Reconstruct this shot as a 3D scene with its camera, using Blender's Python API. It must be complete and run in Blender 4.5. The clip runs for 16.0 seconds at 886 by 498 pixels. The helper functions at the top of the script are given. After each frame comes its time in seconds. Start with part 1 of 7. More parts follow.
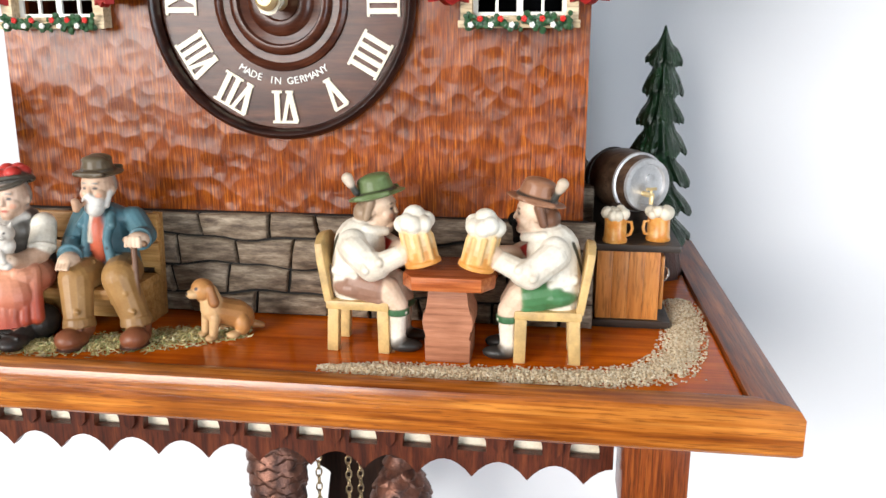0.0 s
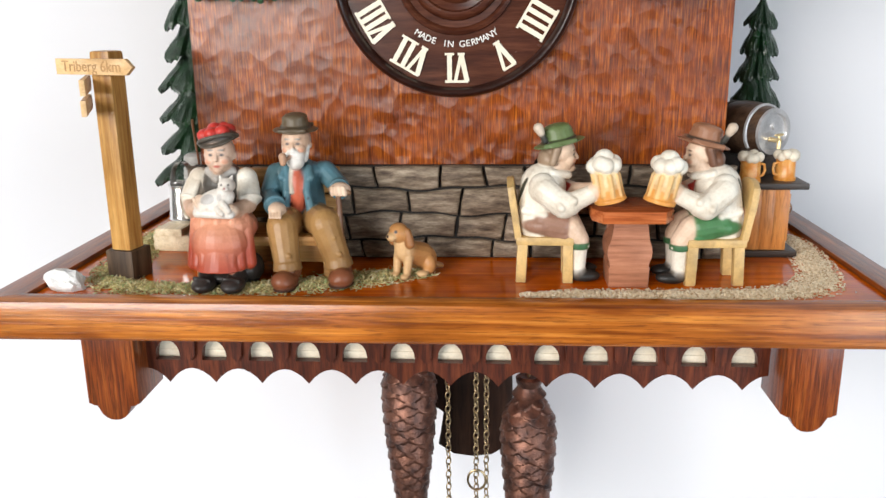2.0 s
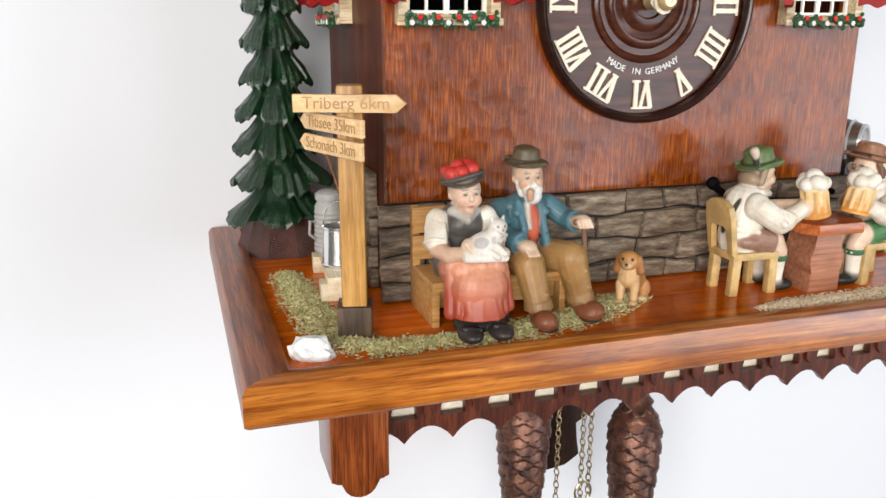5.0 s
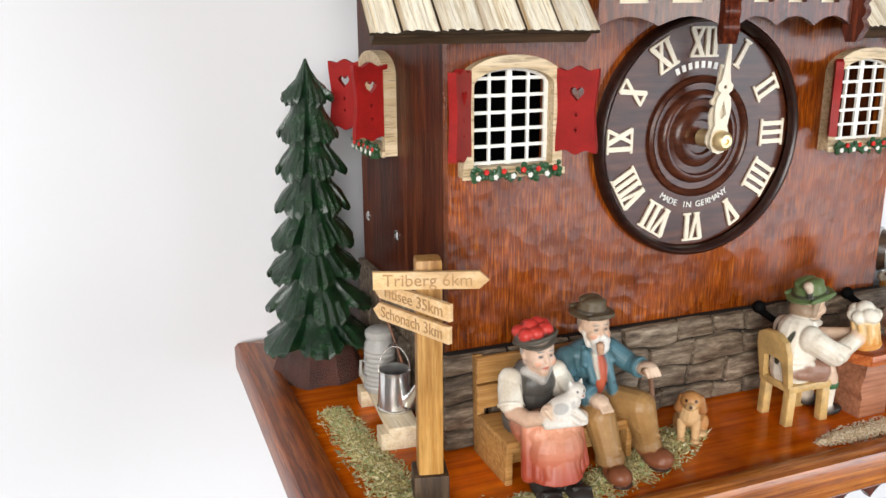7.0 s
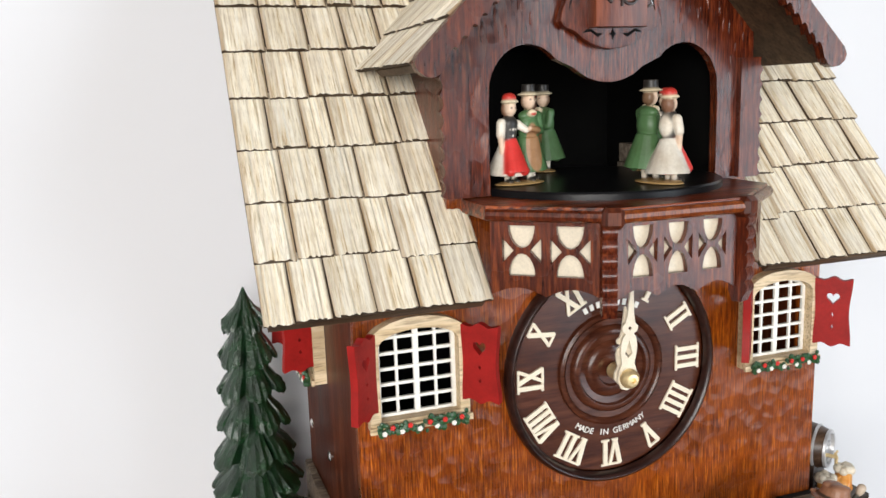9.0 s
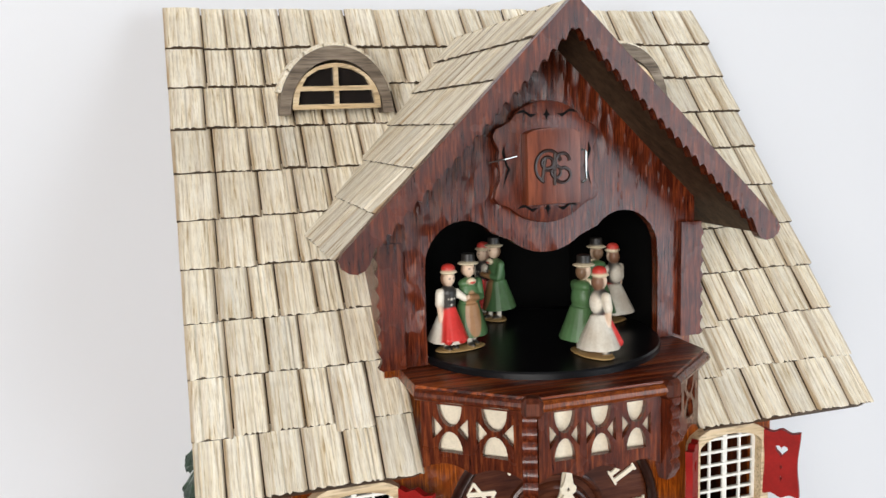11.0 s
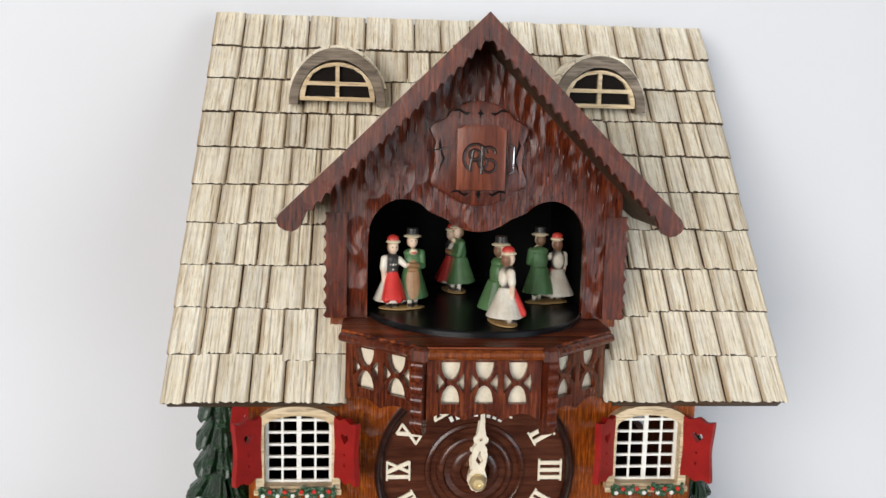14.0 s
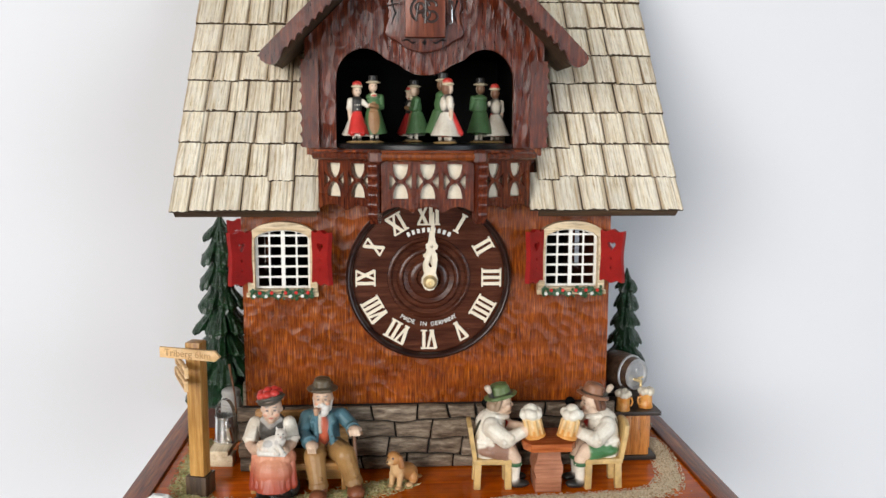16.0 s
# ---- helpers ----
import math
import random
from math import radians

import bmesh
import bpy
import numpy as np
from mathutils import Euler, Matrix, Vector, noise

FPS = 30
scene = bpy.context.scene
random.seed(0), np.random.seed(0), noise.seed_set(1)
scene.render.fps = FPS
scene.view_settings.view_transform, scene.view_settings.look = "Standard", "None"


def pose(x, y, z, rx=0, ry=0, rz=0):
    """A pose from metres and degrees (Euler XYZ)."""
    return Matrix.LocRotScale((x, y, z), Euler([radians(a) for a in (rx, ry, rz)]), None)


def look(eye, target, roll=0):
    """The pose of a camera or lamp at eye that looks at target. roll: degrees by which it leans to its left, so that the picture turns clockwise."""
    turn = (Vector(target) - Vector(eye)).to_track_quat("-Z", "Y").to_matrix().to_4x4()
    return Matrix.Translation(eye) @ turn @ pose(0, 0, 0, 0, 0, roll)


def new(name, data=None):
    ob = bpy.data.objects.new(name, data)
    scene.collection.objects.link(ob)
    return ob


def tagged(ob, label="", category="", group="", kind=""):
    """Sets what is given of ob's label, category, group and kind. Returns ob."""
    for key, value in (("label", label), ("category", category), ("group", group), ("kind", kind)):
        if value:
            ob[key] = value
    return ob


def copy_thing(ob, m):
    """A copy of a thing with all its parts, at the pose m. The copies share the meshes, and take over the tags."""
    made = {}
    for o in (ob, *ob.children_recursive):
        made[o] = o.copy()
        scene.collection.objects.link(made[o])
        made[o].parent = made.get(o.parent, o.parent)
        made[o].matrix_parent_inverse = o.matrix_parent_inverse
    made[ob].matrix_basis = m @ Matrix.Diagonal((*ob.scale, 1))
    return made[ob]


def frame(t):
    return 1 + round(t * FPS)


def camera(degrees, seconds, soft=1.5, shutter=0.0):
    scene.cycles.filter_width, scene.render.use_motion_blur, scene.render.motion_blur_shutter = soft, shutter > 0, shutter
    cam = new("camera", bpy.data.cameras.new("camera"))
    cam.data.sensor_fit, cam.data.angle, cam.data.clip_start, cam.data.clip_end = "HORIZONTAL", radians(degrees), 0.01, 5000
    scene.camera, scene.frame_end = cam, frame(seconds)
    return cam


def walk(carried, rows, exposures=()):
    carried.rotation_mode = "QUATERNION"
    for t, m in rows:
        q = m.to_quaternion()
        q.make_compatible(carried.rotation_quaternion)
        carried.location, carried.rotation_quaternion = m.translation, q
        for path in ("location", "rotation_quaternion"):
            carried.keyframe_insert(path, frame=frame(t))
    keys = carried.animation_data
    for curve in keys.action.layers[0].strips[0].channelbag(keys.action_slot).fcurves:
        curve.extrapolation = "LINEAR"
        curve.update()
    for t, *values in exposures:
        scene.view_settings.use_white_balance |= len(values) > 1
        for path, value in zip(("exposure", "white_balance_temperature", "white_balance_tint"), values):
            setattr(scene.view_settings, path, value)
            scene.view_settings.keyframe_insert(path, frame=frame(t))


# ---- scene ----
# The walk. The origin lies on the chalet's front wall at the height of its deck; x to the right, y into the wall.
cam = camera(56.1, 16.0)
METRES, EYE, TILT, LEAN, TURN = 1.15, 0.141, -14.0, 0.0, 8.0
ROWS = [
    (0.0, 0.0, 0.0, 0.0, 0.0, 0.0, -0.0),
    (0.5, -0.0039, -0.0109, -0.0135, 0.46, -0.94, 0.17),
    (1.0, -0.0232, -0.0264, -0.0231, 0.07, -1.23, 0.72),
    (1.5, -0.0591, -0.0364, -0.021, -1.54, -1.41, 1.33),
    (2.0, -0.109, -0.0389, -0.0163, -4.35, -1.29, 1.72),
    (2.5, -0.1615, -0.0361, -0.0087, -8.79, -1.44, 1.77),
    (3.0, -0.2091, -0.0257, -0.0043, -14.33, -1.59, 2.01),
    (3.5, -0.2446, -0.0121, -0.0034, -18.18, -1.76, 3.05),
    (4.0, -0.2811, -0.0011, -0.0004, -20.69, -2.25, 4.12),
    (6.5, -0.3787, 0.0642, 0.0645, -28.87, -2.78, 7.19),
    (7.0, -0.3768, 0.0595, 0.0864, -28.79, -2.74, 7.22),
    (7.5, -0.3717, 0.0481, 0.1101, -28.52, -2.3, 7.48),
    (8.0, -0.3556, 0.0337, 0.1292, -27.86, -0.95, 7.82),
    (8.5, -0.338, 0.0206, 0.1462, -27.14, 0.76, 8.17),
    (9.0, -0.3254, 0.0124, 0.1629, -26.44, 1.99, 8.3),
    (9.5, -0.3144, 0.0074, 0.1748, -25.69, 2.97, 8.3),
    (10.0, -0.3059, 0.0005, 0.1881, -25.26, 3.51, 8.27),
    (12.5, -0.2298, -0.082, 0.249, -18.35, 4.64, 5.1),
    (13.0, -0.2105, -0.0997, 0.2404, -15.7, 4.8, 3.69),
    (13.5, -0.1981, -0.1191, 0.2183, -13.72, 5.08, 2.45),
    (14.0, -0.1908, -0.1297, 0.1903, -12.24, 5.33, 1.59),
    (14.5, -0.1878, -0.1415, 0.1587, -11.28, 5.4, 1.49),
    (15.0, -0.1993, -0.1582, 0.1202, -11.45, 5.79, 1.88),
    (15.5, -0.2007, -0.1823, 0.0948, -11.89, 5.57, 2.23),
    (16.0, -0.1809, -0.226, 0.0664, -11.7, 5.76, 2.66),
]
EXPOSURES = [(0.0, 0.81), (2.0, 0.57), (4.0, 0.48), (7.0, 0.47), (10.0, 0.38), (12.5, 0.17), (14.0, 0.20), (16.0, 0.25)]
walk(cam, [(t, pose(0.138, -0.411, EYE, TILT, LEAN, TURN) @ pose(METRES * x, METRES * y, METRES * z, 90 + pitch, roll, yaw)) for t, x, y, z, yaw, pitch, roll in ROWS], EXPOSURES)

# Light: daylight through a wide window and a tall one in the south wall of the room, and one round the corner in its east wall.
world = bpy.data.worlds.new("daylight")
scene.world = world
world.use_nodes = True
sky = world.node_tree.nodes.new("ShaderNodeTexSky")
sky.sky_type, sky.sun_disc, sky.sun_elevation, sky.sun_rotation = "NISHITA", False, radians(40), radians(250)
world.node_tree.links.new(sky.outputs[0], world.node_tree.nodes["Background"].inputs[0])
world.node_tree.nodes["Background"].inputs[1].default_value = 0.1


def window_light(name, eye, target, width, height, watts, colour):
    lamp = bpy.data.lights.new(name, "AREA")
    lamp.shape, lamp.size, lamp.size_y, lamp.energy, lamp.color = "RECTANGLE", width, height, watts, colour
    ob = new(name, lamp)
    ob.matrix_world = look(eye, target)
    return ob


window_light("window_light_south", (-2.20, -3.95, 0.95), (0, 0, 0.15), 2.9, 2.2, 196, (1.0, 0.975, 0.945))
window_light("window_light_tall", (2.32, -3.95, 0.05), (2.32, 0, 0.05), 1.2, 2.3, 42, (0.82, 0.91, 1.0))
window_light("window_light_east", (2.95, -3.10, 0.05), (0, -3.10, 0.05), 1.4, 2.3, 58, (0.82, 0.91, 1.0))

# ---- tools ----
BUILT = {}


def thing(name, m, label, category, group="", kind="", local=False):
    """An empty that parents its parts. Its parts' meshes are in world metres, or, if local, in its own."""
    root = new(name)
    root.empty_display_size = 0.01
    if not isinstance(m, Matrix):
        m = Matrix.Translation(m)
    root.matrix_basis = m
    BUILT[root] = Matrix() if local else m.inverted()
    return tagged(root, label, category, group, kind)


def to_mesh(name, bm, materials, smooth=None):
    bmesh.ops.recalc_face_normals(bm, faces=bm.faces)
    me = bpy.data.meshes.new(name)
    bm.to_mesh(me)
    bm.free()
    for m in materials if isinstance(materials, (list, tuple)) else [materials]:
        me.materials.append(m)
    if smooth is not None:
        me.shade_smooth()
        if smooth < 180:
            me.set_sharp_from_angle(angle=radians(smooth))
    return me


def part(name, bm, material, parent=None, label="", smooth=35, kind="", category=""):
    """Links a bmesh (or a mesh) as one object under a thing or a part."""
    me = to_mesh(name, bm, material, smooth) if isinstance(bm, bmesh.types.BMesh) else bm
    ob = new(name, me)
    if parent is not None:
        ob.parent = parent
        ob.matrix_parent_inverse = BUILT.get(parent, Matrix())
    return tagged(ob, label, category, "", kind)


def box(bm, x0, x1, y0, y1, z0, z1, bevel=0.0, m=None, mat=0, seg=2):
    r = bmesh.ops.create_cube(bm, size=1.0, matrix=Matrix.Translation(((x0 + x1) / 2, (y0 + y1) / 2, (z0 + z1) / 2)) @ Matrix.Diagonal((abs(x1 - x0), abs(y1 - y0), abs(z1 - z0), 1)))
    vs = r["verts"]
    faces = {f for v in vs for f in v.link_faces}
    if bevel:
        edges = list({e for v in vs for e in v.link_edges})
        r = bmesh.ops.bevel(bm, geom=edges, offset=bevel, segments=seg, affect="EDGES", profile=0.6)
        faces = set(r["faces"]) | {f for f in faces if f.is_valid}
    vs = {v for f in faces for v in f.verts}
    for f in faces:
        f.material_index = mat
    if m is not None:
        bmesh.ops.transform(bm, matrix=m, verts=list(vs))
    return vs


AXES = {"xz": lambda u, v, d: (u, d, v), "yz": lambda u, v, d: (d, u, v), "xy": lambda u, v, d: (u, v, d)}


def plate(bm, outline, d0, d1, plane="xz", holes=(), m=None, bevel=0.0, mat=0):
    """A flat plate with holes, cut out along outlines and as thick as d0 to d1."""
    at = AXES[plane]
    made, loops = [], []
    for loop in (outline, *holes):
        vs = [bm.verts.new(at(u, v, d0)) for u, v in loop]
        loops.append(vs)
        made += [bm.edges.new((vs[i], vs[(i + 1) % len(vs)])) for i in range(len(vs))]
    tops = [[bm.verts.new(at(u, v, d1)) for u, v in loop] for loop in (outline, *holes)]
    edges2 = [bm.edges.new((vs[i], vs[(i + 1) % len(vs)])) for vs in tops for i in range(len(vs))]
    faces = []
    if holes or len(outline) > 24:
        for es in (made, edges2):
            faces += [g for g in bmesh.ops.triangle_fill(bm, use_beauty=True, use_dissolve=False, edges=es)["geom"] if isinstance(g, bmesh.types.BMFace)]
    else:
        faces += [bm.faces.new(loops[0]), bm.faces.new(tops[0])]
    for a, b in zip(loops, tops):
        faces += [bm.faces.new((a[i], a[(i + 1) % len(a)], b[(i + 1) % len(a)], b[i])) for i in range(len(a))]
    for f in faces:
        f.material_index = mat
    vs = {v for loop in loops + tops for v in loop}
    if bevel:
        es = [e for e in made + edges2 if e.is_valid]
        r = bmesh.ops.bevel(bm, geom=es, offset=bevel, segments=2, affect="EDGES", profile=0.6)
        for f in r["faces"]:
            f.material_index = mat
        vs = {v for v in vs if v.is_valid} | {v for f in r["faces"] for v in f.verts}
    if m is not None:
        bmesh.ops.transform(bm, matrix=m, verts=list(vs))
    return vs


def lathe(bm, profile, m=None, steps=32, mat=0, wobble=None):
    """A solid of revolution about z from (radius, height) pairs; wobble(angle, height) scales its radius."""
    rings = []
    for r, h in profile:
        ring = []
        for i in range(steps):
            a = 2 * math.pi * i / steps
            k = wobble(a, h) if wobble else 1
            ring.append(bm.verts.new((r * k * math.cos(a), r * k * math.sin(a), h)))
        rings.append(ring)
    faces = []
    for a, b in zip(rings, rings[1:]):
        faces += [bm.faces.new((a[i], a[(i + 1) % steps], b[(i + 1) % steps], b[i])) for i in range(steps)]
    for ring in (rings[0], rings[-1]):
        faces.append(bm.faces.new(ring))
    for f in faces:
        f.material_index = mat
    vs = [v for ring in rings for v in ring]
    if m is not None:
        bmesh.ops.transform(bm, matrix=m, verts=vs)
    return vs


def tube(bm, points, radius, steps=8, mat=0, closed=False):
    """A round bar along points; radius: a number, or one for each point."""
    pts = [Vector(p) for p in points]
    n = len(pts)
    rad = [radius] * n if isinstance(radius, (int, float)) else list(radius)
    rings, side = [], None
    for i, p in enumerate(pts):
        if closed:
            way = pts[(i + 1) % n] - pts[i - 1]
        else:
            way = pts[min(i + 1, n - 1)] - pts[max(i - 1, 0)]
        way.normalize()
        if side is None:
            side = way.orthogonal().normalized()
        side = (side - way * side.dot(way)).normalized()
        up = way.cross(side)
        rings.append([bm.verts.new(p + rad[i] * (math.cos(2 * math.pi * k / steps) * side + math.sin(2 * math.pi * k / steps) * up)) for k in range(steps)])
    pairs = list(zip(rings, rings[1:])) + ([(rings[-1], rings[0])] if closed else [])
    faces = [bm.faces.new((a[k], a[(k + 1) % steps], b[(k + 1) % steps], b[k])) for a, b in pairs for k in range(steps)]
    if not closed:
        faces += [bm.faces.new(rings[0]), bm.faces.new(rings[-1])]
    for f in faces:
        f.material_index = mat
    return [v for r in rings for v in r]


def ball(bm, centre, radii, m=None, seg=16, rings=10, mat=0):
    r = radii if isinstance(radii, (tuple, list)) else (radii,) * 3
    t = Matrix.Translation(centre) @ (m or Matrix()) @ Matrix.Diagonal((*r, 1))
    got = bmesh.ops.create_uvsphere(bm, u_segments=seg, v_segments=rings, radius=1.0, matrix=t)["verts"]
    for f in {f for v in got for f in v.link_faces}:
        f.material_index = mat
    return got


def arc(cx, cy, rx, ry, a0, a1, n):
    return [(cx + rx * math.cos(radians(a0 + (a1 - a0) * i / n)), cy + ry * math.sin(radians(a0 + (a1 - a0) * i / n))) for i in range(n + 1)]


def words(text, size, depth, m, spacing=1.0):
    """Letters of the built-in font as a bmesh, centred, facing -y after m."""
    cu = bpy.data.curves.new("letters", "FONT")
    cu.body, cu.size, cu.extrude, cu.align_x, cu.align_y, cu.space_character, cu.resolution_u = text, size, depth, "CENTER", "CENTER", spacing, 3
    ob = bpy.data.objects.new("letters", cu)
    me = ob.to_mesh()
    bm = bmesh.new()
    bm.from_mesh(me)
    ob.to_mesh_clear()
    bpy.data.objects.remove(ob)
    bpy.data.curves.remove(cu)
    bmesh.ops.transform(bm, matrix=m, verts=bm.verts)
    return bm


# ---- materials ----
def shader(name, rough=0.5, metal=0.0, coat=0.0, spec=0.5):
    mat = bpy.data.materials.new(name)
    mat.use_nodes = True
    b = mat.node_tree.nodes["Principled BSDF"]
    b.inputs["Roughness"].default_value, b.inputs["Metallic"].default_value = rough, metal
    b.inputs["Coat Weight"].default_value, b.inputs["Coat Roughness"].default_value = coat, 0.15
    b.inputs["Specular IOR Level"].default_value = spec
    return mat, mat.node_tree.nodes, mat.node_tree.links, b


def noise_node(nodes, links, scale, detail=4.0, stretch=None, rough=0.55, turn=(0, 0, 0), kind="Object"):
    co = nodes.new("ShaderNodeTexCoord")
    mp = nodes.new("ShaderNodeMapping")
    mp.inputs["Scale"].default_value = stretch or (1, 1, 1)
    mp.inputs["Rotation"].default_value = [radians(a) for a in turn]
    links.new(co.outputs[kind], mp.inputs[0])
    n = nodes.new("ShaderNodeTexNoise")
    n.inputs["Scale"].default_value, n.inputs["Detail"].default_value, n.inputs["Roughness"].default_value = scale, detail, rough
    links.new(mp.outputs[0], n.inputs["Vector"])
    return n, mp


def ramp(nodes, links, source, stops):
    r = nodes.new("ShaderNodeValToRGB")
    while len(r.color_ramp.elements) < len(stops):
        r.color_ramp.elements.new(0.5)
    for e, (at, colour) in zip(r.color_ramp.elements, stops):
        e.position, e.color = at, (*colour, 1)
    links.new(source, r.inputs[0])
    return r


def mix(nodes, links, kind, factor, a, b):
    n = nodes.new("ShaderNodeMix")
    n.data_type, n.blend_type = "RGBA", kind
    for sock, value in ((n.inputs[0], factor), (n.inputs[6], a), (n.inputs[7], b)):
        if isinstance(value, bpy.types.NodeSocket):
            links.new(value, sock)
        else:
            sock.default_value = value if isinstance(value, (int, float)) else (*value, 1)
    return n.outputs[2]


def bump(nodes, links, b, height, strength, distance, before=None):
    n = nodes.new("ShaderNodeBump")
    n.inputs["Strength"].default_value, n.inputs["Distance"].default_value = strength, distance
    links.new(height, n.inputs["Height"])
    if before:
        links.new(before.outputs[0], n.inputs["Normal"])
    links.new(n.outputs[0], b.inputs["Normal"])
    return n


def wood(name, dark, mid, light, grain="z", rough=0.4, coat=0.0, fine=150.0, relief=0.25, random_tint=0.0, turn=(0, 0, 0), streak=1.0, spec=0.35, short=0.09, cuts=(0.30, 0.5, 0.68), cloud=22.0, murk=0.62):
    """Stained wood: long streaks along its grain, broad cloudy stain, pores and a fine relief."""
    mat, nodes, links, b = shader(name, rough, 0, coat, spec)
    k = short
    along = {"x": (k, 1, 1), "y": (1, k, 1), "z": (1, 1, k)}[grain]
    n1, mp = noise_node(nodes, links, fine, 5, along, 0.6, turn)
    n2, _ = noise_node(nodes, links, fine * 3.5, 3, along, 0.6, turn)
    n3, _ = noise_node(nodes, links, cloud, 4)
    r1 = ramp(nodes, links, n1.outputs[0], list(zip(cuts, (dark, mid, light))))
    r2 = ramp(nodes, links, n2.outputs[0], [(0.36, (0.45, 0.42, 0.4)), (0.5, (1, 1, 1))])
    r3 = ramp(nodes, links, n3.outputs[0], [(0.3, (murk, murk * 0.94, murk * 0.89)), (0.7, (1.15, 1.15, 1.15))])
    c = mix(nodes, links, "MULTIPLY", 0.75 * streak, r1.outputs[0], r2.outputs[0])
    c = mix(nodes, links, "MULTIPLY", 0.8, c, r3.outputs[0])
    if random_tint:
        info = nodes.new("ShaderNodeObjectInfo")
        r4 = ramp(nodes, links, info.outputs["Random"], [(0, (1 - random_tint,) * 3), (0.5, (1, 0.98, 0.94)), (1, (1 + random_tint * 0.5,) * 3)])
        c = mix(nodes, links, "MULTIPLY", 1.0, c, r4.outputs[0])
        links.new(info.outputs["Random"], mp.inputs["Location"])
    links.new(c, b.inputs["Base Color"])
    rr = nodes.new("ShaderNodeMapRange")
    rr.inputs[3].default_value, rr.inputs[4].default_value = rough * 0.75, min(1, rough * 1.35)
    links.new(n3.outputs[0], rr.inputs[0])
    links.new(rr.outputs[0], b.inputs["Roughness"])
    bump(nodes, links, b, n2.outputs[0], relief, 0.0006)
    return mat


def paint(name, colour, rough=0.45, vary=0.25, scale=60.0, relief=0.1, metal=0.0, coat=0.0, second=None, distance=0.0005, spec=0.5):
    """Paint or lacquer, a little uneven in tone, with brush relief."""
    mat, nodes, links, b = shader(name, rough, metal, coat, spec)
    n1, _ = noise_node(nodes, links, scale, 5)
    n2, _ = noise_node(nodes, links, scale * 7, 3)
    low = second or tuple(c * (1 - vary) for c in colour)
    r1 = ramp(nodes, links, n1.outputs[0], [(0.32, low), (0.62, colour)])
    r2 = ramp(nodes, links, n2.outputs[0], [(0.3, (0.86, 0.86, 0.86)), (0.6, (1.03, 1.03, 1.03))])
    links.new(mix(nodes, links, "MULTIPLY", 0.7, r1.outputs[0], r2.outputs[0]), b.inputs["Base Color"])
    bump(nodes, links, b, n2.outputs[0], relief, distance)
    return mat


def hammered(name, dark, mid, light, chip=(0.95, 0.0, 1.0), scale=122, depth=0.0011, rough=0.34, coat=0.10, short=0.05):
    """Stained front boards, chipped all over by a gouge, under a satin lacquer."""
    mat = wood(name, dark, mid, light, "z", rough, coat, 1150, 0.25, short=short, cloud=30.0, murk=0.36, spec=0.26)
    nodes, links = mat.node_tree.nodes, mat.node_tree.links
    b = nodes["Principled BSDF"]
    co = nodes.new("ShaderNodeTexCoord")
    warp = nodes.new("ShaderNodeTexNoise")
    warp.inputs["Scale"].default_value = 55
    links.new(co.outputs["Object"], warp.inputs["Vector"])
    add = nodes.new("ShaderNodeVectorMath")
    add.operation = "MULTIPLY_ADD"
    add.inputs[1].default_value = (0.006, 0.0, 0.006)
    links.new(warp.outputs["Color"], add.inputs[0])
    links.new(co.outputs["Object"], add.inputs[2])
    mp = nodes.new("ShaderNodeMapping")
    mp.inputs["Scale"].default_value = chip
    links.new(add.outputs[0], mp.inputs[0])
    vo = nodes.new("ShaderNodeTexVoronoi")
    vo.feature, vo.inputs["Scale"].default_value, vo.inputs["Smoothness"].default_value = "SMOOTH_F1", scale, 0.22
    links.new(mp.outputs[0], vo.inputs["Vector"])
    patch, _ = noise_node(nodes, links, 21, 3)
    fade = ramp(nodes, links, patch.outputs[0], [(0.36, (0.30, 0.30, 0.30)), (0.58, (1, 1, 1))])
    dent = nodes.new("ShaderNodeMath")
    dent.operation = "MULTIPLY"
    links.new(vo.outputs["Distance"], dent.inputs[0])
    links.new(fade.outputs[0], dent.inputs[1])
    old = [n for n in nodes if n.bl_idname == "ShaderNodeBump"][0]
    bump(nodes, links, b, dent.outputs[0], 1.0, depth, old)
    return mat


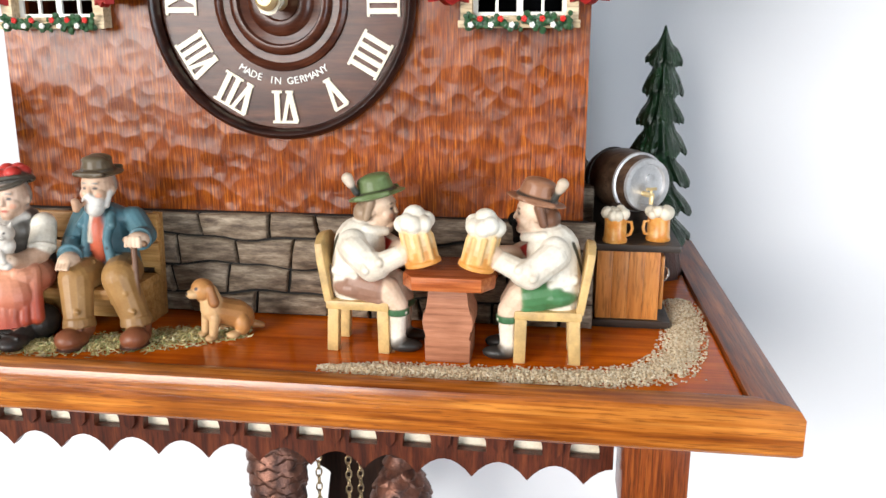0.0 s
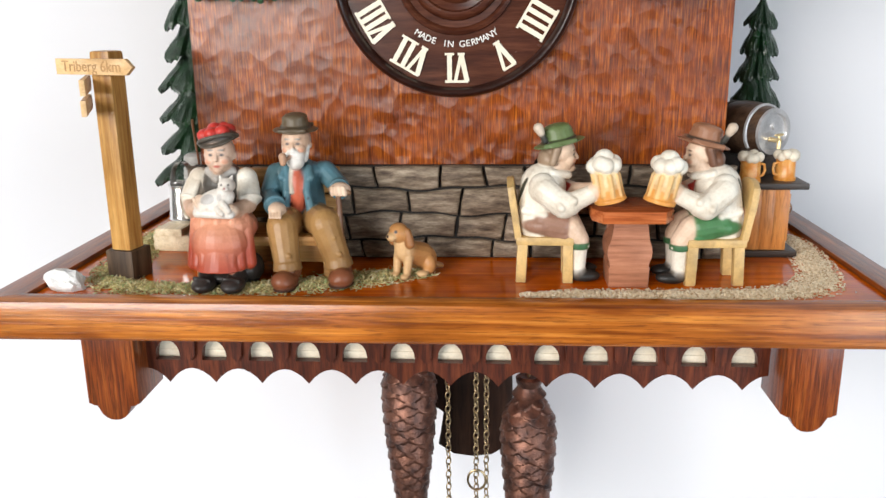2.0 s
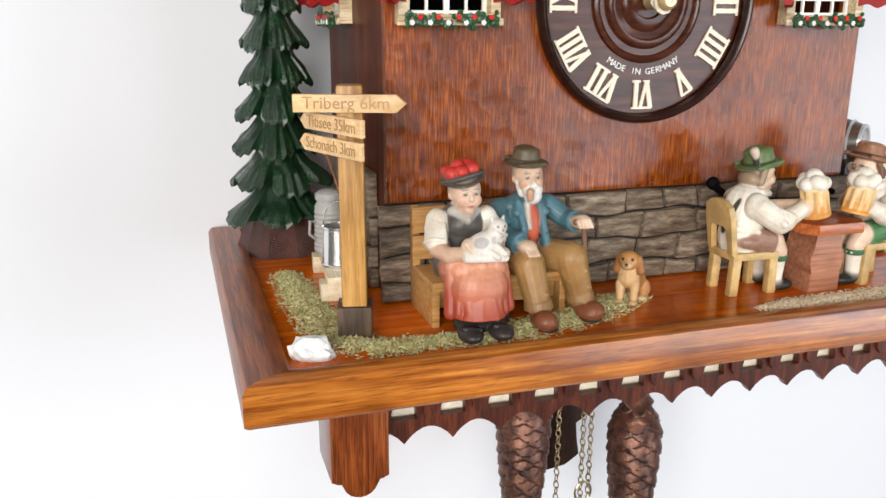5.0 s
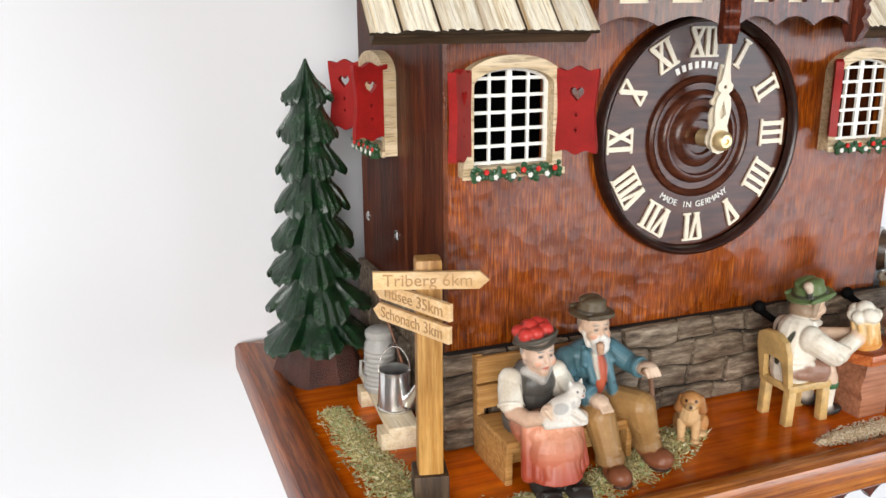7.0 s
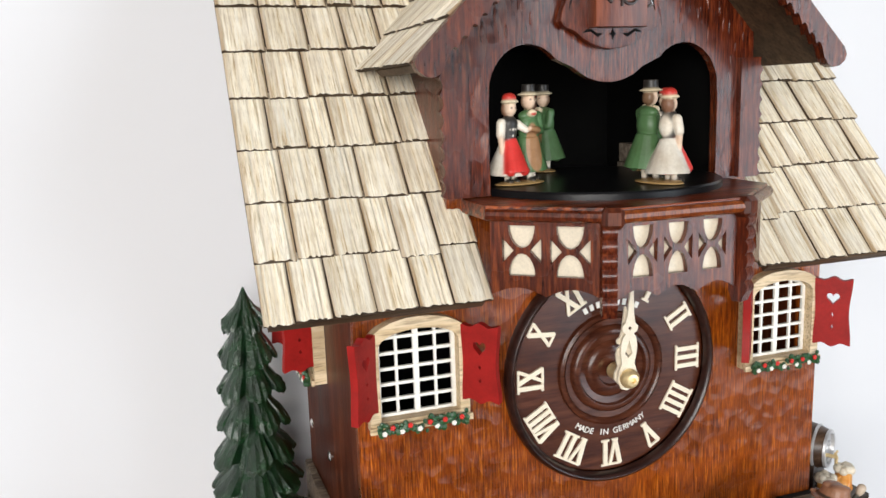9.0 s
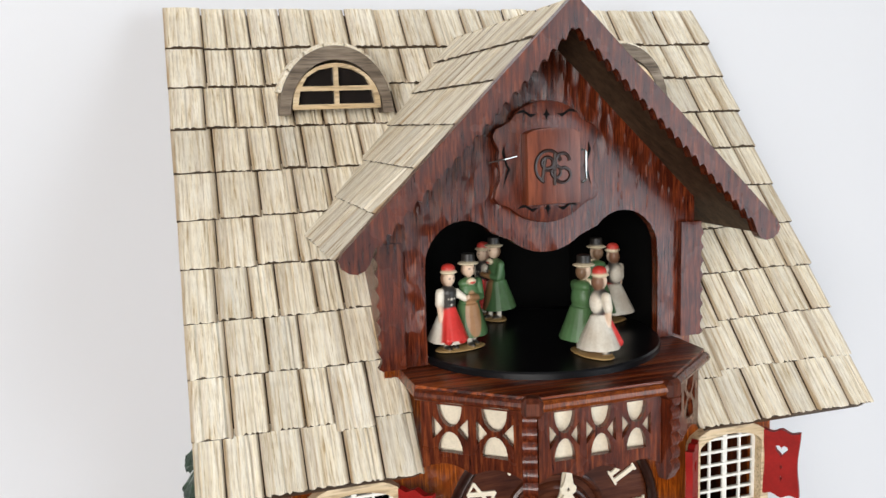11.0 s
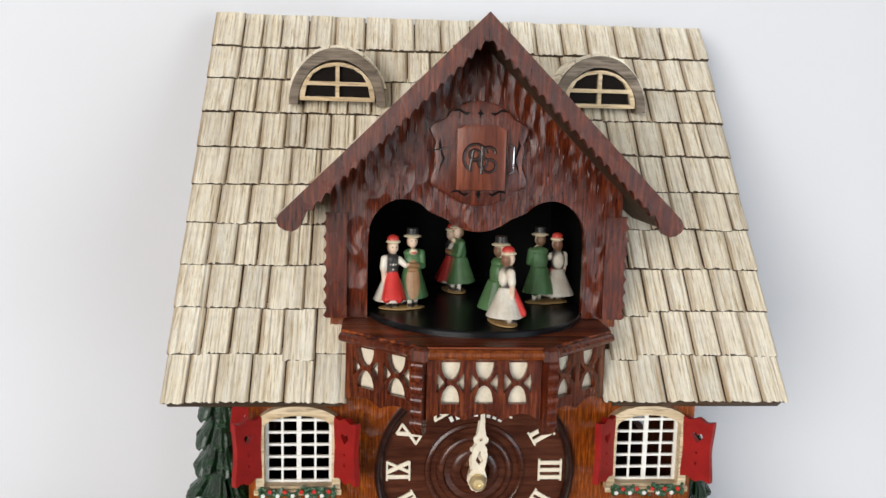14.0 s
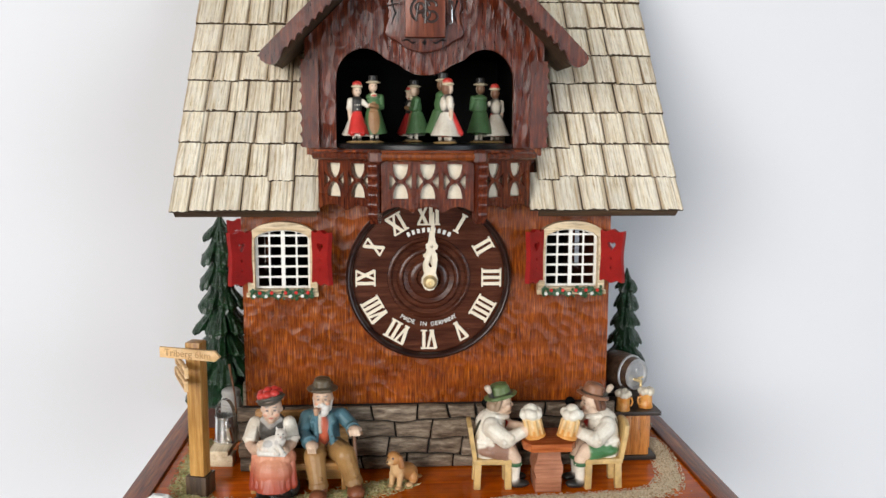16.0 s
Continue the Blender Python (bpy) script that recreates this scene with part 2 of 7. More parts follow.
def pores(mat, scale, along, colour, amount=0.7, cut=(0.58, 0.66), ringed=0.0):
    """Open grain over a wood: thin dark dashes along it, and, if ringed, wide wandering growth rings."""
    nodes, links = mat.node_tree.nodes, mat.node_tree.links
    b = nodes["Principled BSDF"]
    c = b.inputs["Base Color"].links[0].from_socket
    if ringed:
        co, mp, wv = nodes.new("ShaderNodeTexCoord"), nodes.new("ShaderNodeMapping"), nodes.new("ShaderNodeTexWave")
        mp.inputs["Scale"].default_value = [0.10 if k < 0.5 else 1 for k in along]
        links.new(co.outputs["Object"], mp.inputs[0])
        links.new(mp.outputs[0], wv.inputs["Vector"])
        wv.bands_direction = "DIAGONAL"
        wv.inputs["Scale"].default_value, wv.inputs["Distortion"].default_value, wv.inputs["Detail"].default_value, wv.inputs["Detail Scale"].default_value = 42, 9, 3, 1.4
        r = ramp(nodes, links, wv.outputs["Fac"], [(0.0, tuple(min(1, k * 3.0) for k in colour)), (0.30, (1, 1, 1))])
        c = mix(nodes, links, "MULTIPLY", ringed, c, r.outputs[0])
    n, _ = noise_node(nodes, links, scale, 2, along, 0.5)
    f = ramp(nodes, links, n.outputs[0], [(cut[0], (0, 0, 0)), (cut[1], (amount, amount, amount))])
    links.new(mix(nodes, links, "MIX", f.outputs[0], c, colour), b.inputs["Base Color"])
    return mat


M_WALL, _n, _l, _b = shader("white wall paint", 0.8, spec=0.2)
_b.inputs["Base Color"].default_value = (0.70, 0.70, 0.72, 1)
_g, _ = noise_node(_n, _l, 260, 3)
bump(_n, _l, _b, _g.outputs[0], 0.05, 0.0004)
# tones of the unseen room shell, low so that little light bounces back
M_ROOM = paint("dark taupe for unseen walls", (0.05, 0.046, 0.042), 0.8, 0.05, 3, 0.05, spec=0.2)
M_CEILING = paint("dark grey for the unseen ceiling", (0.14, 0.137, 0.134), 0.8, 0.05, 3, 0.05, spec=0.2)
M_FLOOR = paint("dark brown for the unseen floor", (0.05, 0.035, 0.026), 0.5, 0.1, 8)
M_FRONT = hammered("hammered mahogany-stained front", (0.046, 0.0075, 0.0015), (0.240, 0.045, 0.0035), (0.54, 0.150, 0.011), rough=0.27, coat=0.28, depth=0.0012)
pores(M_FRONT, 1500, (1, 1, 0.045), (0.040, 0.008, 0.003), 0.40, (0.54, 0.66))
# side boards: base colour about a third of the front's, hardly any specular
M_SIDE = wood("dark red-brown side boards", (0.024, 0.005, 0.003), (0.075, 0.016, 0.006), (0.14, 0.037, 0.012), "z", 0.34, 0.0, spec=0.07)
M_DARK = wood("dark red-brown carved wood", (0.026, 0.0045, 0.0022), (0.092, 0.0155, 0.0055), (0.21, 0.045, 0.014), "z", 0.26, 0.32, 560, 0.5, spec=0.26)
M_DARKX = wood("dark red-brown moulding", (0.030, 0.005, 0.002), (0.100, 0.018, 0.006), (0.23, 0.054, 0.014), "z", 0.26, 0.3, 480, 0.3, spec=0.3)
M_BALCONY = wood("dark red ribbed balcony wood", (0.030, 0.004, 0.002), (0.10, 0.015, 0.004), (0.36, 0.080, 0.016), "x", 0.28, 0.2, 330, 0.6, short=0.012, cuts=(0.40, 0.5, 0.62))
M_GABLE = hammered("dark red-brown gouged wood", (0.024, 0.0036, 0.0018), (0.098, 0.0155, 0.005), (0.25, 0.050, 0.014), (1.0, 0.0, 0.42), 165, 0.0022, 0.22, 0.36, 0.06)
pores(M_GABLE, 1300, (1, 1, 0.05), (0.022, 0.006, 0.003), 0.7, (0.55, 0.64))
M_FRIEZE = wood("dark mahogany frieze wood", (0.032, 0.006, 0.003), (0.085, 0.017, 0.006), (0.15, 0.036, 0.012), "z", 0.38, 0.05, 330, 0.3)
M_DIAL = wood("dark brown turned wood", (0.036, 0.0105, 0.006), (0.068, 0.020, 0.010), (0.098, 0.032, 0.016), "x", 0.24, 0.05, 300, 0.10, spec=0.27, streak=0.5)
M_DIALRIM = wood("black-brown turned rim", (0.011, 0.005, 0.004), (0.024, 0.009, 0.007), (0.042, 0.016, 0.011), "x", 0.28, 0.1, 300, 0.1)
M_RIM = wood("golden brown lacquered oak", (0.20, 0.046, 0.006), (0.40, 0.118, 0.014), (0.60, 0.225, 0.036), "x", 0.22, 0.3, 260, short=0.03, streak=0.5)
pores(M_RIM, 1600, (0.05, 1, 1), (0.10, 0.026, 0.006), 0.55, (0.56, 0.66), 0.35)
M_BRACKET = wood("red-brown lacquered oak", (0.075, 0.013, 0.003), (0.20, 0.043, 0.007), (0.33, 0.090, 0.016), "z", 0.28, 0.2, 380, short=0.05)
pores(M_BRACKET, 1300, (1, 1, 0.035), (0.045, 0.010, 0.003), 0.7, (0.55, 0.63))
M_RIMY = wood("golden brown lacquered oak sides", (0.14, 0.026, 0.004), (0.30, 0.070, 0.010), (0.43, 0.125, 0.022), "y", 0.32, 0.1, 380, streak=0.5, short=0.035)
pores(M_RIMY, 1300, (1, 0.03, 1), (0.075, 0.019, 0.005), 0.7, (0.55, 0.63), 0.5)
M_DECK = wood("orange-red lacquered deck", (0.42, 0.054, 0.001), (0.68, 0.126, 0.002), (0.86, 0.210, 0.005), "x", 0.13, 0.0, 180, 0.06, streak=0.22, spec=0.22, short=0.05, cuts=(0.25, 0.5, 0.75), cloud=30, murk=0.5)
M_SHINGLE = wood("bleached wooden shingle", (0.50, 0.375, 0.21), (0.92, 0.83, 0.64), (0.98, 0.93, 0.80), "y", 0.65, 0.0, 760, 0.6, random_tint=0.13, streak=0.42, short=0.035, cuts=(0.30, 0.42, 0.56))
pores(M_SHINGLE, 1150, (1, 0.022, 1), (0.36, 0.26, 0.15), 0.48, (0.57, 0.68))
pores(M_SHINGLE, 520, (1, 0.02, 1), (0.34, 0.245, 0.14), 0.34, (0.58, 0.70))
_n, _l = M_SHINGLE.node_tree.nodes, M_SHINGLE.node_tree.links
_b = _n["Principled BSDF"]
# brown stain of the shingle edges, and groove shade put into the colour
_a = _n.new("ShaderNodeAttribute")
_a.attribute_name = "stain"
_l.new(mix(_n, _l, "MIX", _a.outputs["Fac"], _b.inputs["Base Color"].links[0].from_socket, (0.25, 0.145, 0.055)), _b.inputs["Base Color"])
M_EDGE = paint("dark brown shingle edge", (0.070, 0.042, 0.020), 0.8, 0.4, 300, 0.2)
M_ROOF = wood("brown roof board", (0.045, 0.026, 0.013), (0.085, 0.05, 0.026), (0.13, 0.08, 0.043), "x", 0.6)
M_BLACK = paint("black paint", (0.003, 0.003, 0.003), 0.7, 0.3, spec=0.08)
M_CREAM = paint("cream enamel", (0.76, 0.67, 0.52), 0.45, 0.12, 120, 0.1)
M_PALE = wood("pale birch", (0.55, 0.40, 0.22), (0.68, 0.53, 0.33), (0.78, 0.64, 0.44), "x", 0.5, 0, 200)
M_RED = paint("red paint", (0.32, 0.011, 0.009), 0.5, 0.25, 90, 0.15, spec=0.25)
M_BRASS = paint("polished brass", (0.88, 0.68, 0.36), 0.36, 0.1, 90, 0.03, 0.65)
M_GREY = wood("grey-brown weathered wood", (0.085, 0.066, 0.048), (0.19, 0.150, 0.112), (0.33, 0.275, 0.215), "x", 0.6, 0, 190, 0.5)
M_WHITE = paint("white paint", (0.78, 0.76, 0.70), 0.45, 0.06, 90, 0.08)
M_GARLAND = paint("dark green paint", (0.022, 0.085, 0.028), 0.4, 0.5, 400, 0.2)
M_FLOWER = paint("bright red paint", (0.62, 0.022, 0.015), 0.4, 0.15, 300)
M_STEEL = paint("bare steel", (0.62, 0.60, 0.58), 0.25, 0.15, 90, 0.05, 1.0)
M_DOOR = wood("reddish brown door wood", (0.09, 0.020, 0.010), (0.17, 0.042, 0.019), (0.24, 0.066, 0.030), "z", 0.32, 0.1)
M_GROOVE = paint("dark brown stain", (0.022, 0.008, 0.005), 0.4)
M_GLOSSBLACK = paint("satin black lacquer", (0.006, 0.006, 0.007), 0.30, 0.2, spec=0.3)
M_PANE = paint("dark window glass", (0.015, 0.012, 0.011), 0.06, 0.2, 40, 0.0)
M_JOINT = paint("black-brown joint", (0.010, 0.008, 0.006), 0.8, 0.3)
M_STONE = wood("grey-brown weathered stone", (0.056, 0.036, 0.024), (0.190, 0.142, 0.100), (0.37, 0.305, 0.23), "x", 0.6, 0, 330, 0.9, random_tint=0.30, short=0.22, streak=0.7)

# ---- the room ----
def slab(name, x0, x1, y0, y1, z0, z1, material, label):
    bm = bmesh.new()
    box(bm, x0, x1, y0, y1, z0, z1)
    return tagged(part(name, bm, material, smooth=None), label, "wall" if "wall" in name else name, "", "structure")


WALL_Y = 0.197
TOP = 2.8
slab("wall_north", -4.0, 3.0, WALL_Y, WALL_Y + 0.1, -1.3, TOP, M_WALL, "smooth white painted wall behind the clock")
# added shell behind the camera, never seen: its dark sides deepen the shadows
slab("wall_west", -4.1, -4.0, -4.1, WALL_Y + 0.1, -1.3, TOP, M_ROOM, "unseen side wall, kept dark to limit bounce light")
bm = bmesh.new()
plate(bm, [(-4.0, -1.3), (3.0, -1.3), (3.0, TOP), (-4.0, TOP)], -4.1, -4.0, "xz", [[(-3.65, -0.15), (-0.75, -0.15), (-0.75, 2.05), (-3.65, 2.05)], [(1.72, -1.1), (2.92, -1.1), (2.92, 1.2), (1.72, 1.2)]])
tagged(part("wall_south", bm, M_ROOM, smooth=None), "unseen wall with two window openings, kept dark to limit bounce light", "wall", "", "structure")
bm = bmesh.new()
plate(bm, [(-4.1, -1.3), (WALL_Y + 0.1, -1.3), (WALL_Y + 0.1, TOP), (-4.1, TOP)], 3.0, 3.1, "yz", [[(-3.8, -1.1), (-2.4, -1.1), (-2.4, 1.2), (-3.8, 1.2)]])
tagged(part("wall_east", bm, M_ROOM, smooth=None), "unseen wall with a wide window opening, kept dark to limit bounce light", "wall", "", "structure")
slab("ceiling", -4.1, 3.1, -4.1, WALL_Y + 0.1, TOP, TOP + 0.1, M_CEILING, "unseen ceiling, kept dark to limit bounce light")
slab("floor", -4.1, 3.1, -4.1, WALL_Y + 0.1, -1.4, -1.3, M_FLOOR, "unseen floor, kept dark to limit bounce light")

# ---- the clock ----
clock = thing("cuckoo_clock", (0, 0.09, -0.02), "carved chalet cuckoo clock with shingle roof on a white wall", "clock")

# deck with its raised frame
bm = bmesh.new()
box(bm, -0.2160, 0.2160, -0.0860, 0.1805, -0.012, 0.0)
deck = part("deck", bm, M_DECK, clock, "glossy orange-red lacquered deck board")


def rail(x0, y0, x1, y1, inner0, inner1, material):
    """A frame rail with mitred ends, a rounded outer edge and a small inner step."""
    bm = bmesh.new()
    a, b, ia, ib = Vector((x0, y0, 0)), Vector((x1, y1, 0)), Vector((*inner0, 0)), Vector((*inner1, 0))
    section = [(0.0, -0.0165), (0.10, -0.0180), (1.0, -0.0180), (1.0, 0.0027), (0.92, 0.0030), (0.30, 0.0028), (0.10, 0.0016), (0.0, -0.0016)]
    rings = [[bm.verts.new(o.lerp(i, k) + Vector((0, 0, z))) for k, z in section] for o, i in ((a, ia), (b, ib))]
    n = len(section)
    for k in range(n):
        bm.faces.new((rings[0][k], rings[0][(k + 1) % n], rings[1][(k + 1) % n], rings[1][k]))
    bm.faces.new(rings[0])
    bm.faces.new(rings[1])
    return part("deck_rail", bm, material, clock)


OX, OY, IX, IY, BY = 0.2362, -0.0985, 0.2165, -0.0865, 0.195
OL = OX + 0.0022
rail(-OL, OY, OX, OY, (-IX, IY), (IX, IY), M_RIM)
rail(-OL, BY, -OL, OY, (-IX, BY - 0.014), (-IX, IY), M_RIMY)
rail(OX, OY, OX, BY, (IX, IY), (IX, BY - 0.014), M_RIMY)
rail(OX, BY, -OL, BY, (IX, BY - 0.014), (-IX, BY - 0.014), M_RIM)

# scalloped frieze under the deck, with arched openings over a cream strip
PITCH, COUNT = 0.0260, 13
left = -0.002 - PITCH * COUNT / 2
out = [(left, -0.0185), (left, -0.0500)]
for i in range(COUNT):
    x = left + i * PITCH
    for k in range(9):
        f = k / 8
        out.append((x + PITCH * f, -0.0578 + 0.0085 * abs(math.cos(math.pi * f)) ** 0.85))
out.append((left + COUNT * PITCH, -0.0185))
seen_pts = []
for p in out:
    if not seen_pts or (Vector(p) - Vector(seen_pts[-1])).length > 1e-5:
        seen_pts.append(p)
holes = []
for i in range(COUNT):
    c = left + (i + 0.5) * PITCH
    holes.append([(c - 0.0068, -0.0445), (c + 0.0068, -0.0445)] + arc(c, -0.0420, 0.0068, 0.0090, 0, 180, 10))
bm = bmesh.new()
plate(bm, seen_pts, -0.0585, -0.0535, "xz", holes)
part("frieze", bm, M_FRIEZE, clock, "dark red-brown scalloped frieze with arched openings")
bm = bmesh.new()
for i in range(COUNT + 1):
    c = left + i * PITCH
    if 0 < i < COUNT:
        plate(bm, [(c - 0.0045, -0.0185), (c + 0.0045, -0.0185), (c + 0.003, -0.041), (c, -0.0445), (c - 0.003, -0.041)], -0.0608, -0.0586)
part("frieze_rib", bm, M_FRIEZE, clock, kind="stuff")
bm = bmesh.new()
box(bm, left + 0.004, left + COUNT * PITCH - 0.004, -0.0515, -0.0500, -0.048, -0.0185)
box(bm, left + 0.004, left + COUNT * PITCH - 0.004, -0.0522, -0.0515, -0.0428, -0.0408, 0.0002)
part("frieze_backing", bm, M_CREAM, clock, "cream strip behind the frieze")

# brackets
for sx in (-1, 1):
    c = 0.184 * sx
    w = 0.0142
    out = [(c - w, -0.0185), (c - w, -0.064), (c - w + 0.003, -0.0655), (c - w + 0.005, -0.0655)] + arc(c, -0.0655, 0.0088, 0.0085, 180, 360, 10) + [(c + w - 0.005, -0.0655), (c + w - 0.003, -0.0655), (c + w, -0.064), (c + w, -0.0185)]
    bm = bmesh.new()
    plate(bm, out, -0.074, -0.040, "xz", bevel=0.0006)
    part("bracket", bm, M_BRACKET, clock, "brown bracket with a rounded foot")

# walls of the house
WX, WT, WB = 0.1505, 0.006, 0.155
win_hole = [(-0.0215, -0.0265), (0.0215, -0.0265), (0.0215, 0.0135)] + arc(0, 0.0135, 0.0215, 0.0085, 10, 170, 10) + [(-0.0215, 0.0135)]
WINS = (-0.1175, 0.1170)
WZ = 0.179
bm = bmesh.new()
plate(bm, [(-WX, 0.0), (WX, 0.0), (WX, 0.236), (0.0912, 0.236), (0.0912, 0.266), (-0.0972, 0.266), (-0.0972, 0.236), (-WX, 0.236)], 0, WT, "xz", [[(x + c, z + WZ) for x, z in win_hole] for c in WINS])
part("front_wall", bm, M_FRONT, clock, "hammered mahogany-stained front wall", smooth=None)


def roof_z(y):
    return 0.219 + 1.3077 * (y + 0.032)


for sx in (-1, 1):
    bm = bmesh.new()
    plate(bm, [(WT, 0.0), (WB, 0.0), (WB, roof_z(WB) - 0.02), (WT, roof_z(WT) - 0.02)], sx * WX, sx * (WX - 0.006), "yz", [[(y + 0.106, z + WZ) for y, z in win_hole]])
    part("side_wall", bm, M_SIDE, clock, "dark smooth side wall", smooth=None)
bm = bmesh.new()
box(bm, -0.1445, 0.1445, WB - 0.006, WB, 0.0, 0.44)
part("back_wall", bm, M_BLACK, clock, smooth=None)

# main roof: boards under rows of shingles
ROOF_W, ROOF_L = 0.199, 0.3205
SLOPE = math.atan2(1.3077, 1)
ROOF = Matrix.Translation((0, -0.032, 0.219)) @ Matrix.Rotation(SLOPE, 4, "X")
bm = bmesh.new()
plate(bm, [(-ROOF_W + 0.003, 0.0), (-0.0885, 0.0), (-0.0885, 0.165), (-0.04, 0.212), (0.04, 0.212), (0.0855, 0.165), (0.0855, 0.0), (ROOF_W - 0.003, 0.0), (ROOF_W - 0.003, ROOF_L), (-ROOF_W + 0.003, ROOF_L)], -0.0095, -0.0035, "xy", m=ROOF)
roof = part("roof", bm, M_ROOF, clock, "steep roof of bleached wooden shingles", smooth=None)

# dormer gable
GX, RX, GTOP, GSL = -0.003, -0.0045, 0.4545, 0.985


def gable_z(x):
    return GTOP - GSL * abs(x - GX)


bm = bmesh.new()
hl = [(-0.0705, 0.2660), (-0.0705, 0.312)] + arc(-0.0480, 0.318, 0.0225, 0.0255, 165, 44, 12) + arc(0, 0.3505, 0.0295, 0.0275, 226, 270, 6)
hole = [(GX + x, z) for x, z in hl] + [(GX - x, z) for x, z in reversed(hl[:-1])]
out = [(GX - 0.0945, 0.2660)] + hole + [(GX + 0.0945, 0.2660), (GX + 0.0945, gable_z(GX + 0.0945) - 0.012), (GX, GTOP - 0.012), (GX - 0.0945, gable_z(GX + 0.0945) - 0.012)]
plate(bm, out, -0.003, 0.003, "xz")
gable = part("gable_wall", bm, M_GABLE, clock, "dark red-brown carved gable wall with a double-arched opening", smooth=None)
for sx in (-1, 1):
    bm = bmesh.new()
    plate(bm, [(0.003, 0.266), (0.045, 0.300), (0.090, 0.352), (0.003, 0.352)], GX + sx * 0.0945, GX + sx * 0.0895, "yz")
    part("gable_cheek", bm, M_DARK, clock, smooth=None)
    # scalloped pilaster
    w0, w1 = 0.0835, 0.0985
    pts = [(w0, 0.2665), (w1 - 0.002, 0.2665)]
    for k in range(40):
        z = 0.268 + k * 0.0017
        pts.append((w1 - 0.0019 * abs(math.sin(k * math.pi / 5)), z))
    pts.append((w0, pts[-1][1]))
    bm = bmesh.new()
    plate(bm, [(GX + sx * x, z) for x, z in pts], -0.0072, -0.0032)
    part("pilaster", bm, M_DARK, clock, smooth=None)

# gable roof boards and bargeboards
for sx in (-1, 1):
    ln = 0.122 * math.hypot(1, GSL)
    tilt = math.atan(GSL)
    gm = Matrix.Translation((RX, 0, GTOP)) @ (Matrix.Scale(-1, 4, (1, 0, 0)) if sx < 0 else Matrix()) @ Matrix.Rotation(tilt, 4, "Y")
    bm = bmesh.new()
    plate(bm, [(0.0090, -0.040), (ln - 0.002, -0.040), (ln - 0.002, 0.036), (0.0090, 0.134)], -0.0085, -0.004, "xy", m=gm)
    groof = part("gable_roof", bm, M_ROOF, clock, smooth=None)
    pts = [(0.0, GTOP + 0.001), (0.1200, GTOP + 0.001 - GSL * 0.1200), (0.1218, 0.3335), (0.1205, 0.3300), (0.1170, 0.3275), (0.1130, 0.3268), (0.1095, 0.3283), (0.1070, 0.3315)]
    n = 21
    for k in range(n * 4 + 1):
        u = 0.1060 * (1 - k / (n * 4.0))
        pts.append((u, GTOP - 0.0160 - GSL * u + 0.0032 * abs(math.sin(k * math.pi / 4))))
    bm = bmesh.new()
    plate(bm, [(RX + sx * u, z) for u, z in pts], -0.046, -0.040, "xz")
    part("bargeboard", bm, M_DARK, clock, "dark red-brown bargeboard with a scalloped edge", smooth=None)

# balcony
BX = -0.0045
top = [(-0.0845, 0.02), (-0.0845, -0.032), (-0.0355, -0.0735), (0.0355, -0.0735), (0.0845, -0.032), (0.0845, 0.02)]
bm = bmesh.new()
plate(bm, [(BX + x, y) for x, y in top], 0.2580, 0.2655, "xy", bevel=0.0012)
balcony = part("balcony", bm, M_BALCONY, clock, "dark red balcony with cut-out panels")


def balcony_panel(x0, y0, x1, y1, count, name="balcony_panel"):
    """A fretwork panel between two plan points: hourglass cut-outs over a cream backing."""
    a, b = Vector((x0, y0, 0)), Vector((x1, y1, 0))
    ln = (b - a).length
    u = (b - a).normalized()
    m = Matrix((( u.x, -u.y, 0, a.x), (u.y, u.x, 0, a.y), (0, 0, 1, 0), (0, 0, 0, 1)))
    zt, zb = 0.2578, 0.2265
    out = [(0, zt), (0, zb - 0.006)]
    for i in range(count):
        for k in range(1, 9):
            f = (i + k / 8) / count
            out.append((ln * f, zb - 0.006 + 0.0042 * abs(math.sin(math.pi * k / 8)) if k < 8 else zb - 0.006))
    out.append((ln, zt))
    holes = []
    step = (ln - 0.008) / count
    for i in range(count):
        c = 0.004 + step * (i + 0.5)
        w, zm = step * 0.40, (zt + zb) / 2 + 0.0010
        h = 0.0125
        for s in (-1, 1):
            cup = arc(c, zm + s * h, w * 0.70, s * 0.0112, 180, 360, 10)
            holes.append(cup)
            e = c + s * w * 1.02
            holes.append([(e, zm + 0.0062), (e, zm - 0.0062), (e - s * w * 0.22, zm - 0.0040), (e - s * w * 0.60, zm), (e - s * w * 0.22, zm + 0.0040)])
    bm = bmesh.new()
    plate(bm, out, 0.0, 0.003, "xz", holes, m=m)
    p = part(name, bm, M_DARKX, balcony, smooth=None)
    bm = bmesh.new()
    box(bm, 0.002, ln - 0.002, 0.0045, 0.006, zb, zt, m=m)
    part("panel_backing", bm, M_CREAM, balcony, "cream panel backing", smooth=None)


balcony_panel(BX - 0.0335, -0.0705, BX + 0.0335, -0.0705, 3)
balcony_panel(BX - 0.0815, -0.0310, BX - 0.0385, -0.0665, 2)
balcony_panel(BX + 0.0385, -0.0665, BX + 0.0815, -0.0310, 2)
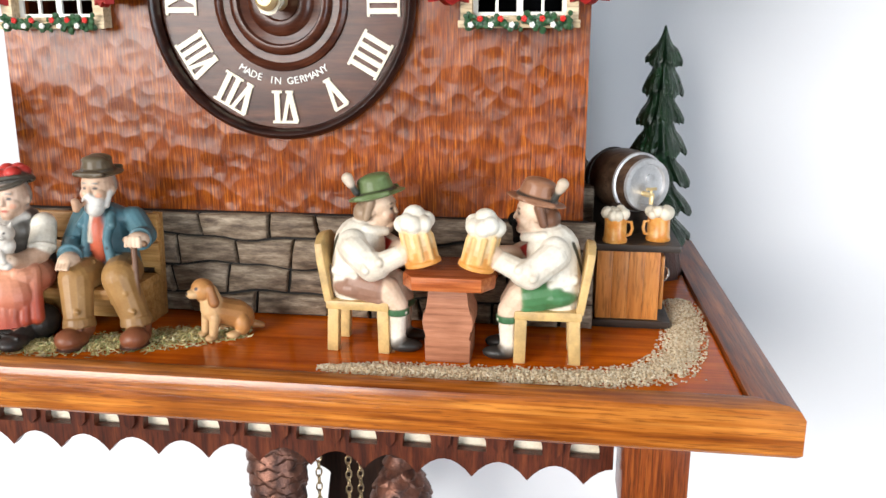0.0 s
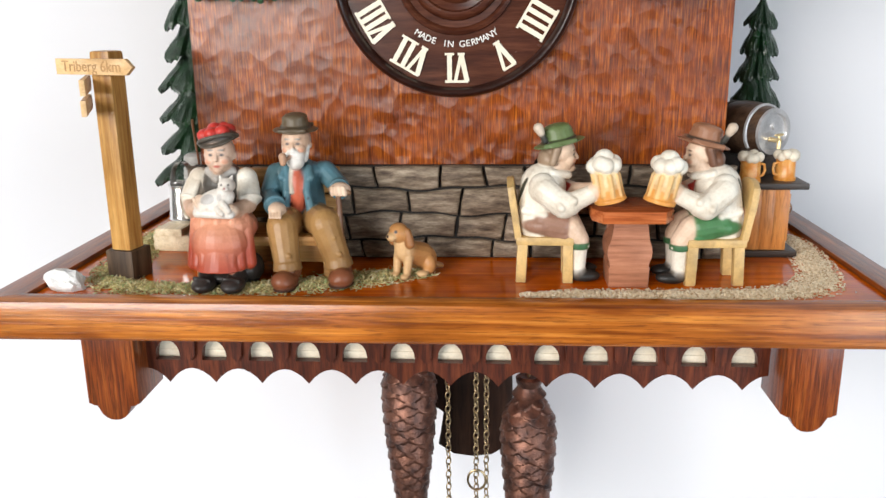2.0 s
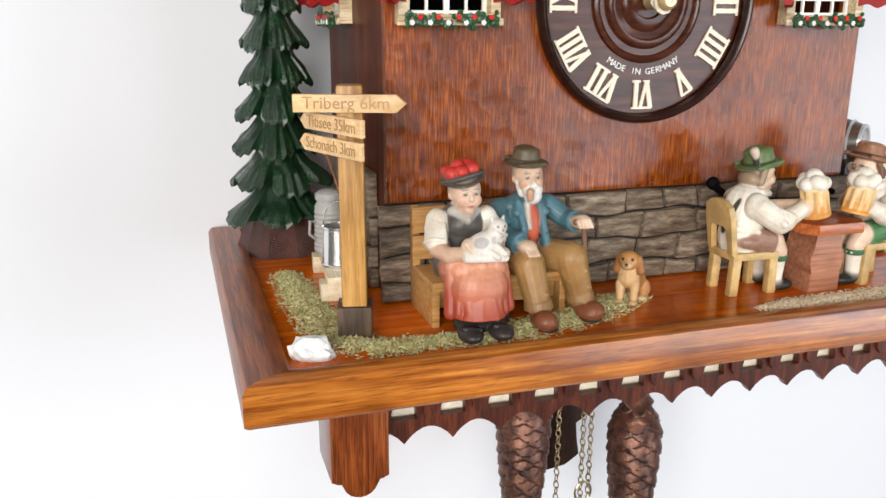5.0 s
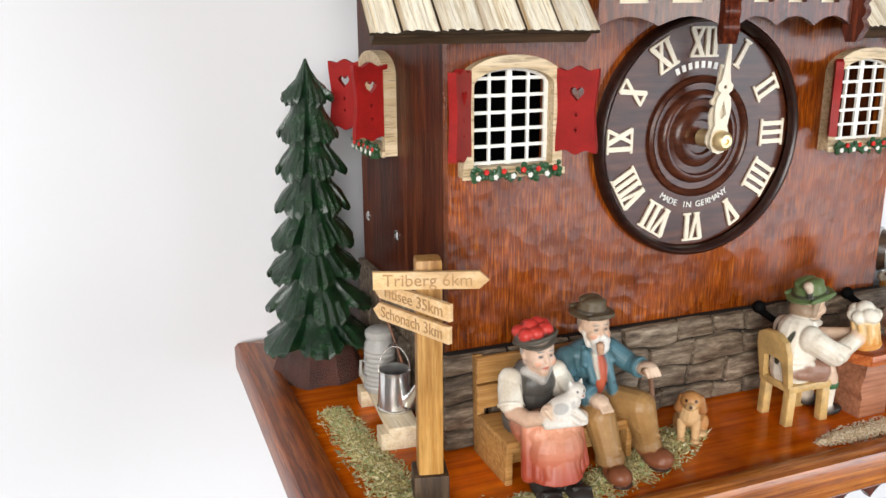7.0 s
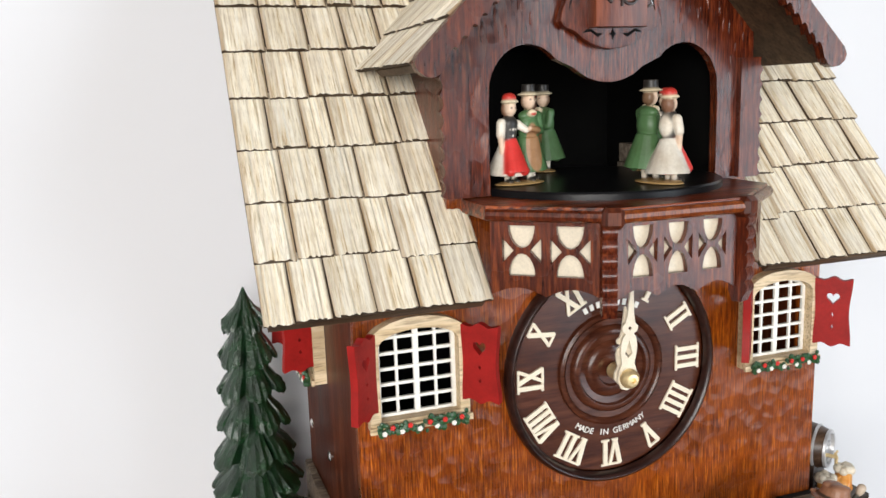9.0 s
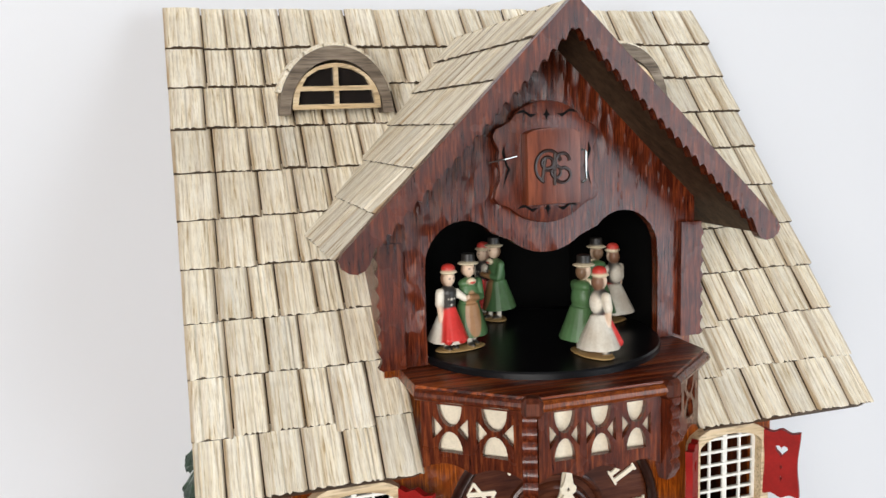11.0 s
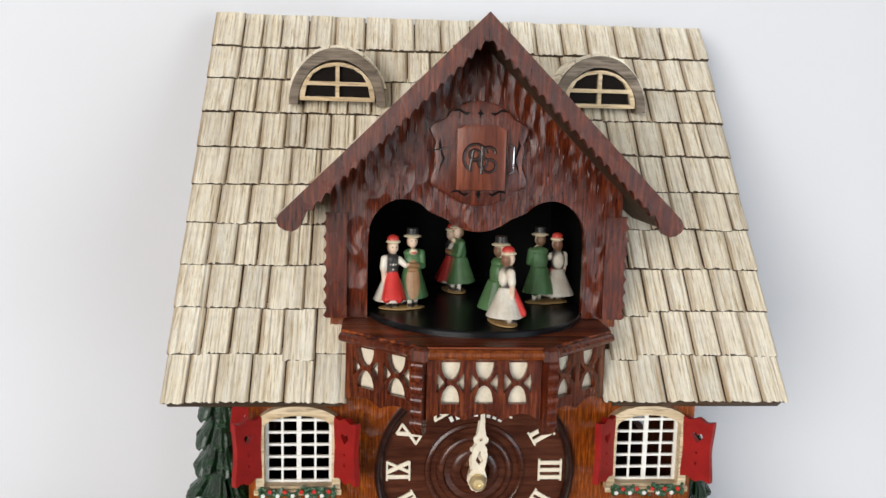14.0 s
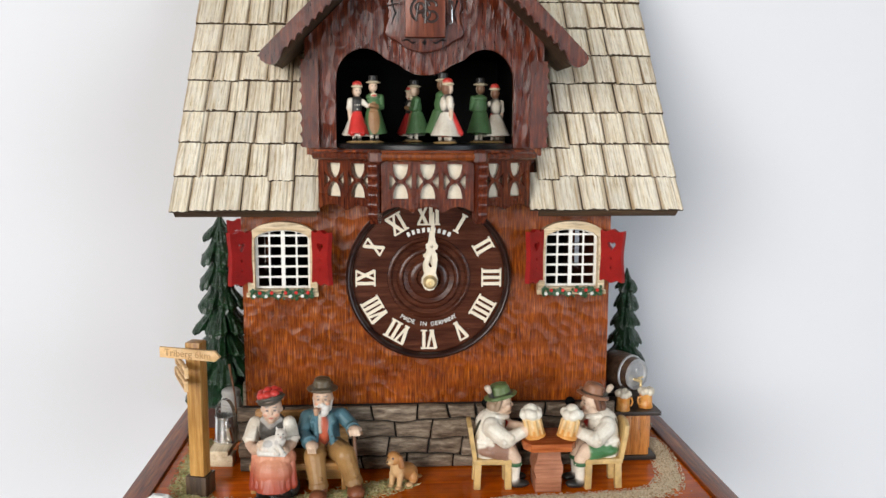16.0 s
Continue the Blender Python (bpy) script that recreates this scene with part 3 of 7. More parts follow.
for sx in (-1, 1):
    # carved corner post, scalloped down its front
    pts = [(-0.004, 0.2575)]
    for k in range(37):
        z = 0.2575 - k * 0.00115
        pts.append((0.0045 + 0.0016 * abs(math.sin(k * math.pi / 6)), z))
    pts += [(0.003, 0.2125), (-0.002, 0.2125), (-0.004, 0.218)]
    c = Vector((BX + sx * 0.0375, -0.0690, 0))
    m = Matrix.Translation(c) @ Matrix.Rotation(radians(-90 + sx * 22), 4, "Z")
    bm = bmesh.new()
    plate(bm, pts, -0.0035, 0.0035, "xz", m=m)
    part("corner_post", bm, M_DARK, balcony, smooth=60)
    # front moulding
bm = bmesh.new()
tube(bm, [(BX - 0.034, -0.0735, 0.2610), (BX + 0.034, -0.0735, 0.2610)], 0.0032, 10)
part("moulding", bm, M_BRACKET, balcony, "brown rounded moulding")
for sx in (-1, 1):
    bm = bmesh.new()
    tube(bm, [(BX + sx * 0.0395, -0.0702, 0.2610), (BX + sx * 0.0840, -0.0330, 0.2610)], 0.0030, 10)
    part("moulding", bm, M_DARKX, balcony)
    bm = bmesh.new()
    box(bm, -0.0052, 0.0052, -0.0058, 0.0040, 0.2555, 0.2658, 0.0022, Matrix.Translation((BX + sx * 0.0368, -0.0712, 0)) @ Matrix.Rotation(radians(sx * 20), 4, "Z"), seg=1)
    part("corner_block", bm, M_FRIEZE, balcony)

# dark inside of the stage
for b0 in ((-0.1, 0.095, 0.125, 0.130, 0.2, 0.42), (-0.0800, -0.0775, 0.0065, 0.125, 0.2, 0.3452), (0.0715, 0.0740, 0.0065, 0.125, 0.2, 0.3452), (-0.092, 0.086, 0.004, 0.125, 0.3455, 0.350), (-0.092, 0.086, 0.020, 0.125, 0.255, 0.2590)):
    bm = bmesh.new()
    box(bm, *b0)
    part("stage_lining", bm, M_BLACK, clock, "black lining of the stage", smooth=None)

# dial
DZ = 0.1605
bm = bmesh.new()
prof = [(0.0001, 0.0), (0.0622, 0.0), (0.0622, 0.0010), (0.0340, 0.0010), (0.0335, 0.0030), (0.0318, 0.0038), (0.0302, 0.0030), (0.0296, 0.0012), (0.0262, 0.0010), (0.0256, 0.0028), (0.0236, 0.0044), (0.0216, 0.0042), (0.0206, 0.0022), (0.0170, 0.0015), (0.0160, 0.0028), (0.0135, 0.0042), (0.0100, 0.0040), (0.0090, 0.0022), (0.0001, 0.0020)]
lathe(bm, prof, Matrix.Translation((0, 0, DZ)) @ Matrix.Rotation(radians(90), 4, "X"), 96)
dial = part("dial", bm, M_DIAL, clock, "dark brown turned wooden dial with cream numerals", smooth=50)
bm = bmesh.new()
prof = [(0.0621, 0.0), (0.0672, 0.0), (0.0675, 0.0040), (0.0668, 0.0064), (0.0652, 0.0076), (0.0636, 0.0070), (0.0628, 0.0048), (0.0621, 0.0030)]
lathe(bm, prof, Matrix.Translation((0, 0, DZ)) @ Matrix.Rotation(radians(90), 4, "X"), 96)
for f in [f for f in bm.faces if len(f.verts) > 4]:
    bm.faces.remove(f)
part("dial_rim", bm, M_DIALRIM, dial, "black-brown rounded rim of the dial", smooth=50)

# dial: numerals, lettering and pointers
def dial_at(angle, radius, y):
    """The pose of a flat piece on the dial: its own y points outward, its z to the front."""
    a = radians(angle)
    out, side = Vector((math.sin(a), 0, math.cos(a))), Vector((math.cos(a), 0, -math.sin(a)))
    m = Matrix((side, out, Vector((0, -1, 0)))).transposed().to_4x4()
    return Matrix.Translation(Vector((0, y, DZ)) + out * radius) @ m


def stroke(bm, x0, y0, x1, y1, w, depth=0.0012):
    a, b = Vector((x0, y0)), Vector((x1, y1))
    n = (b - a).orthogonal().normalized() * w / 2
    plate(bm, [tuple(a + n), tuple(b + n), tuple(b - n), tuple(a - n)], 0, depth, "xy")


def numeral(text, angle):
    h = 0.0075
    wid = {"I": 0.0046, "V": 0.0070, "X": 0.0075}
    total = sum(wid[c] for c in text)
    k = min(1.12, 0.0192 / total)
    bm = bmesh.new()
    x = -total * k / 2
    for c in text:
        w = wid[c] * k
        m = x + w / 2
        if c == "I":
            stroke(bm, m, -h, m, h, 0.0026)
            for z in (-h * 0.45, h * 0.45):
                stroke(bm, m - 0.0014, z, m + 0.0014, z, 0.0010, 0.0011)
        elif c == "V":
            stroke(bm, m - w * 0.42, h, m, -h, 0.0027)
            stroke(bm, m + w * 0.42, h, m, -h, 0.0019, 0.0011)
        else:
            stroke(bm, m - w * 0.42, h, m + w * 0.42, -h, 0.0027)
            stroke(bm, m + w * 0.42, h, m - w * 0.42, -h, 0.0019, 0.0011)
        for z in (-h, h):
            half = w * 0.5 if c != "V" or z > 0 else w * 0.25
            stroke(bm, m - half, z, m + half, z, 0.0013, 0.00105)
        x += w
    bmesh.ops.transform(bm, matrix=dial_at(angle, 0.0515, -0.0011), verts=bm.verts)
    part("numeral", bm, M_CREAM, dial, smooth=None)


for i, text in enumerate(["XII", "I", "II", "III", "IIII", "V", "VI", "VII", "VIII", "IX", "X", "XI"]):
    numeral(text, 30 * i)
for i, c in enumerate("MADE IN GERMANY"):
    if c != " ":
        a = 180 - (i - 7) * 4.75
        m = dial_at(a, 0.0388, -0.0013) @ pose(0, 0, 0, 0, 0, 180)
        part("letter", words(c, 0.0050, 0.0002, m), M_WHITE, dial, smooth=None)
bm = bmesh.new()
for i in range(9):
    v = box(bm, -0.0012, 0.0012, -0.0018, 0.0018, 0, 0.0004)
    bmesh.ops.transform(bm, matrix=dial_at((i - 4) * 6.2, 0.0395, -0.0011), verts=list(v))
part("maker_mark", bm, M_WHITE, dial, smooth=None)


def pointer(name, length, angle, y, wide):
    """A carved pointer: a ring over the arbor, a heart-pierced blade, a trefoil and a slim tip."""
    side = [(0.0036, -0.006), (0.0060, -0.002), (0.0058, 0.003), (0.0040, 0.0075), (0.0048, 0.012), (0.0052, 0.017), (0.0042, 0.0215), (0.0025, 0.0235), (0.0046, 0.0250), (0.0050, 0.0275), (0.0030, 0.0295), (0.0026, 0.0315), (0.0020, 0.034)]
    side = [(x * wide, z * (length / 0.052)) for x, z in side] + [(0.0005, length)]
    out = side + [(-x, z) for x, z in reversed(side)] + [(0.0, -0.0075)]
    k = length / 0.052
    heart = [(0.0, 0.0105 * k), (0.0024 * wide, 0.013 * k), (0.0014 * wide, 0.016 * k), (0.0, 0.020 * k), (-0.0014 * wide, 0.016 * k), (-0.0024 * wide, 0.013 * k)]
    eye = [(0.0011 * math.cos(a * math.pi / 4), 0.0265 * k + 0.0011 * math.sin(a * math.pi / 4)) for a in range(8)]
    bm = bmesh.new()
    plate(bm, out, 0, 0.0012, "xy", [heart, eye], m=dial_at(angle, 0.0, y))
    part(name, bm, M_CREAM, dial, "cream carved pointer", smooth=None)


pointer("minute_pointer", 0.0555, 3.0, -0.0180, 1.0)
pointer("hour_pointer", 0.0400, 0.5, -0.0150, 1.1)
bm = bmesh.new()
lathe(bm, [(0.0001, 0.005), (0.0050, 0.005), (0.0050, 0.0145), (0.0035, 0.0145), (0.0035, 0.0195), (0.0052, 0.0195), (0.0056, 0.0210), (0.0052, 0.0232), (0.0034, 0.0250), (0.0016, 0.0252), (0.0014, 0.0240), (0.0001, 0.0240)], Matrix.Translation((0, 0, DZ)) @ Matrix.Rotation(radians(90), 4, "X"), 28)
part("brass_nut", bm, M_BRASS, dial, "polished brass centre nut")


# windows with lattice, shutters and a flower garland
def shutter_mesh():
    w, h = 0.0215, 0.0455
    out = []
    for k in range(13):
        f = k / 12
        out.append((w * f, h / 2 - 0.0015 + 0.0009 * math.cos(f * 4 * math.pi) - 0.0012 * abs(2 * f - 1)))
    for k in range(1, 10):
        f = k / 10
        out.append((w - 0.0016 * math.sin(math.pi * f) ** 2, (h / 2 - 0.002) * (1 - 2 * f)))
    for k in range(13):
        f = 1 - k / 12
        out.append((w * f, -h / 2 + 0.0015 - 0.0009 * math.cos(f * 4 * math.pi) + 0.0012 * abs(2 * f - 1)))
    for k in range(1, 10):
        f = k / 10
        out.append((0.0010 * math.sin(math.pi * f) ** 2, -(h / 2 - 0.002) * (1 - 2 * f)))
    heart = []
    for k in range(16):
        a = 2 * math.pi * k / 16
        heart.append((w / 2 + 0.00024 * 16 * math.sin(a) ** 3, 0.0088 + 0.00026 * (13 * math.cos(a) - 5 * math.cos(2 * a) - 2 * math.cos(3 * a) - math.cos(4 * a))))
    dia = [[(w / 2 + x, z0 + z) for x, z in ((0.0012, 0), (0.0003, 0.0004), (0, 0.0019), (-0.0003, 0.0004), (-0.0012, 0), (-0.0003, -0.0004), (0, -0.0019), (0.0003, -0.0004))] for z0 in (-0.0020, -0.0095)]
    bm = bmesh.new()
    plate(bm, out, -0.0042, 0.0, "xz", [heart] + dia)
    return to_mesh("shutter", bm, M_RED, None)


SHUTTER = shutter_mesh()


def chalet_window(m, parent, swing=(47, 47)):
    """An arched window at the pose m: x along the wall, y into it, its middle at the origin."""
    arch = lambda r, zb, zs, ry: [(-r, zb), (r, zb)] + arc(0, zs, r, ry, 0, 180, 16)
    bm = bmesh.new()
    plate(bm, arch(0.0275, -0.0312, 0.0150, 0.0135), -0.0075, 0.0, "xz", [arch(0.0220, -0.0262, 0.0135, 0.0085)], m=m)
    box(bm, -0.0285, 0.0285, -0.0095, -0.0076, -0.0318, -0.0282, 0.0004, m)
    frame_ob = part("window", bm, M_PALE, parent, "arched birch window with white lattice and red shutters", smooth=None)
    bm = bmesh.new()
    z0, z1 = -0.0262, 0.0218
    for x, w in ((-0.0209, 0.0022), (-0.0108, 0.0014), (0.0, 0.0030), (0.0108, 0.0014), (0.0209, 0.0022)):
        top = 0.0135 + 0.0085 * math.sqrt(max(0, 1 - (x / 0.0222) ** 2))
        box(bm, x - w / 2, x + w / 2, -0.0010, 0.0006, z0, top, m=m)
    for k in range(6):
        z = z0 + 0.0011 + k * 0.0084
        half = 0.0215 if z < 0.0135 else 0.0215 * math.sqrt(max(0.05, 1 - ((z - 0.0135) / 0.0085) ** 2))
        box(bm, -half, half, -0.0014, 0.0004, z - 0.0008, z + 0.0008, m=m)
    tube(bm, [m @ Vector((x, -0.0004, z)) for x, z in arc(0, 0.0135, 0.0212, 0.0080, 0, 180, 16)], 0.0010, 6)
    part("lattice", bm, M_WHITE, frame_ob, "white wooden lattice", smooth=None)
    for sx, angle in ((-1, swing[0]), (1, swing[1])):
        hinge = Matrix.Translation((sx * 0.0262, -0.0045, 0.0005)) @ Matrix.Rotation(radians(-angle * sx), 4, "Z") @ (Matrix.Rotation(math.pi, 4, "Z") @ Matrix.Translation((0, 0.0042, 0)) if sx < 0 else Matrix())
        ob = part("shutter", SHUTTER, None, frame_ob, "red shutter with a heart cut-out")
        ob.matrix_basis = m @ hinge
    bm = bmesh.new()
    rng = random.Random(5)
    for k in range(95):
        x = rng.uniform(-0.0245, 0.0245)
        z = -0.0292 + rng.gauss(0, 0.0016) + 0.0008 * math.sin(x * 500)
        y = -0.0102 - rng.random() * 0.0025
        r = rng.uniform(0.0010, 0.0019)
        ball(bm, m @ Vector((x, y, z)), (r * 1.2, r * 0.8, r), Matrix.Rotation(rng.random() * 3, 4, "Y"), 6, 4)
    g = part("garland", bm, M_GARLAND, frame_ob, "green garland of painted leaves", smooth=40)
    for k in range(10):
        bm = bmesh.new()
        x = -0.0215 + k * 0.0047 + rng.uniform(-0.0008, 0.0008)
        c = Vector((x, -0.0132, -0.0290 + (0.0013 if k % 2 else -0.0014)))
        for j in range(5):
            a = j * 2 * math.pi / 5
            ball(bm, m @ (c + Vector((0.0008 * math.cos(a), 0, 0.0008 * math.sin(a)))), 0.0008, None, 6, 4)
        part("flower", bm, M_WHITE if k % 2 == 0 else M_FLOWER, frame_ob, smooth=60)
    return frame_ob


for c in WINS:
    chalet_window(Matrix.Translation((c, 0, WZ)), clock)
chalet_window(Matrix.Translation((-WX, 0.106, WZ)) @ Matrix.Rotation(radians(-90), 4, "Z"), clock, (50, 80))
for y in (0.082, 0.141):
    bm = bmesh.new()
    lathe(bm, [(0.0001, 0), (0.0034, 0), (0.0034, 0.0006), (0.0022, 0.0016), (0.0001, 0.0018)], Matrix.Translation((-WX, y, 0.099)) @ Matrix.Rotation(radians(-90), 4, "Y"), 14)
    part("screw", bm, M_STEEL, clock, "steel screw head")

# cuckoo's door with its carved surround
CX = -0.0040
half = [(0.0, 0.4060), (0.0060, 0.4052), (0.0110, 0.4030), (0.0150, 0.4000), (0.0175, 0.3955), (0.0210, 0.3935), (0.0245, 0.3915), (0.0262, 0.3880), (0.0248, 0.3835), (0.0232, 0.3800), (0.0240, 0.3760), (0.0230, 0.3700), (0.0232, 0.3640), (0.0250, 0.3590), (0.0256, 0.3545), (0.0238, 0.3515), (0.0190, 0.3495), (0.0140, 0.3450), (0.0090, 0.3420), (0.0045, 0.3405), (0.0, 0.3400)]
bm = bmesh.new()
plate(bm, [(CX + 1.19 * x, z) for x, z in half] + [(CX - 1.19 * x, z) for x, z in reversed(half[1:-1])], -0.0085, -0.0031, "xz", bevel=0.0008)
surround = part("cuckoo_surround", bm, M_DARK, clock, "carved shield round the cuckoo's door")
bm = bmesh.new()
for z in (0.3985, 0.3478):
    plate(bm, [(CX + x, z + y) for x, y in ((0, 0.0030), (0.0008, 0.0008), (0.0022, 0), (0.0008, -0.0008), (0, -0.0030), (-0.0008, -0.0008), (-0.0022, 0), (-0.0008, 0.0008))], -0.00890, -0.0083)
    for s in (-1, 1):
        plate(bm, [(CX + s * 1.45 * x, z + y * 1.3) for x, y in ((0.0040, 0.0004), (0.0062, -0.0012), (0.0092, 0.0010), (0.0125, 0.0004), (0.0108, 0.0018), (0.0092, 0.0021), (0.0066, 0.0003))], -0.00890, -0.0083)
for s in (-1, 1):
    plate(bm, [(CX + s * 1.20 * x, z) for x, z in ((0.0205, 0.3830), (0.0218, 0.3790), (0.0202, 0.3730), (0.0192, 0.3700), (0.0205, 0.3660), (0.0216, 0.3600), (0.0196, 0.3660), (0.0180, 0.3700), (0.0196, 0.3740), (0.0204, 0.3790))], -0.00890, -0.0083)
part("carved_groove", bm, M_BLACK, surround, smooth=None)
bm = bmesh.new()
plate(bm, [(CX - 0.0150, 0.3508), (CX + 0.0156, 0.3508), (CX + 0.0156, 0.3880)] + arc(CX + 0.0003, 0.3880, 0.0153, 0.0034, 10, 170, 10) + [(CX - 0.0150, 0.3880)], -0.0175, -0.0083, "xz", bevel=0.0006)
cdoor = part("cuckoo_door", bm, M_DOOR, clock, "small closed wooden door of the cuckoo")
# plain monogram: rings and strokes cut into the door
bm = bmesh.new()
for cx, cz, rx, rz, a0, a1 in ((-0.0030, 0.3710, 0.0068, 0.0085, 20, 250), (0.0045, 0.3738, 0.0036, 0.0040, 0, 270), (0.0045, 0.3662, 0.0040, 0.0040, -180, 90), (0.0010, 0.3680, 0.0024, 0.0030, 0, 360), (-0.0035, 0.3730, 0.0030, 0.0030, 0, 360)):
    tube(bm, [(CX + x * 1.1, -0.0175, z) for x, z in arc(cx, cz, rx, rz, a0, a1, 20)], 0.0010, 6)
for a, b in (((-0.0065, 0.3630), (-0.0045, 0.3760)), ((0.0005, 0.3780), (0.0002, 0.3610)), ((-0.0060, 0.3690), (0.0000, 0.3690))):
    tube(bm, [(CX + a[0] * 1.1, -0.0175, a[1]), (CX + b[0] * 1.1, -0.0175, b[1])], 0.0010, 6)
part("monogram", bm, M_GROOVE, cdoor, "dark monogram of plain rings")
bm = bmesh.new()
tube(bm, [(CX - 0.0325, -0.0060, 0.3740), (CX - 0.0260, -0.0115, 0.3756), (CX - 0.0185, -0.0112, 0.3770)], 0.0004, 6)
part("latch_wire", bm, M_STEEL, clock, "thin steel latch wire")
bm = bmesh.new()
tube(bm, [(CX + 0.0188, -0.0080, 0.3795), (CX + 0.0188, -0.0125, 0.3790), (CX + 0.0210, -0.0125, 0.3785), (CX + 0.0210, -0.0125, 0.3625), (CX + 0.0194, -0.0125, 0.3615), (CX + 0.0188, -0.0080, 0.3615)], 0.0007, 6)
part("hinge_wire", bm, M_STEEL, clock, "bent steel hinge wire")
# long gouge cuts in the gable wall
bm = bmesh.new()
rng = random.Random(3)
for k in range(260):
    x, z = rng.uniform(-0.088, 0.088), rng.uniform(0.275, 0.425)
    if z > gable_z(GX + x) - 0.020 or (abs(x) < 0.078 and z < 0.347) or (abs(x) < 0.037 and z < 0.409):
        continue
    w, h = rng.uniform(0.0004, 0.0009), rng.uniform(0.0020, 0.0050)
    ball(bm, (GX + x, -0.0030, z), (w, 0.00035, h), None, 8, 6)
part("gouge_mark", bm, M_DARK, gable, smooth=90, kind="stuff")

# dormers
for sx in (-1, 1):
    c, y, z0 = sx * 0.0985, 0.0950, 0.4035
    bm = bmesh.new()
    hoop = arc(c, z0, 0.0355, 0.0415, 0, 180, 22) + arc(c, z0, 0.0290, 0.0330, 180, 0, 22)
    plate(bm, hoop, y, y + 0.045, "xz")
    dormer = part("dormer", bm, M_GREY, clock, "arched roof dormer of grey wood with a small window", smooth=30)
    for k in range(7):
        a0, a1 = 18 + k * 20.6, 18 + k * 20.6 + 19
        bm = bmesh.new()
        plate(bm, arc(c, z0, 0.0380, 0.0440, a0, a1, 4) + arc(c, z0, 0.0356, 0.0416, a1, a0, 4), y + 0.006 + 0.001 * (k % 2), y + 0.050, "xz")
        part("shingle", bm, M_SHINGLE, dormer, smooth=None)
    bm = bmesh.new()
    outer = [(c - 0.0275, z0 + 0.003), (c + 0.0275, z0 + 0.003)] + arc(c, z0 + 0.006, 0.0275, 0.0250, 0, 180, 18)
    panes = []
    for s in (-1, 1):
        panes.append([(c + s * 0.0014, z0 + 0.0060), (c + s * 0.0240, z0 + 0.0060), (c + s * 0.0225, z0 + 0.0142), (c + s * 0.0014, z0 + 0.0142)])
        panes.append([(c + s * 0.0014, z0 + 0.0170), (c + s * 0.0212, z0 + 0.0170), (c + s * 0.0180, z0 + 0.0225), (c + s * 0.0110, z0 + 0.0268), (c + s * 0.0014, z0 + 0.0285)])
    plate(bm, outer, y + 0.001, y + 0.0045, "xz", panes)
    fr = part("dormer_window", bm, M_PALE, dormer, "pale wooden half-round window frame", smooth=None)
    bm = bmesh.new()
    plate(bm, [(c - 0.026, z0 + 0.004), (c + 0.026, z0 + 0.004)] + arc(c, z0 + 0.006, 0.026, 0.0235, 0, 180, 14), y + 0.0048, y + 0.0056, "xz")
    part("pane", bm, M_PANE, dormer, "dark glossy pane", smooth=None)

# stage: turntable
bm = bmesh.new()
TX, TY, TZ = -0.002, 0.018, 0.2695
lathe(bm, [(0.0001, 0.2600), (0.0720, 0.2600), (0.0722, 0.2685), (0.0715, 0.2695), (0.0001, 0.2695)], Matrix.Translation((TX, TY, 0)), 72)
part("turntable", bm, M_GLOSSBLACK, clock, "glossy black turntable of the dancers")
bm = bmesh.new()
box(bm, 0.0600, 0.0712, 0.060, 0.092, 0.2596, 0.2705, 0.0005)
box(bm, 0.0615, 0.0712, 0.066, 0.092, 0.2707, 0.2830, 0.0005)
part("music_box", bm, M_GREY, clock, "grey-brown wooden block inside the dark stage")

# wall shingles on the cheeks' foot, and the stone base of the house
bm = bmesh.new()
box(bm, -0.1535, 0.1535, -0.0050, -0.0004, 0.0, 0.0545)
stones = part("stone_base", bm, M_JOINT, clock, "weathered stone base with dark joints", smooth=None)


def row_line(k, x):
    base = (0.0, 0.0118, 0.0268, 0.0418, 0.0552)[k]
    return base if k == 0 else base + (0.0012 * math.sin(x * 74 + k * 2.1) + 0.0006 * math.sin(x * 191 + k * 5)) * (0.25 if k == 4 else 1)


rng = random.Random(11)
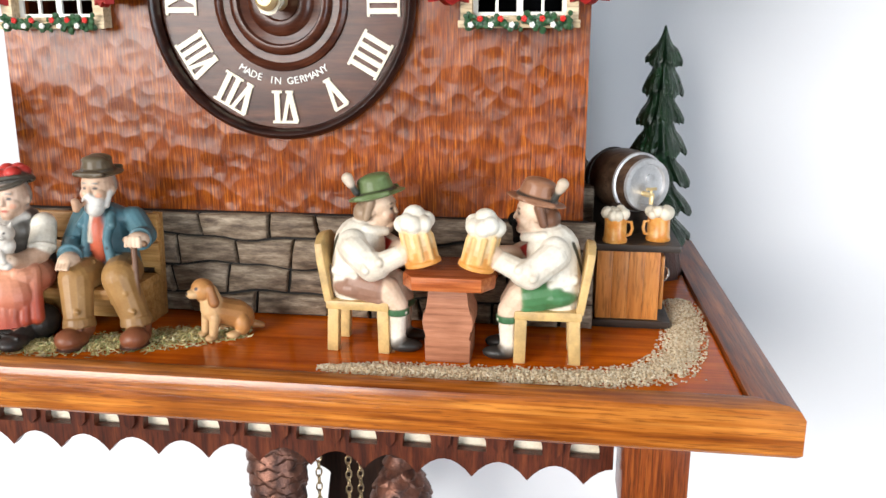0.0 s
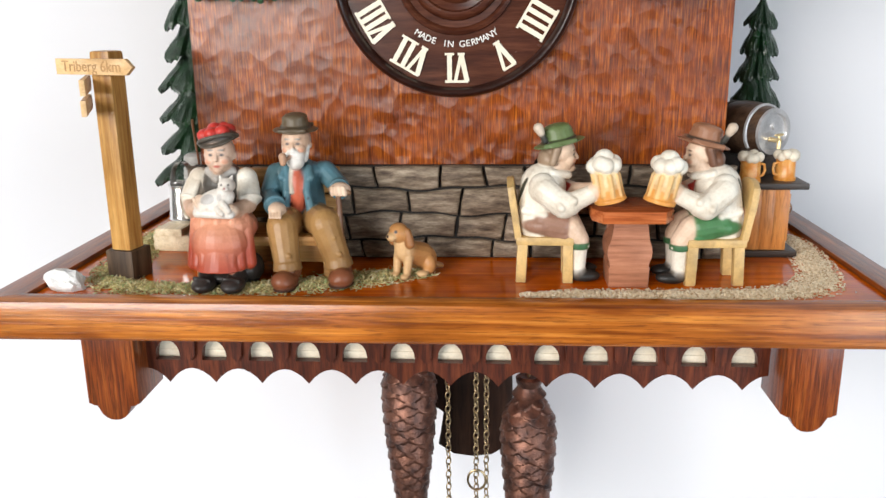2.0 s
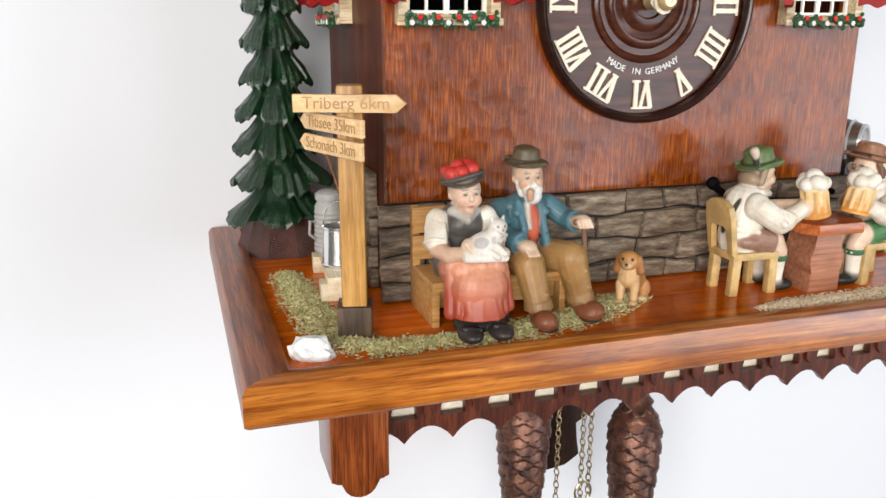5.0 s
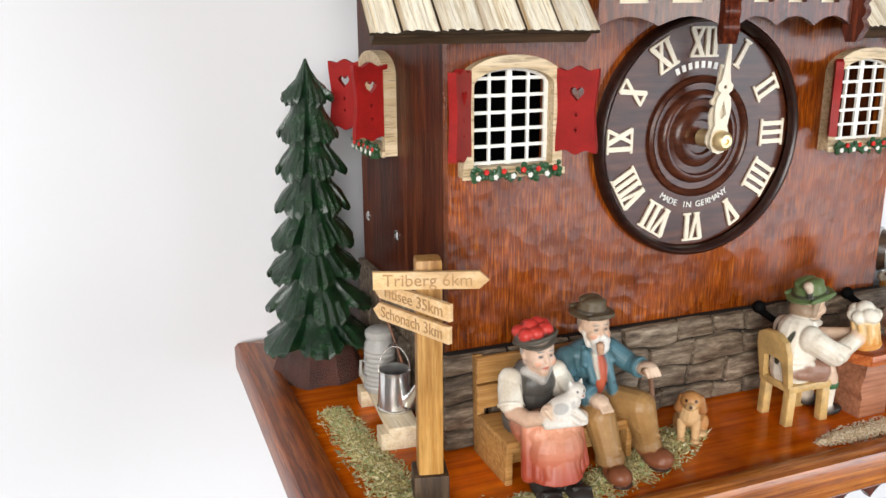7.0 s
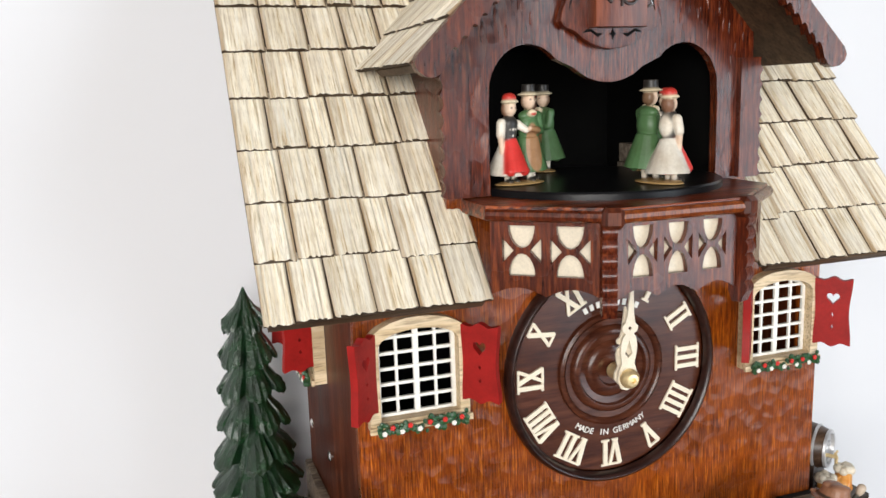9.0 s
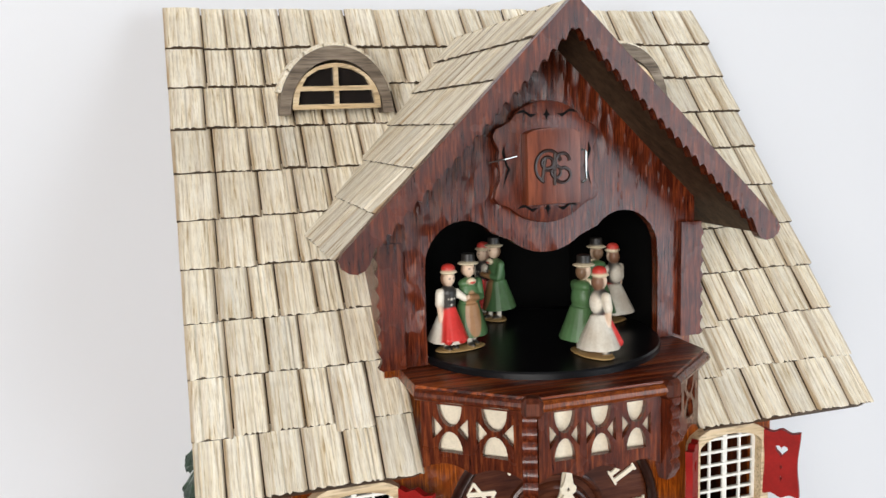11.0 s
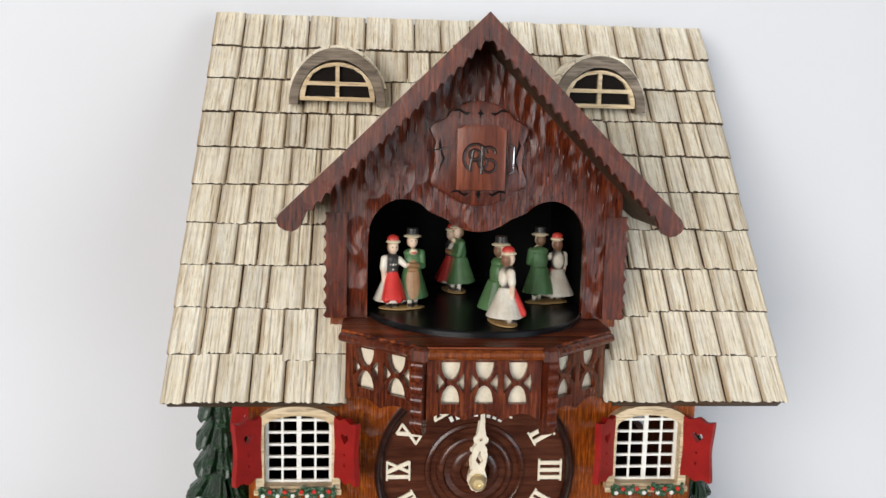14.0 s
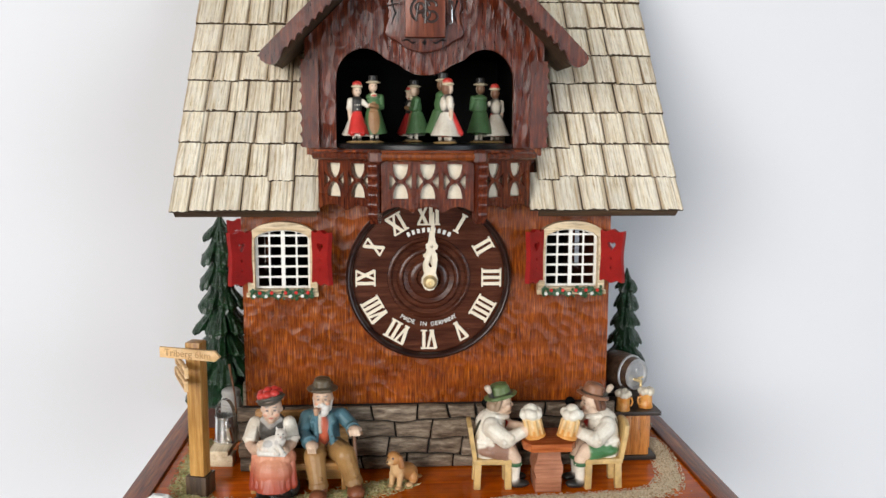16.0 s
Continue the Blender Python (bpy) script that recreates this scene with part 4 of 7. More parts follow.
for k in range(4):
    x = -0.1580 + rng.uniform(0, 0.004)
    lean1 = 0.0
    while x < 0.1560:
        w = rng.uniform(0.022, 0.040)
        x1 = min(x + w, 0.1575)
        if 0.1575 - x1 < 0.012:
            x1 = 0.1575
        lean0, lean1 = lean1, rng.uniform(-0.0013, 0.0013) if x1 < 0.1575 else 0.0
        n = 6
        gap = 0.00085
        slant = lambda i, s: s * (lean0 + (lean1 - lean0) * i / n)
        low = [(x + gap + (x1 - x - 2 * gap) * i / n + slant(i, -1), row_line(k, x + (x1 - x) * i / n) + gap) for i in range(n + 1)]
        up = [(x + gap + (x1 - x - 2 * gap) * i / n + slant(i, 1), row_line(k + 1, x + (x1 - x) * i / n) - gap) for i in range(n + 1)]
        bow = rng.uniform(-0.0008, 0.0008)
        mid0 = ((low[0][0] + up[0][0]) / 2 + bow, (low[0][1] + up[0][1]) / 2)
        mid1 = ((low[-1][0] + up[-1][0]) / 2 + bow * 0.5, (low[-1][1] + up[-1][1]) / 2)
        loop = low + [mid1] + up[::-1] + [mid0]
        cx, cz = sum(p[0] for p in loop) / len(loop), sum(p[1] for p in loop) / len(loop)
        d = 0.0075 + rng.uniform(0, 0.0022)
        bm = bmesh.new()
        rings = []
        for dep, shrink in ((-0.004, 0.0), (-d + 0.0009, 0.0), (-d, 0.0009)):
            rings.append([bm.verts.new((px + math.copysign(min(shrink, abs(px - cx)), cx - px), dep, pz + math.copysign(min(shrink, abs(pz - cz)), cz - pz))) for px, pz in loop])
        for r0, r1 in zip(rings, rings[1:]):
            for i in range(len(loop)):
                bm.faces.new((r0[i], r0[(i + 1) % len(loop)], r1[(i + 1) % len(loop)], r1[i]))
        bm.faces.new(rings[-1])
        part("stone", bm, M_STONE, stones, smooth=50)
        x = x1
for sx in (-1, 1):
    for k in range(4):
        y = 0.0205
        j = 0
        while y < 0.150:
            y1 = min(0.155, y + 0.030 + 0.006 * ((j * 7 + k * 3) % 3))
            bm = bmesh.new()
            box(bm, sx * 0.1508, sx * (0.1555 + 0.001 * ((j + k) % 2)), y + 0.0006, y1 - 0.0006, row_line(k, 0.01) + 0.0006, row_line(k + 1, 0.01) + (0.012 if k == 3 else -0.0006), 0.0008)
            part("stone", bm, M_STONE, stones, smooth=50)
            y = y1
            j += 1

# ---- carved and painted figures: soft unions of solids, each one mesh ----
def _dist(p, prim):
    kind = prim[0]
    if kind == "E":
        _, c, r, col, rot = prim
        q = p - np.array(c)
        if rot is not None:
            q = q @ np.array(rot.to_3x3())
        k = np.linalg.norm(q / np.array(r), axis=1)
        return (k - 1) * min(r)
    _, a, b, r0, r1, col = prim
    a, b = np.array(a), np.array(b)
    d = b - a
    s = ((p - a) @ d) / max(1e-12, d @ d)
    if kind == "C":
        ln = math.sqrt(d @ d)
        side = np.linalg.norm(p - a - s[:, None] * d, axis=1) - (r0 + (r1 - r0) * np.clip(s, 0, 1))
        return np.maximum(side, np.maximum(-s, s - 1) * ln)
    s = np.clip(s, 0, 1)
    return np.linalg.norm(p - a - s[:, None] * d, axis=1) - (r0 + (r1 - r0) * s)


def E(c, r, col, turn=None):
    rot = None if turn is None else Euler([radians(v) for v in turn]).to_matrix().to_4x4()
    return ("E", c, r if isinstance(r, tuple) else (r, r, r), col, rot)


def L(a, b, r0, r1, col):
    return ("L", a, b, r0, r1, col)


def C(a, b, r0, r1, col):
    return ("C", a, b, r0, r1, col)


def carved(name, prims, base, voxel, label, category, marks=(), group="", m=None, smooth=2, tint=None):
    """One figure: its solids joined and smoothed into a single mesh, painted by the nearest solid; marks only paint; tint(places, colours) blends its paints."""
    bm = bmesh.new()
    for p in prims:
        if p[0] == "E":
            ball(bm, p[1], p[2], p[4], 20, 14)
        else:
            a, b = Vector(p[1]), Vector(p[2])
            if p[0] == "L":
                n = 5
                way = (b - a).normalized()
                pts, rad = [], []
                for k in range(n):
                    t = math.pi / 2 * k / n
                    pts.append(a - way * p[3] * math.cos(t)), rad.append(max(1e-5, p[3] * math.sin(t)))
                pts.append(a), rad.append(p[3])
                pts.append(b), rad.append(p[4])
                for k in range(n):
                    t = math.pi / 2 * (k + 1) / n
                    pts.append(b + way * p[4] * math.sin(t)), rad.append(max(1e-5, p[4] * math.cos(t)))
                tube(bm, pts, rad, 14)
            else:
                tube(bm, [a, b], [p[3], p[4]], 20)
    bmesh.ops.recalc_face_normals(bm, faces=bm.faces)
    me = bpy.data.meshes.new(name)
    bm.to_mesh(me)
    bm.free()
    tmp = new("tmp", me)
    rem = tmp.modifiers.new("join", "REMESH")
    rem.mode, rem.voxel_size = "VOXEL", voxel
    sm = tmp.modifiers.new("soft", "SMOOTH")
    sm.factor, sm.iterations = 0.5, smooth
    bpy.context.view_layer.update()
    dg = bpy.context.evaluated_depsgraph_get()
    out = bpy.data.meshes.new_from_object(tmp.evaluated_get(dg))
    bpy.data.objects.remove(tmp)
    bpy.data.meshes.remove(me)
    n = len(out.vertices)
    co = np.empty(n * 3, dtype=np.float32)
    out.vertices.foreach_get("co", co)
    co = co.reshape(-1, 3).astype(float)
    ds = np.stack([_dist(co, p) for p in prims])
    cols = np.array([p[3] if p[0] == "E" else p[5] for p in prims])
    w = np.exp(-(ds - ds.min(axis=0)) / (voxel * 0.55))
    col = (w[:, :, None] * cols[:, None, :]).sum(axis=0) / w.sum(axis=0)[:, None]
    if tint:
        col = tint(co, col)
    for mk in marks:
        d = _dist(co, mk)
        f = np.clip(0.5 - d / (voxel * 1.2), 0, 1)[:, None]
        col = col * (1 - f) + np.array(mk[3] if mk[0] == "E" else mk[5]) * f
    layer = out.color_attributes.new("paint", "FLOAT_COLOR", "POINT")
    layer.data.foreach_set("color", np.concatenate([col, np.ones((n, 1))], axis=1).astype(np.float32).ravel())
    base = Vector(base)
    co -= np.array(base)
    out.vertices.foreach_set("co", co.astype(np.float32).ravel())
    out.materials.clear()
    out.materials.append(M_FIGURE)
    out.shade_smooth()
    out.name = name
    ob = new(name, out)
    ob.matrix_basis = m if m is not None else Matrix.Translation(base)
    return tagged(ob, label, category, group)


def figure_material():
    mat, nodes, links, b = shader("painted carved wood", 0.42, 0, 0.0, 0.35)
    at = nodes.new("ShaderNodeAttribute")
    at.attribute_name = "paint"
    n1, _ = noise_node(nodes, links, 85, 3)
    n2, _ = noise_node(nodes, links, 800, 3)
    r1 = ramp(nodes, links, n1.outputs[0], [(0.32, (0.72, 0.65, 0.58)), (0.60, (1.0, 1.0, 1.0))])
    c = mix(nodes, links, "MULTIPLY", 0.8, at.outputs["Color"], r1.outputs[0])
    r2 = ramp(nodes, links, n2.outputs[0], [(0.35, (0.92, 0.91, 0.90)), (0.6, (1.03, 1.03, 1.03))])
    links.new(mix(nodes, links, "MULTIPLY", 0.7, c, r2.outputs[0]), b.inputs["Base Color"])
    bump(nodes, links, b, n1.outputs[0], 0.12, 0.0008)
    return mat


M_FIGURE = figure_material()
SKIN, PALESKIN, SHIRT = (0.60, 0.41, 0.29), (0.70, 0.52, 0.385), (0.76, 0.71, 0.61)
BLACK, HAIR, CREAM = (0.022, 0.020, 0.018), (0.42, 0.40, 0.37), (0.70, 0.60, 0.42)
EYE = (0.05, 0.035, 0.03)

def head(c, f, s, skin, hair, lips=(0.46, 0.12, 0.09)):
    """A head at c that looks along f in plan, s times life in these figures; and the marks that paint its face."""
    c, f = Vector(c), Vector((*f, 0)).normalized()
    side, up = Vector((-f.y, f.x, 0)), Vector((0, 0, 1))
    at = lambda a, b, h: tuple(c + (f * a + side * b + up * h) * s)
    k = lambda *r: tuple(v * s for v in r)
    p = [E(at(0, 0, 0.0012), k(0.0078, 0.0078, 0.0086), skin), E(at(0.0014, 0, -0.0048), k(0.0062, 0.0062, 0.0052), skin), E(at(0.0050, 0, -0.0078), k(0.0030, 0.0030, 0.0026), skin),
         L(at(0.0072, 0, 0.0014), at(0.0084, 0, -0.0018), 0.0008 * s, 0.0013 * s, skin), L(at(0.0062, -0.0034, 0.0030), at(0.0062, 0.0034, 0.0030), 0.0012 * s, 0.0012 * s, skin),
         E(at(0.0048, -0.0032, -0.0028), k(0.0034, 0.0034, 0.0034), skin), E(at(0.0048, 0.0032, -0.0028), k(0.0034, 0.0034, 0.0034), skin),
         E(at(-0.0030, 0, 0.0010), k(0.0076, 0.0076, 0.0084), hair), E(at(-0.0010, -0.0072, -0.0010), k(0.0014, 0.0014, 0.0022), skin), E(at(-0.0010, 0.0072, -0.0010), k(0.0014, 0.0014, 0.0022), skin)]
    marks = [E(at(0.0078, 0, -0.0056), k(0.0020, 0.0020, 0.0007), lips)]
    for v in (-1, 1):
        marks += [E(at(0.0074, v * 0.0030, 0.0004), k(0.0013, 0.0013, 0.0007), (0.10, 0.09, 0.09)),
                  L(at(0.0080, v * 0.0016, 0.0030), at(0.0070, v * 0.0050, 0.0028), 0.0007 * s, 0.0005 * s, tuple(h * 0.6 for h in hair)), L(at(0.0080, v * 0.0015, 0.0014), at(0.0072, v * 0.0046, 0.0014), 0.0004 * s, 0.0003 * s, (0.16, 0.09, 0.07)),
                  E(at(0.0070, v * 0.0042, -0.0030), k(0.0018, 0.0018, 0.0014), tuple(a * b for a, b in zip(skin, (1.0, 0.74, 0.66))))]
    return p, marks


def hat(c, turn, brim, crown, tall, colour, band):
    """A felt hat: a thin brim rolled up at its sides, a band, and a crown with a crease along its top."""
    c = Vector(c)
    rot = Euler([radians(v) for v in turn]).to_matrix()
    at = lambda x, y, z: tuple(c + rot @ Vector((x, y, z)))
    p = [E(tuple(c), (brim, brim * 0.92, 0.0012), colour, turn), C(at(0, 0, -0.0006), at(0, 0, tall * 0.72), crown, crown * 0.84, colour), C(at(0, 0, 0.0004), at(0, 0, 0.0024), crown * 1.05, crown * 1.02, band)]
    for v in (-1, 1):
        p += [E(at(0, v * crown * 0.30, tall * 0.74), (crown * 0.80, crown * 0.50, tall * 0.26), colour, turn), L(at(-brim * 0.55, v * brim * 0.72, 0.0008), at(brim * 0.55, v * brim * 0.72, 0.0008), 0.0013, 0.0013, tuple(k * 0.8 for k in colour))]
    return p


# old woman with a cat on her lap
SKIRT, SKIRT2, RED, GREYV = (0.36, 0.060, 0.030), (0.66, 0.31, 0.19), (0.52, 0.040, 0.030), (0.080, 0.074, 0.066)
CAT = (0.68, 0.64, 0.58)
w, wm = head((-0.1236, -0.0445, 0.0682), (0.06, -1), 1.0, (0.64, 0.45, 0.34), (0.40, 0.385, 0.36))
w += [E((-0.1244, -0.0425, 0.0752), (0.0106, 0.0108, 0.0017), (0.085, 0.075, 0.060), (12, -12, 0)), E((-0.1248, -0.0415, 0.0772), (0.0098, 0.0096, 0.0044), (0.07, 0.06, 0.05), (10, -12, 0))]
for k in range(13):
    a = 2 * math.pi * k / 13
    w.append(L((-0.1244 + 0.0100 * math.cos(a), -0.0425 + 0.0102 * math.sin(a), 0.0757 + 0.0024 * math.cos(a) - 0.0021 * math.sin(a)), (-0.1244 + 0.0100 * math.cos(a + 0.4), -0.0425 + 0.0102 * math.sin(a + 0.4), 0.0757 + 0.0024 * math.cos(a + 0.4) - 0.0021 * math.sin(a + 0.4)), 0.0011, 0.0011, (0.085, 0.075, 0.060)))
for dx, dy, up in ((-0.0062, -0.0042, 0), (-0.0012, -0.0062, 0.0002), (0.0046, -0.0050, 0.0004), (-0.0066, 0.0030, 0), (0.0064, 0.0012, 0), (-0.0014, 0.0, 0.0022), (0.0034, 0.0022, 0.0014), (0, 0.0060, 0)):
    w.append(E((-0.1250 + dx * 0.92, -0.0412 + dy * 0.92, 0.0790 + up + dx * 0.18), (0.0038, 0.0038, 0.0034), RED))
w += [L((-0.1240, -0.0395, 0.0560), (-0.1238, -0.0415, 0.0630), 0.0060, 0.0056, (0.64, 0.45, 0.34)), L((-0.1240, -0.0345, 0.0300), (-0.1240, -0.0395, 0.0530), 0.0130, 0.0108, GREYV), E((-0.1240, -0.0440, 0.0520), (0.0098, 0.0070, 0.0076), GREYV),
      L((-0.1300, -0.0440, 0.0590), (-0.1240, -0.0505, 0.0560), 0.0026, 0.0022, (0.44, 0.42, 0.39)), L((-0.1180, -0.0440, 0.0590), (-0.1240, -0.0505, 0.0560), 0.0026, 0.0022, (0.44, 0.42, 0.39))]
for v in (-1, 1):
    x = -0.1240
    w += [E((x + v * 0.0128, -0.0405, 0.0538), (0.0058, 0.0064, 0.0066), SHIRT), L((x + v * 0.0140, -0.0425, 0.0515), (x + v * 0.0152, -0.0470, 0.0455), 0.0058, 0.0062, SHIRT), C((x + v * 0.0153, -0.0474, 0.0448), (x + v * 0.0156, -0.0482, 0.0436), 0.0070, 0.0066, SHIRT),
          L((x + v * 0.0116, -0.0462, 0.0530), (x + v * 0.0128, -0.0520, 0.0462), 0.0018, 0.0020, SHIRT), L((x + v * 0.0168, -0.0448, 0.0520), (x + v * 0.0186, -0.0490, 0.0458), 0.0016, 0.0020, SHIRT),
          L((x + v * 0.0152, -0.0495, 0.0420), (x + v * 0.0118, -0.0575, 0.0408), 0.0046, 0.0040, SKIN)]
w += [L((-0.1358, -0.0575, 0.0408), (-0.1298, -0.0640, 0.0430), 0.0040, 0.0034, SKIN), L((-0.1122, -0.0575, 0.0408), (-0.1120, -0.0650, 0.0420), 0.0040, 0.0034, SKIN), E((-0.1286, -0.0650, 0.0462), (0.0040, 0.0034, 0.0044), PALESKIN), E((-0.1126, -0.0670, 0.0424), (0.0042, 0.0034, 0.0034), PALESKIN)]
for k in range(4):
    w += [L((-0.1312 + 0.0018 * k, -0.0672, 0.0488 - 0.0006 * k), (-0.1290 + 0.0016 * k, -0.0690, 0.0450 - 0.0004 * k), 0.0009, 0.0008, PALESKIN), L((-0.1110 - 0.0016 * k, -0.0695, 0.0440), (-0.1140 - 0.0014 * k, -0.0705, 0.0420), 0.0009, 0.0008, PALESKIN)]
w += [E((-0.1215, -0.0640, 0.0468), (0.0112, 0.0054, 0.0060), CAT, (0, -22, 0)), E((-0.1262, -0.0650, 0.0440), (0.0058, 0.0050, 0.0050), CAT), E((-0.1142, -0.0655, 0.0553), (0.0044, 0.0042, 0.0040), CAT), L((-0.1172, -0.0640, 0.0490), (-0.1150, -0.0650, 0.0535), 0.0046, 0.0038, CAT),
      L((-0.1168, -0.0648, 0.0582), (-0.1176, -0.0646, 0.0602), 0.0014, 0.0005, CAT), L((-0.1120, -0.0648, 0.0582), (-0.1112, -0.0646, 0.0602), 0.0014, 0.0005, CAT), E((-0.1138, -0.0694, 0.0543), (0.0019, 0.0018, 0.0015), CAT),
      L((-0.1300, -0.0670, 0.0412), (-0.1120, -0.0695, 0.0410), 0.0024, 0.0022, CAT), L((-0.1165, -0.0680, 0.0470), (-0.1125, -0.0712, 0.0430), 0.0020, 0.0015, CAT), L((-0.1190, -0.0685, 0.0440), (-0.1160, -0.0715, 0.0418), 0.0019, 0.0015, CAT)]
# skirt: lap, then folds round its front that widen to the hem
w += [E((-0.1215, -0.0490, 0.0300), (0.0165, 0.0190, 0.0105), SKIRT2), E((-0.1215, -0.0570, 0.0325), (0.0158, 0.0090, 0.0084), SKIRT2), E((-0.1215, -0.0595, 0.0230), (0.0154, 0.0108, 0.0150), SKIRT2), C((-0.1215, -0.0592, 0.0108), (-0.1215, -0.0590, 0.0340), 0.0146, 0.0066, SKIRT2)]
for k in range(9):
    u = (k - 4) / 4
    bend = 0.0008 * math.sin(k * 2.3)
    w.append(L((-0.1215 + 0.0128 * u + bend, -0.0622 + 0.0060 * u * u, 0.0356 - 0.0020 * (k % 2)), (-0.1215 + 0.0146 * u - bend, -0.0690 + 0.0082 * u * u, 0.0128 + 0.0005 * (k % 3)), 0.0036 + 0.0004 * (k % 2), 0.0036 - 0.0005 * (k % 2), SKIRT2))
# black solids: filling under the hem, and foot with bench shade at the right
w += [E((-0.1210, -0.0575, 0.0052), (0.0125, 0.0095, 0.0050), BLACK), E((-0.1100, -0.0520, 0.0085), (0.0080, 0.0100, 0.0085), BLACK)]
for x, y in ((-0.1290, -0.0690), (-0.1135, -0.0695)):
    w += [L((x, -0.0610, 0.0062), (x, y + 0.004, 0.0046), 0.0056, 0.0050, BLACK), E((x, y - 0.0006, 0.0040), (0.0062, 0.0086, 0.0040), (0.030, 0.026, 0.024)), L((x - 0.0040, y - 0.0022, 0.0078), (x + 0.0040, y - 0.0036, 0.0070), 0.0011, 0.0011, BLACK)]
wm += [E((-0.1158, -0.0698, 0.0562), (0.0006, 0.002, 0.0006), EYE), E((-0.1122, -0.0698, 0.0562), (0.0006, 0.002, 0.0006), EYE), E((-0.1138, -0.0712, 0.0546), (0.0007, 0.002, 0.0006), (0.3, 0.12, 0.1)),
       E((-0.1240, -0.0690, 0.0490), (0.0040, 0.003, 0.0028), (0.44, 0.42, 0.40)), E((-0.1175, -0.0700, 0.0500), (0.0014, 0.003, 0.0022), (0.50, 0.47, 0.44))]


def skirt_paint(co, col):
    near = np.exp(-np.abs(col - np.array(SKIRT2)).sum(axis=1) / 0.22)
    low = np.clip((0.0345 - co[:, 2]) / 0.022, 0, 1) ** 0.8 + 0.35 * np.clip((np.abs(co[:, 0] + 0.1215) - 0.009) / 0.008, 0, 1)
    f = (near * np.clip(low, 0, 1))[:, None]
    return col * (1 - f) + np.array(SKIRT) * f


carved("seated_woman_figurine", w, (-0.122, -0.055, 0.0), 0.00042, "painted seated woman in a red pompom hat with a cat", "figurine", wm, m=Matrix.Translation((-0.1215, -0.0590, 0.0)), tint=skirt_paint)

# old man with pipe and cane
COAT, TROUSER, SHOE, OLIVE = (0.075, 0.165, 0.20), (0.35, 0.195, 0.070), (0.21, 0.070, 0.032), (0.105, 0.078, 0.046)
BEARD = (0.70, 0.67, 0.62)
w, wm = head((-0.0848, -0.0368, 0.0722), (-0.04, -1), 0.98, (0.60, 0.41, 0.29), (0.40, 0.37, 0.33))
w += hat((-0.0852, -0.0345, 0.0792), (5, 0, 0), 0.0124, 0.0080, 0.0088, OLIVE, (0.055, 0.042, 0.028))
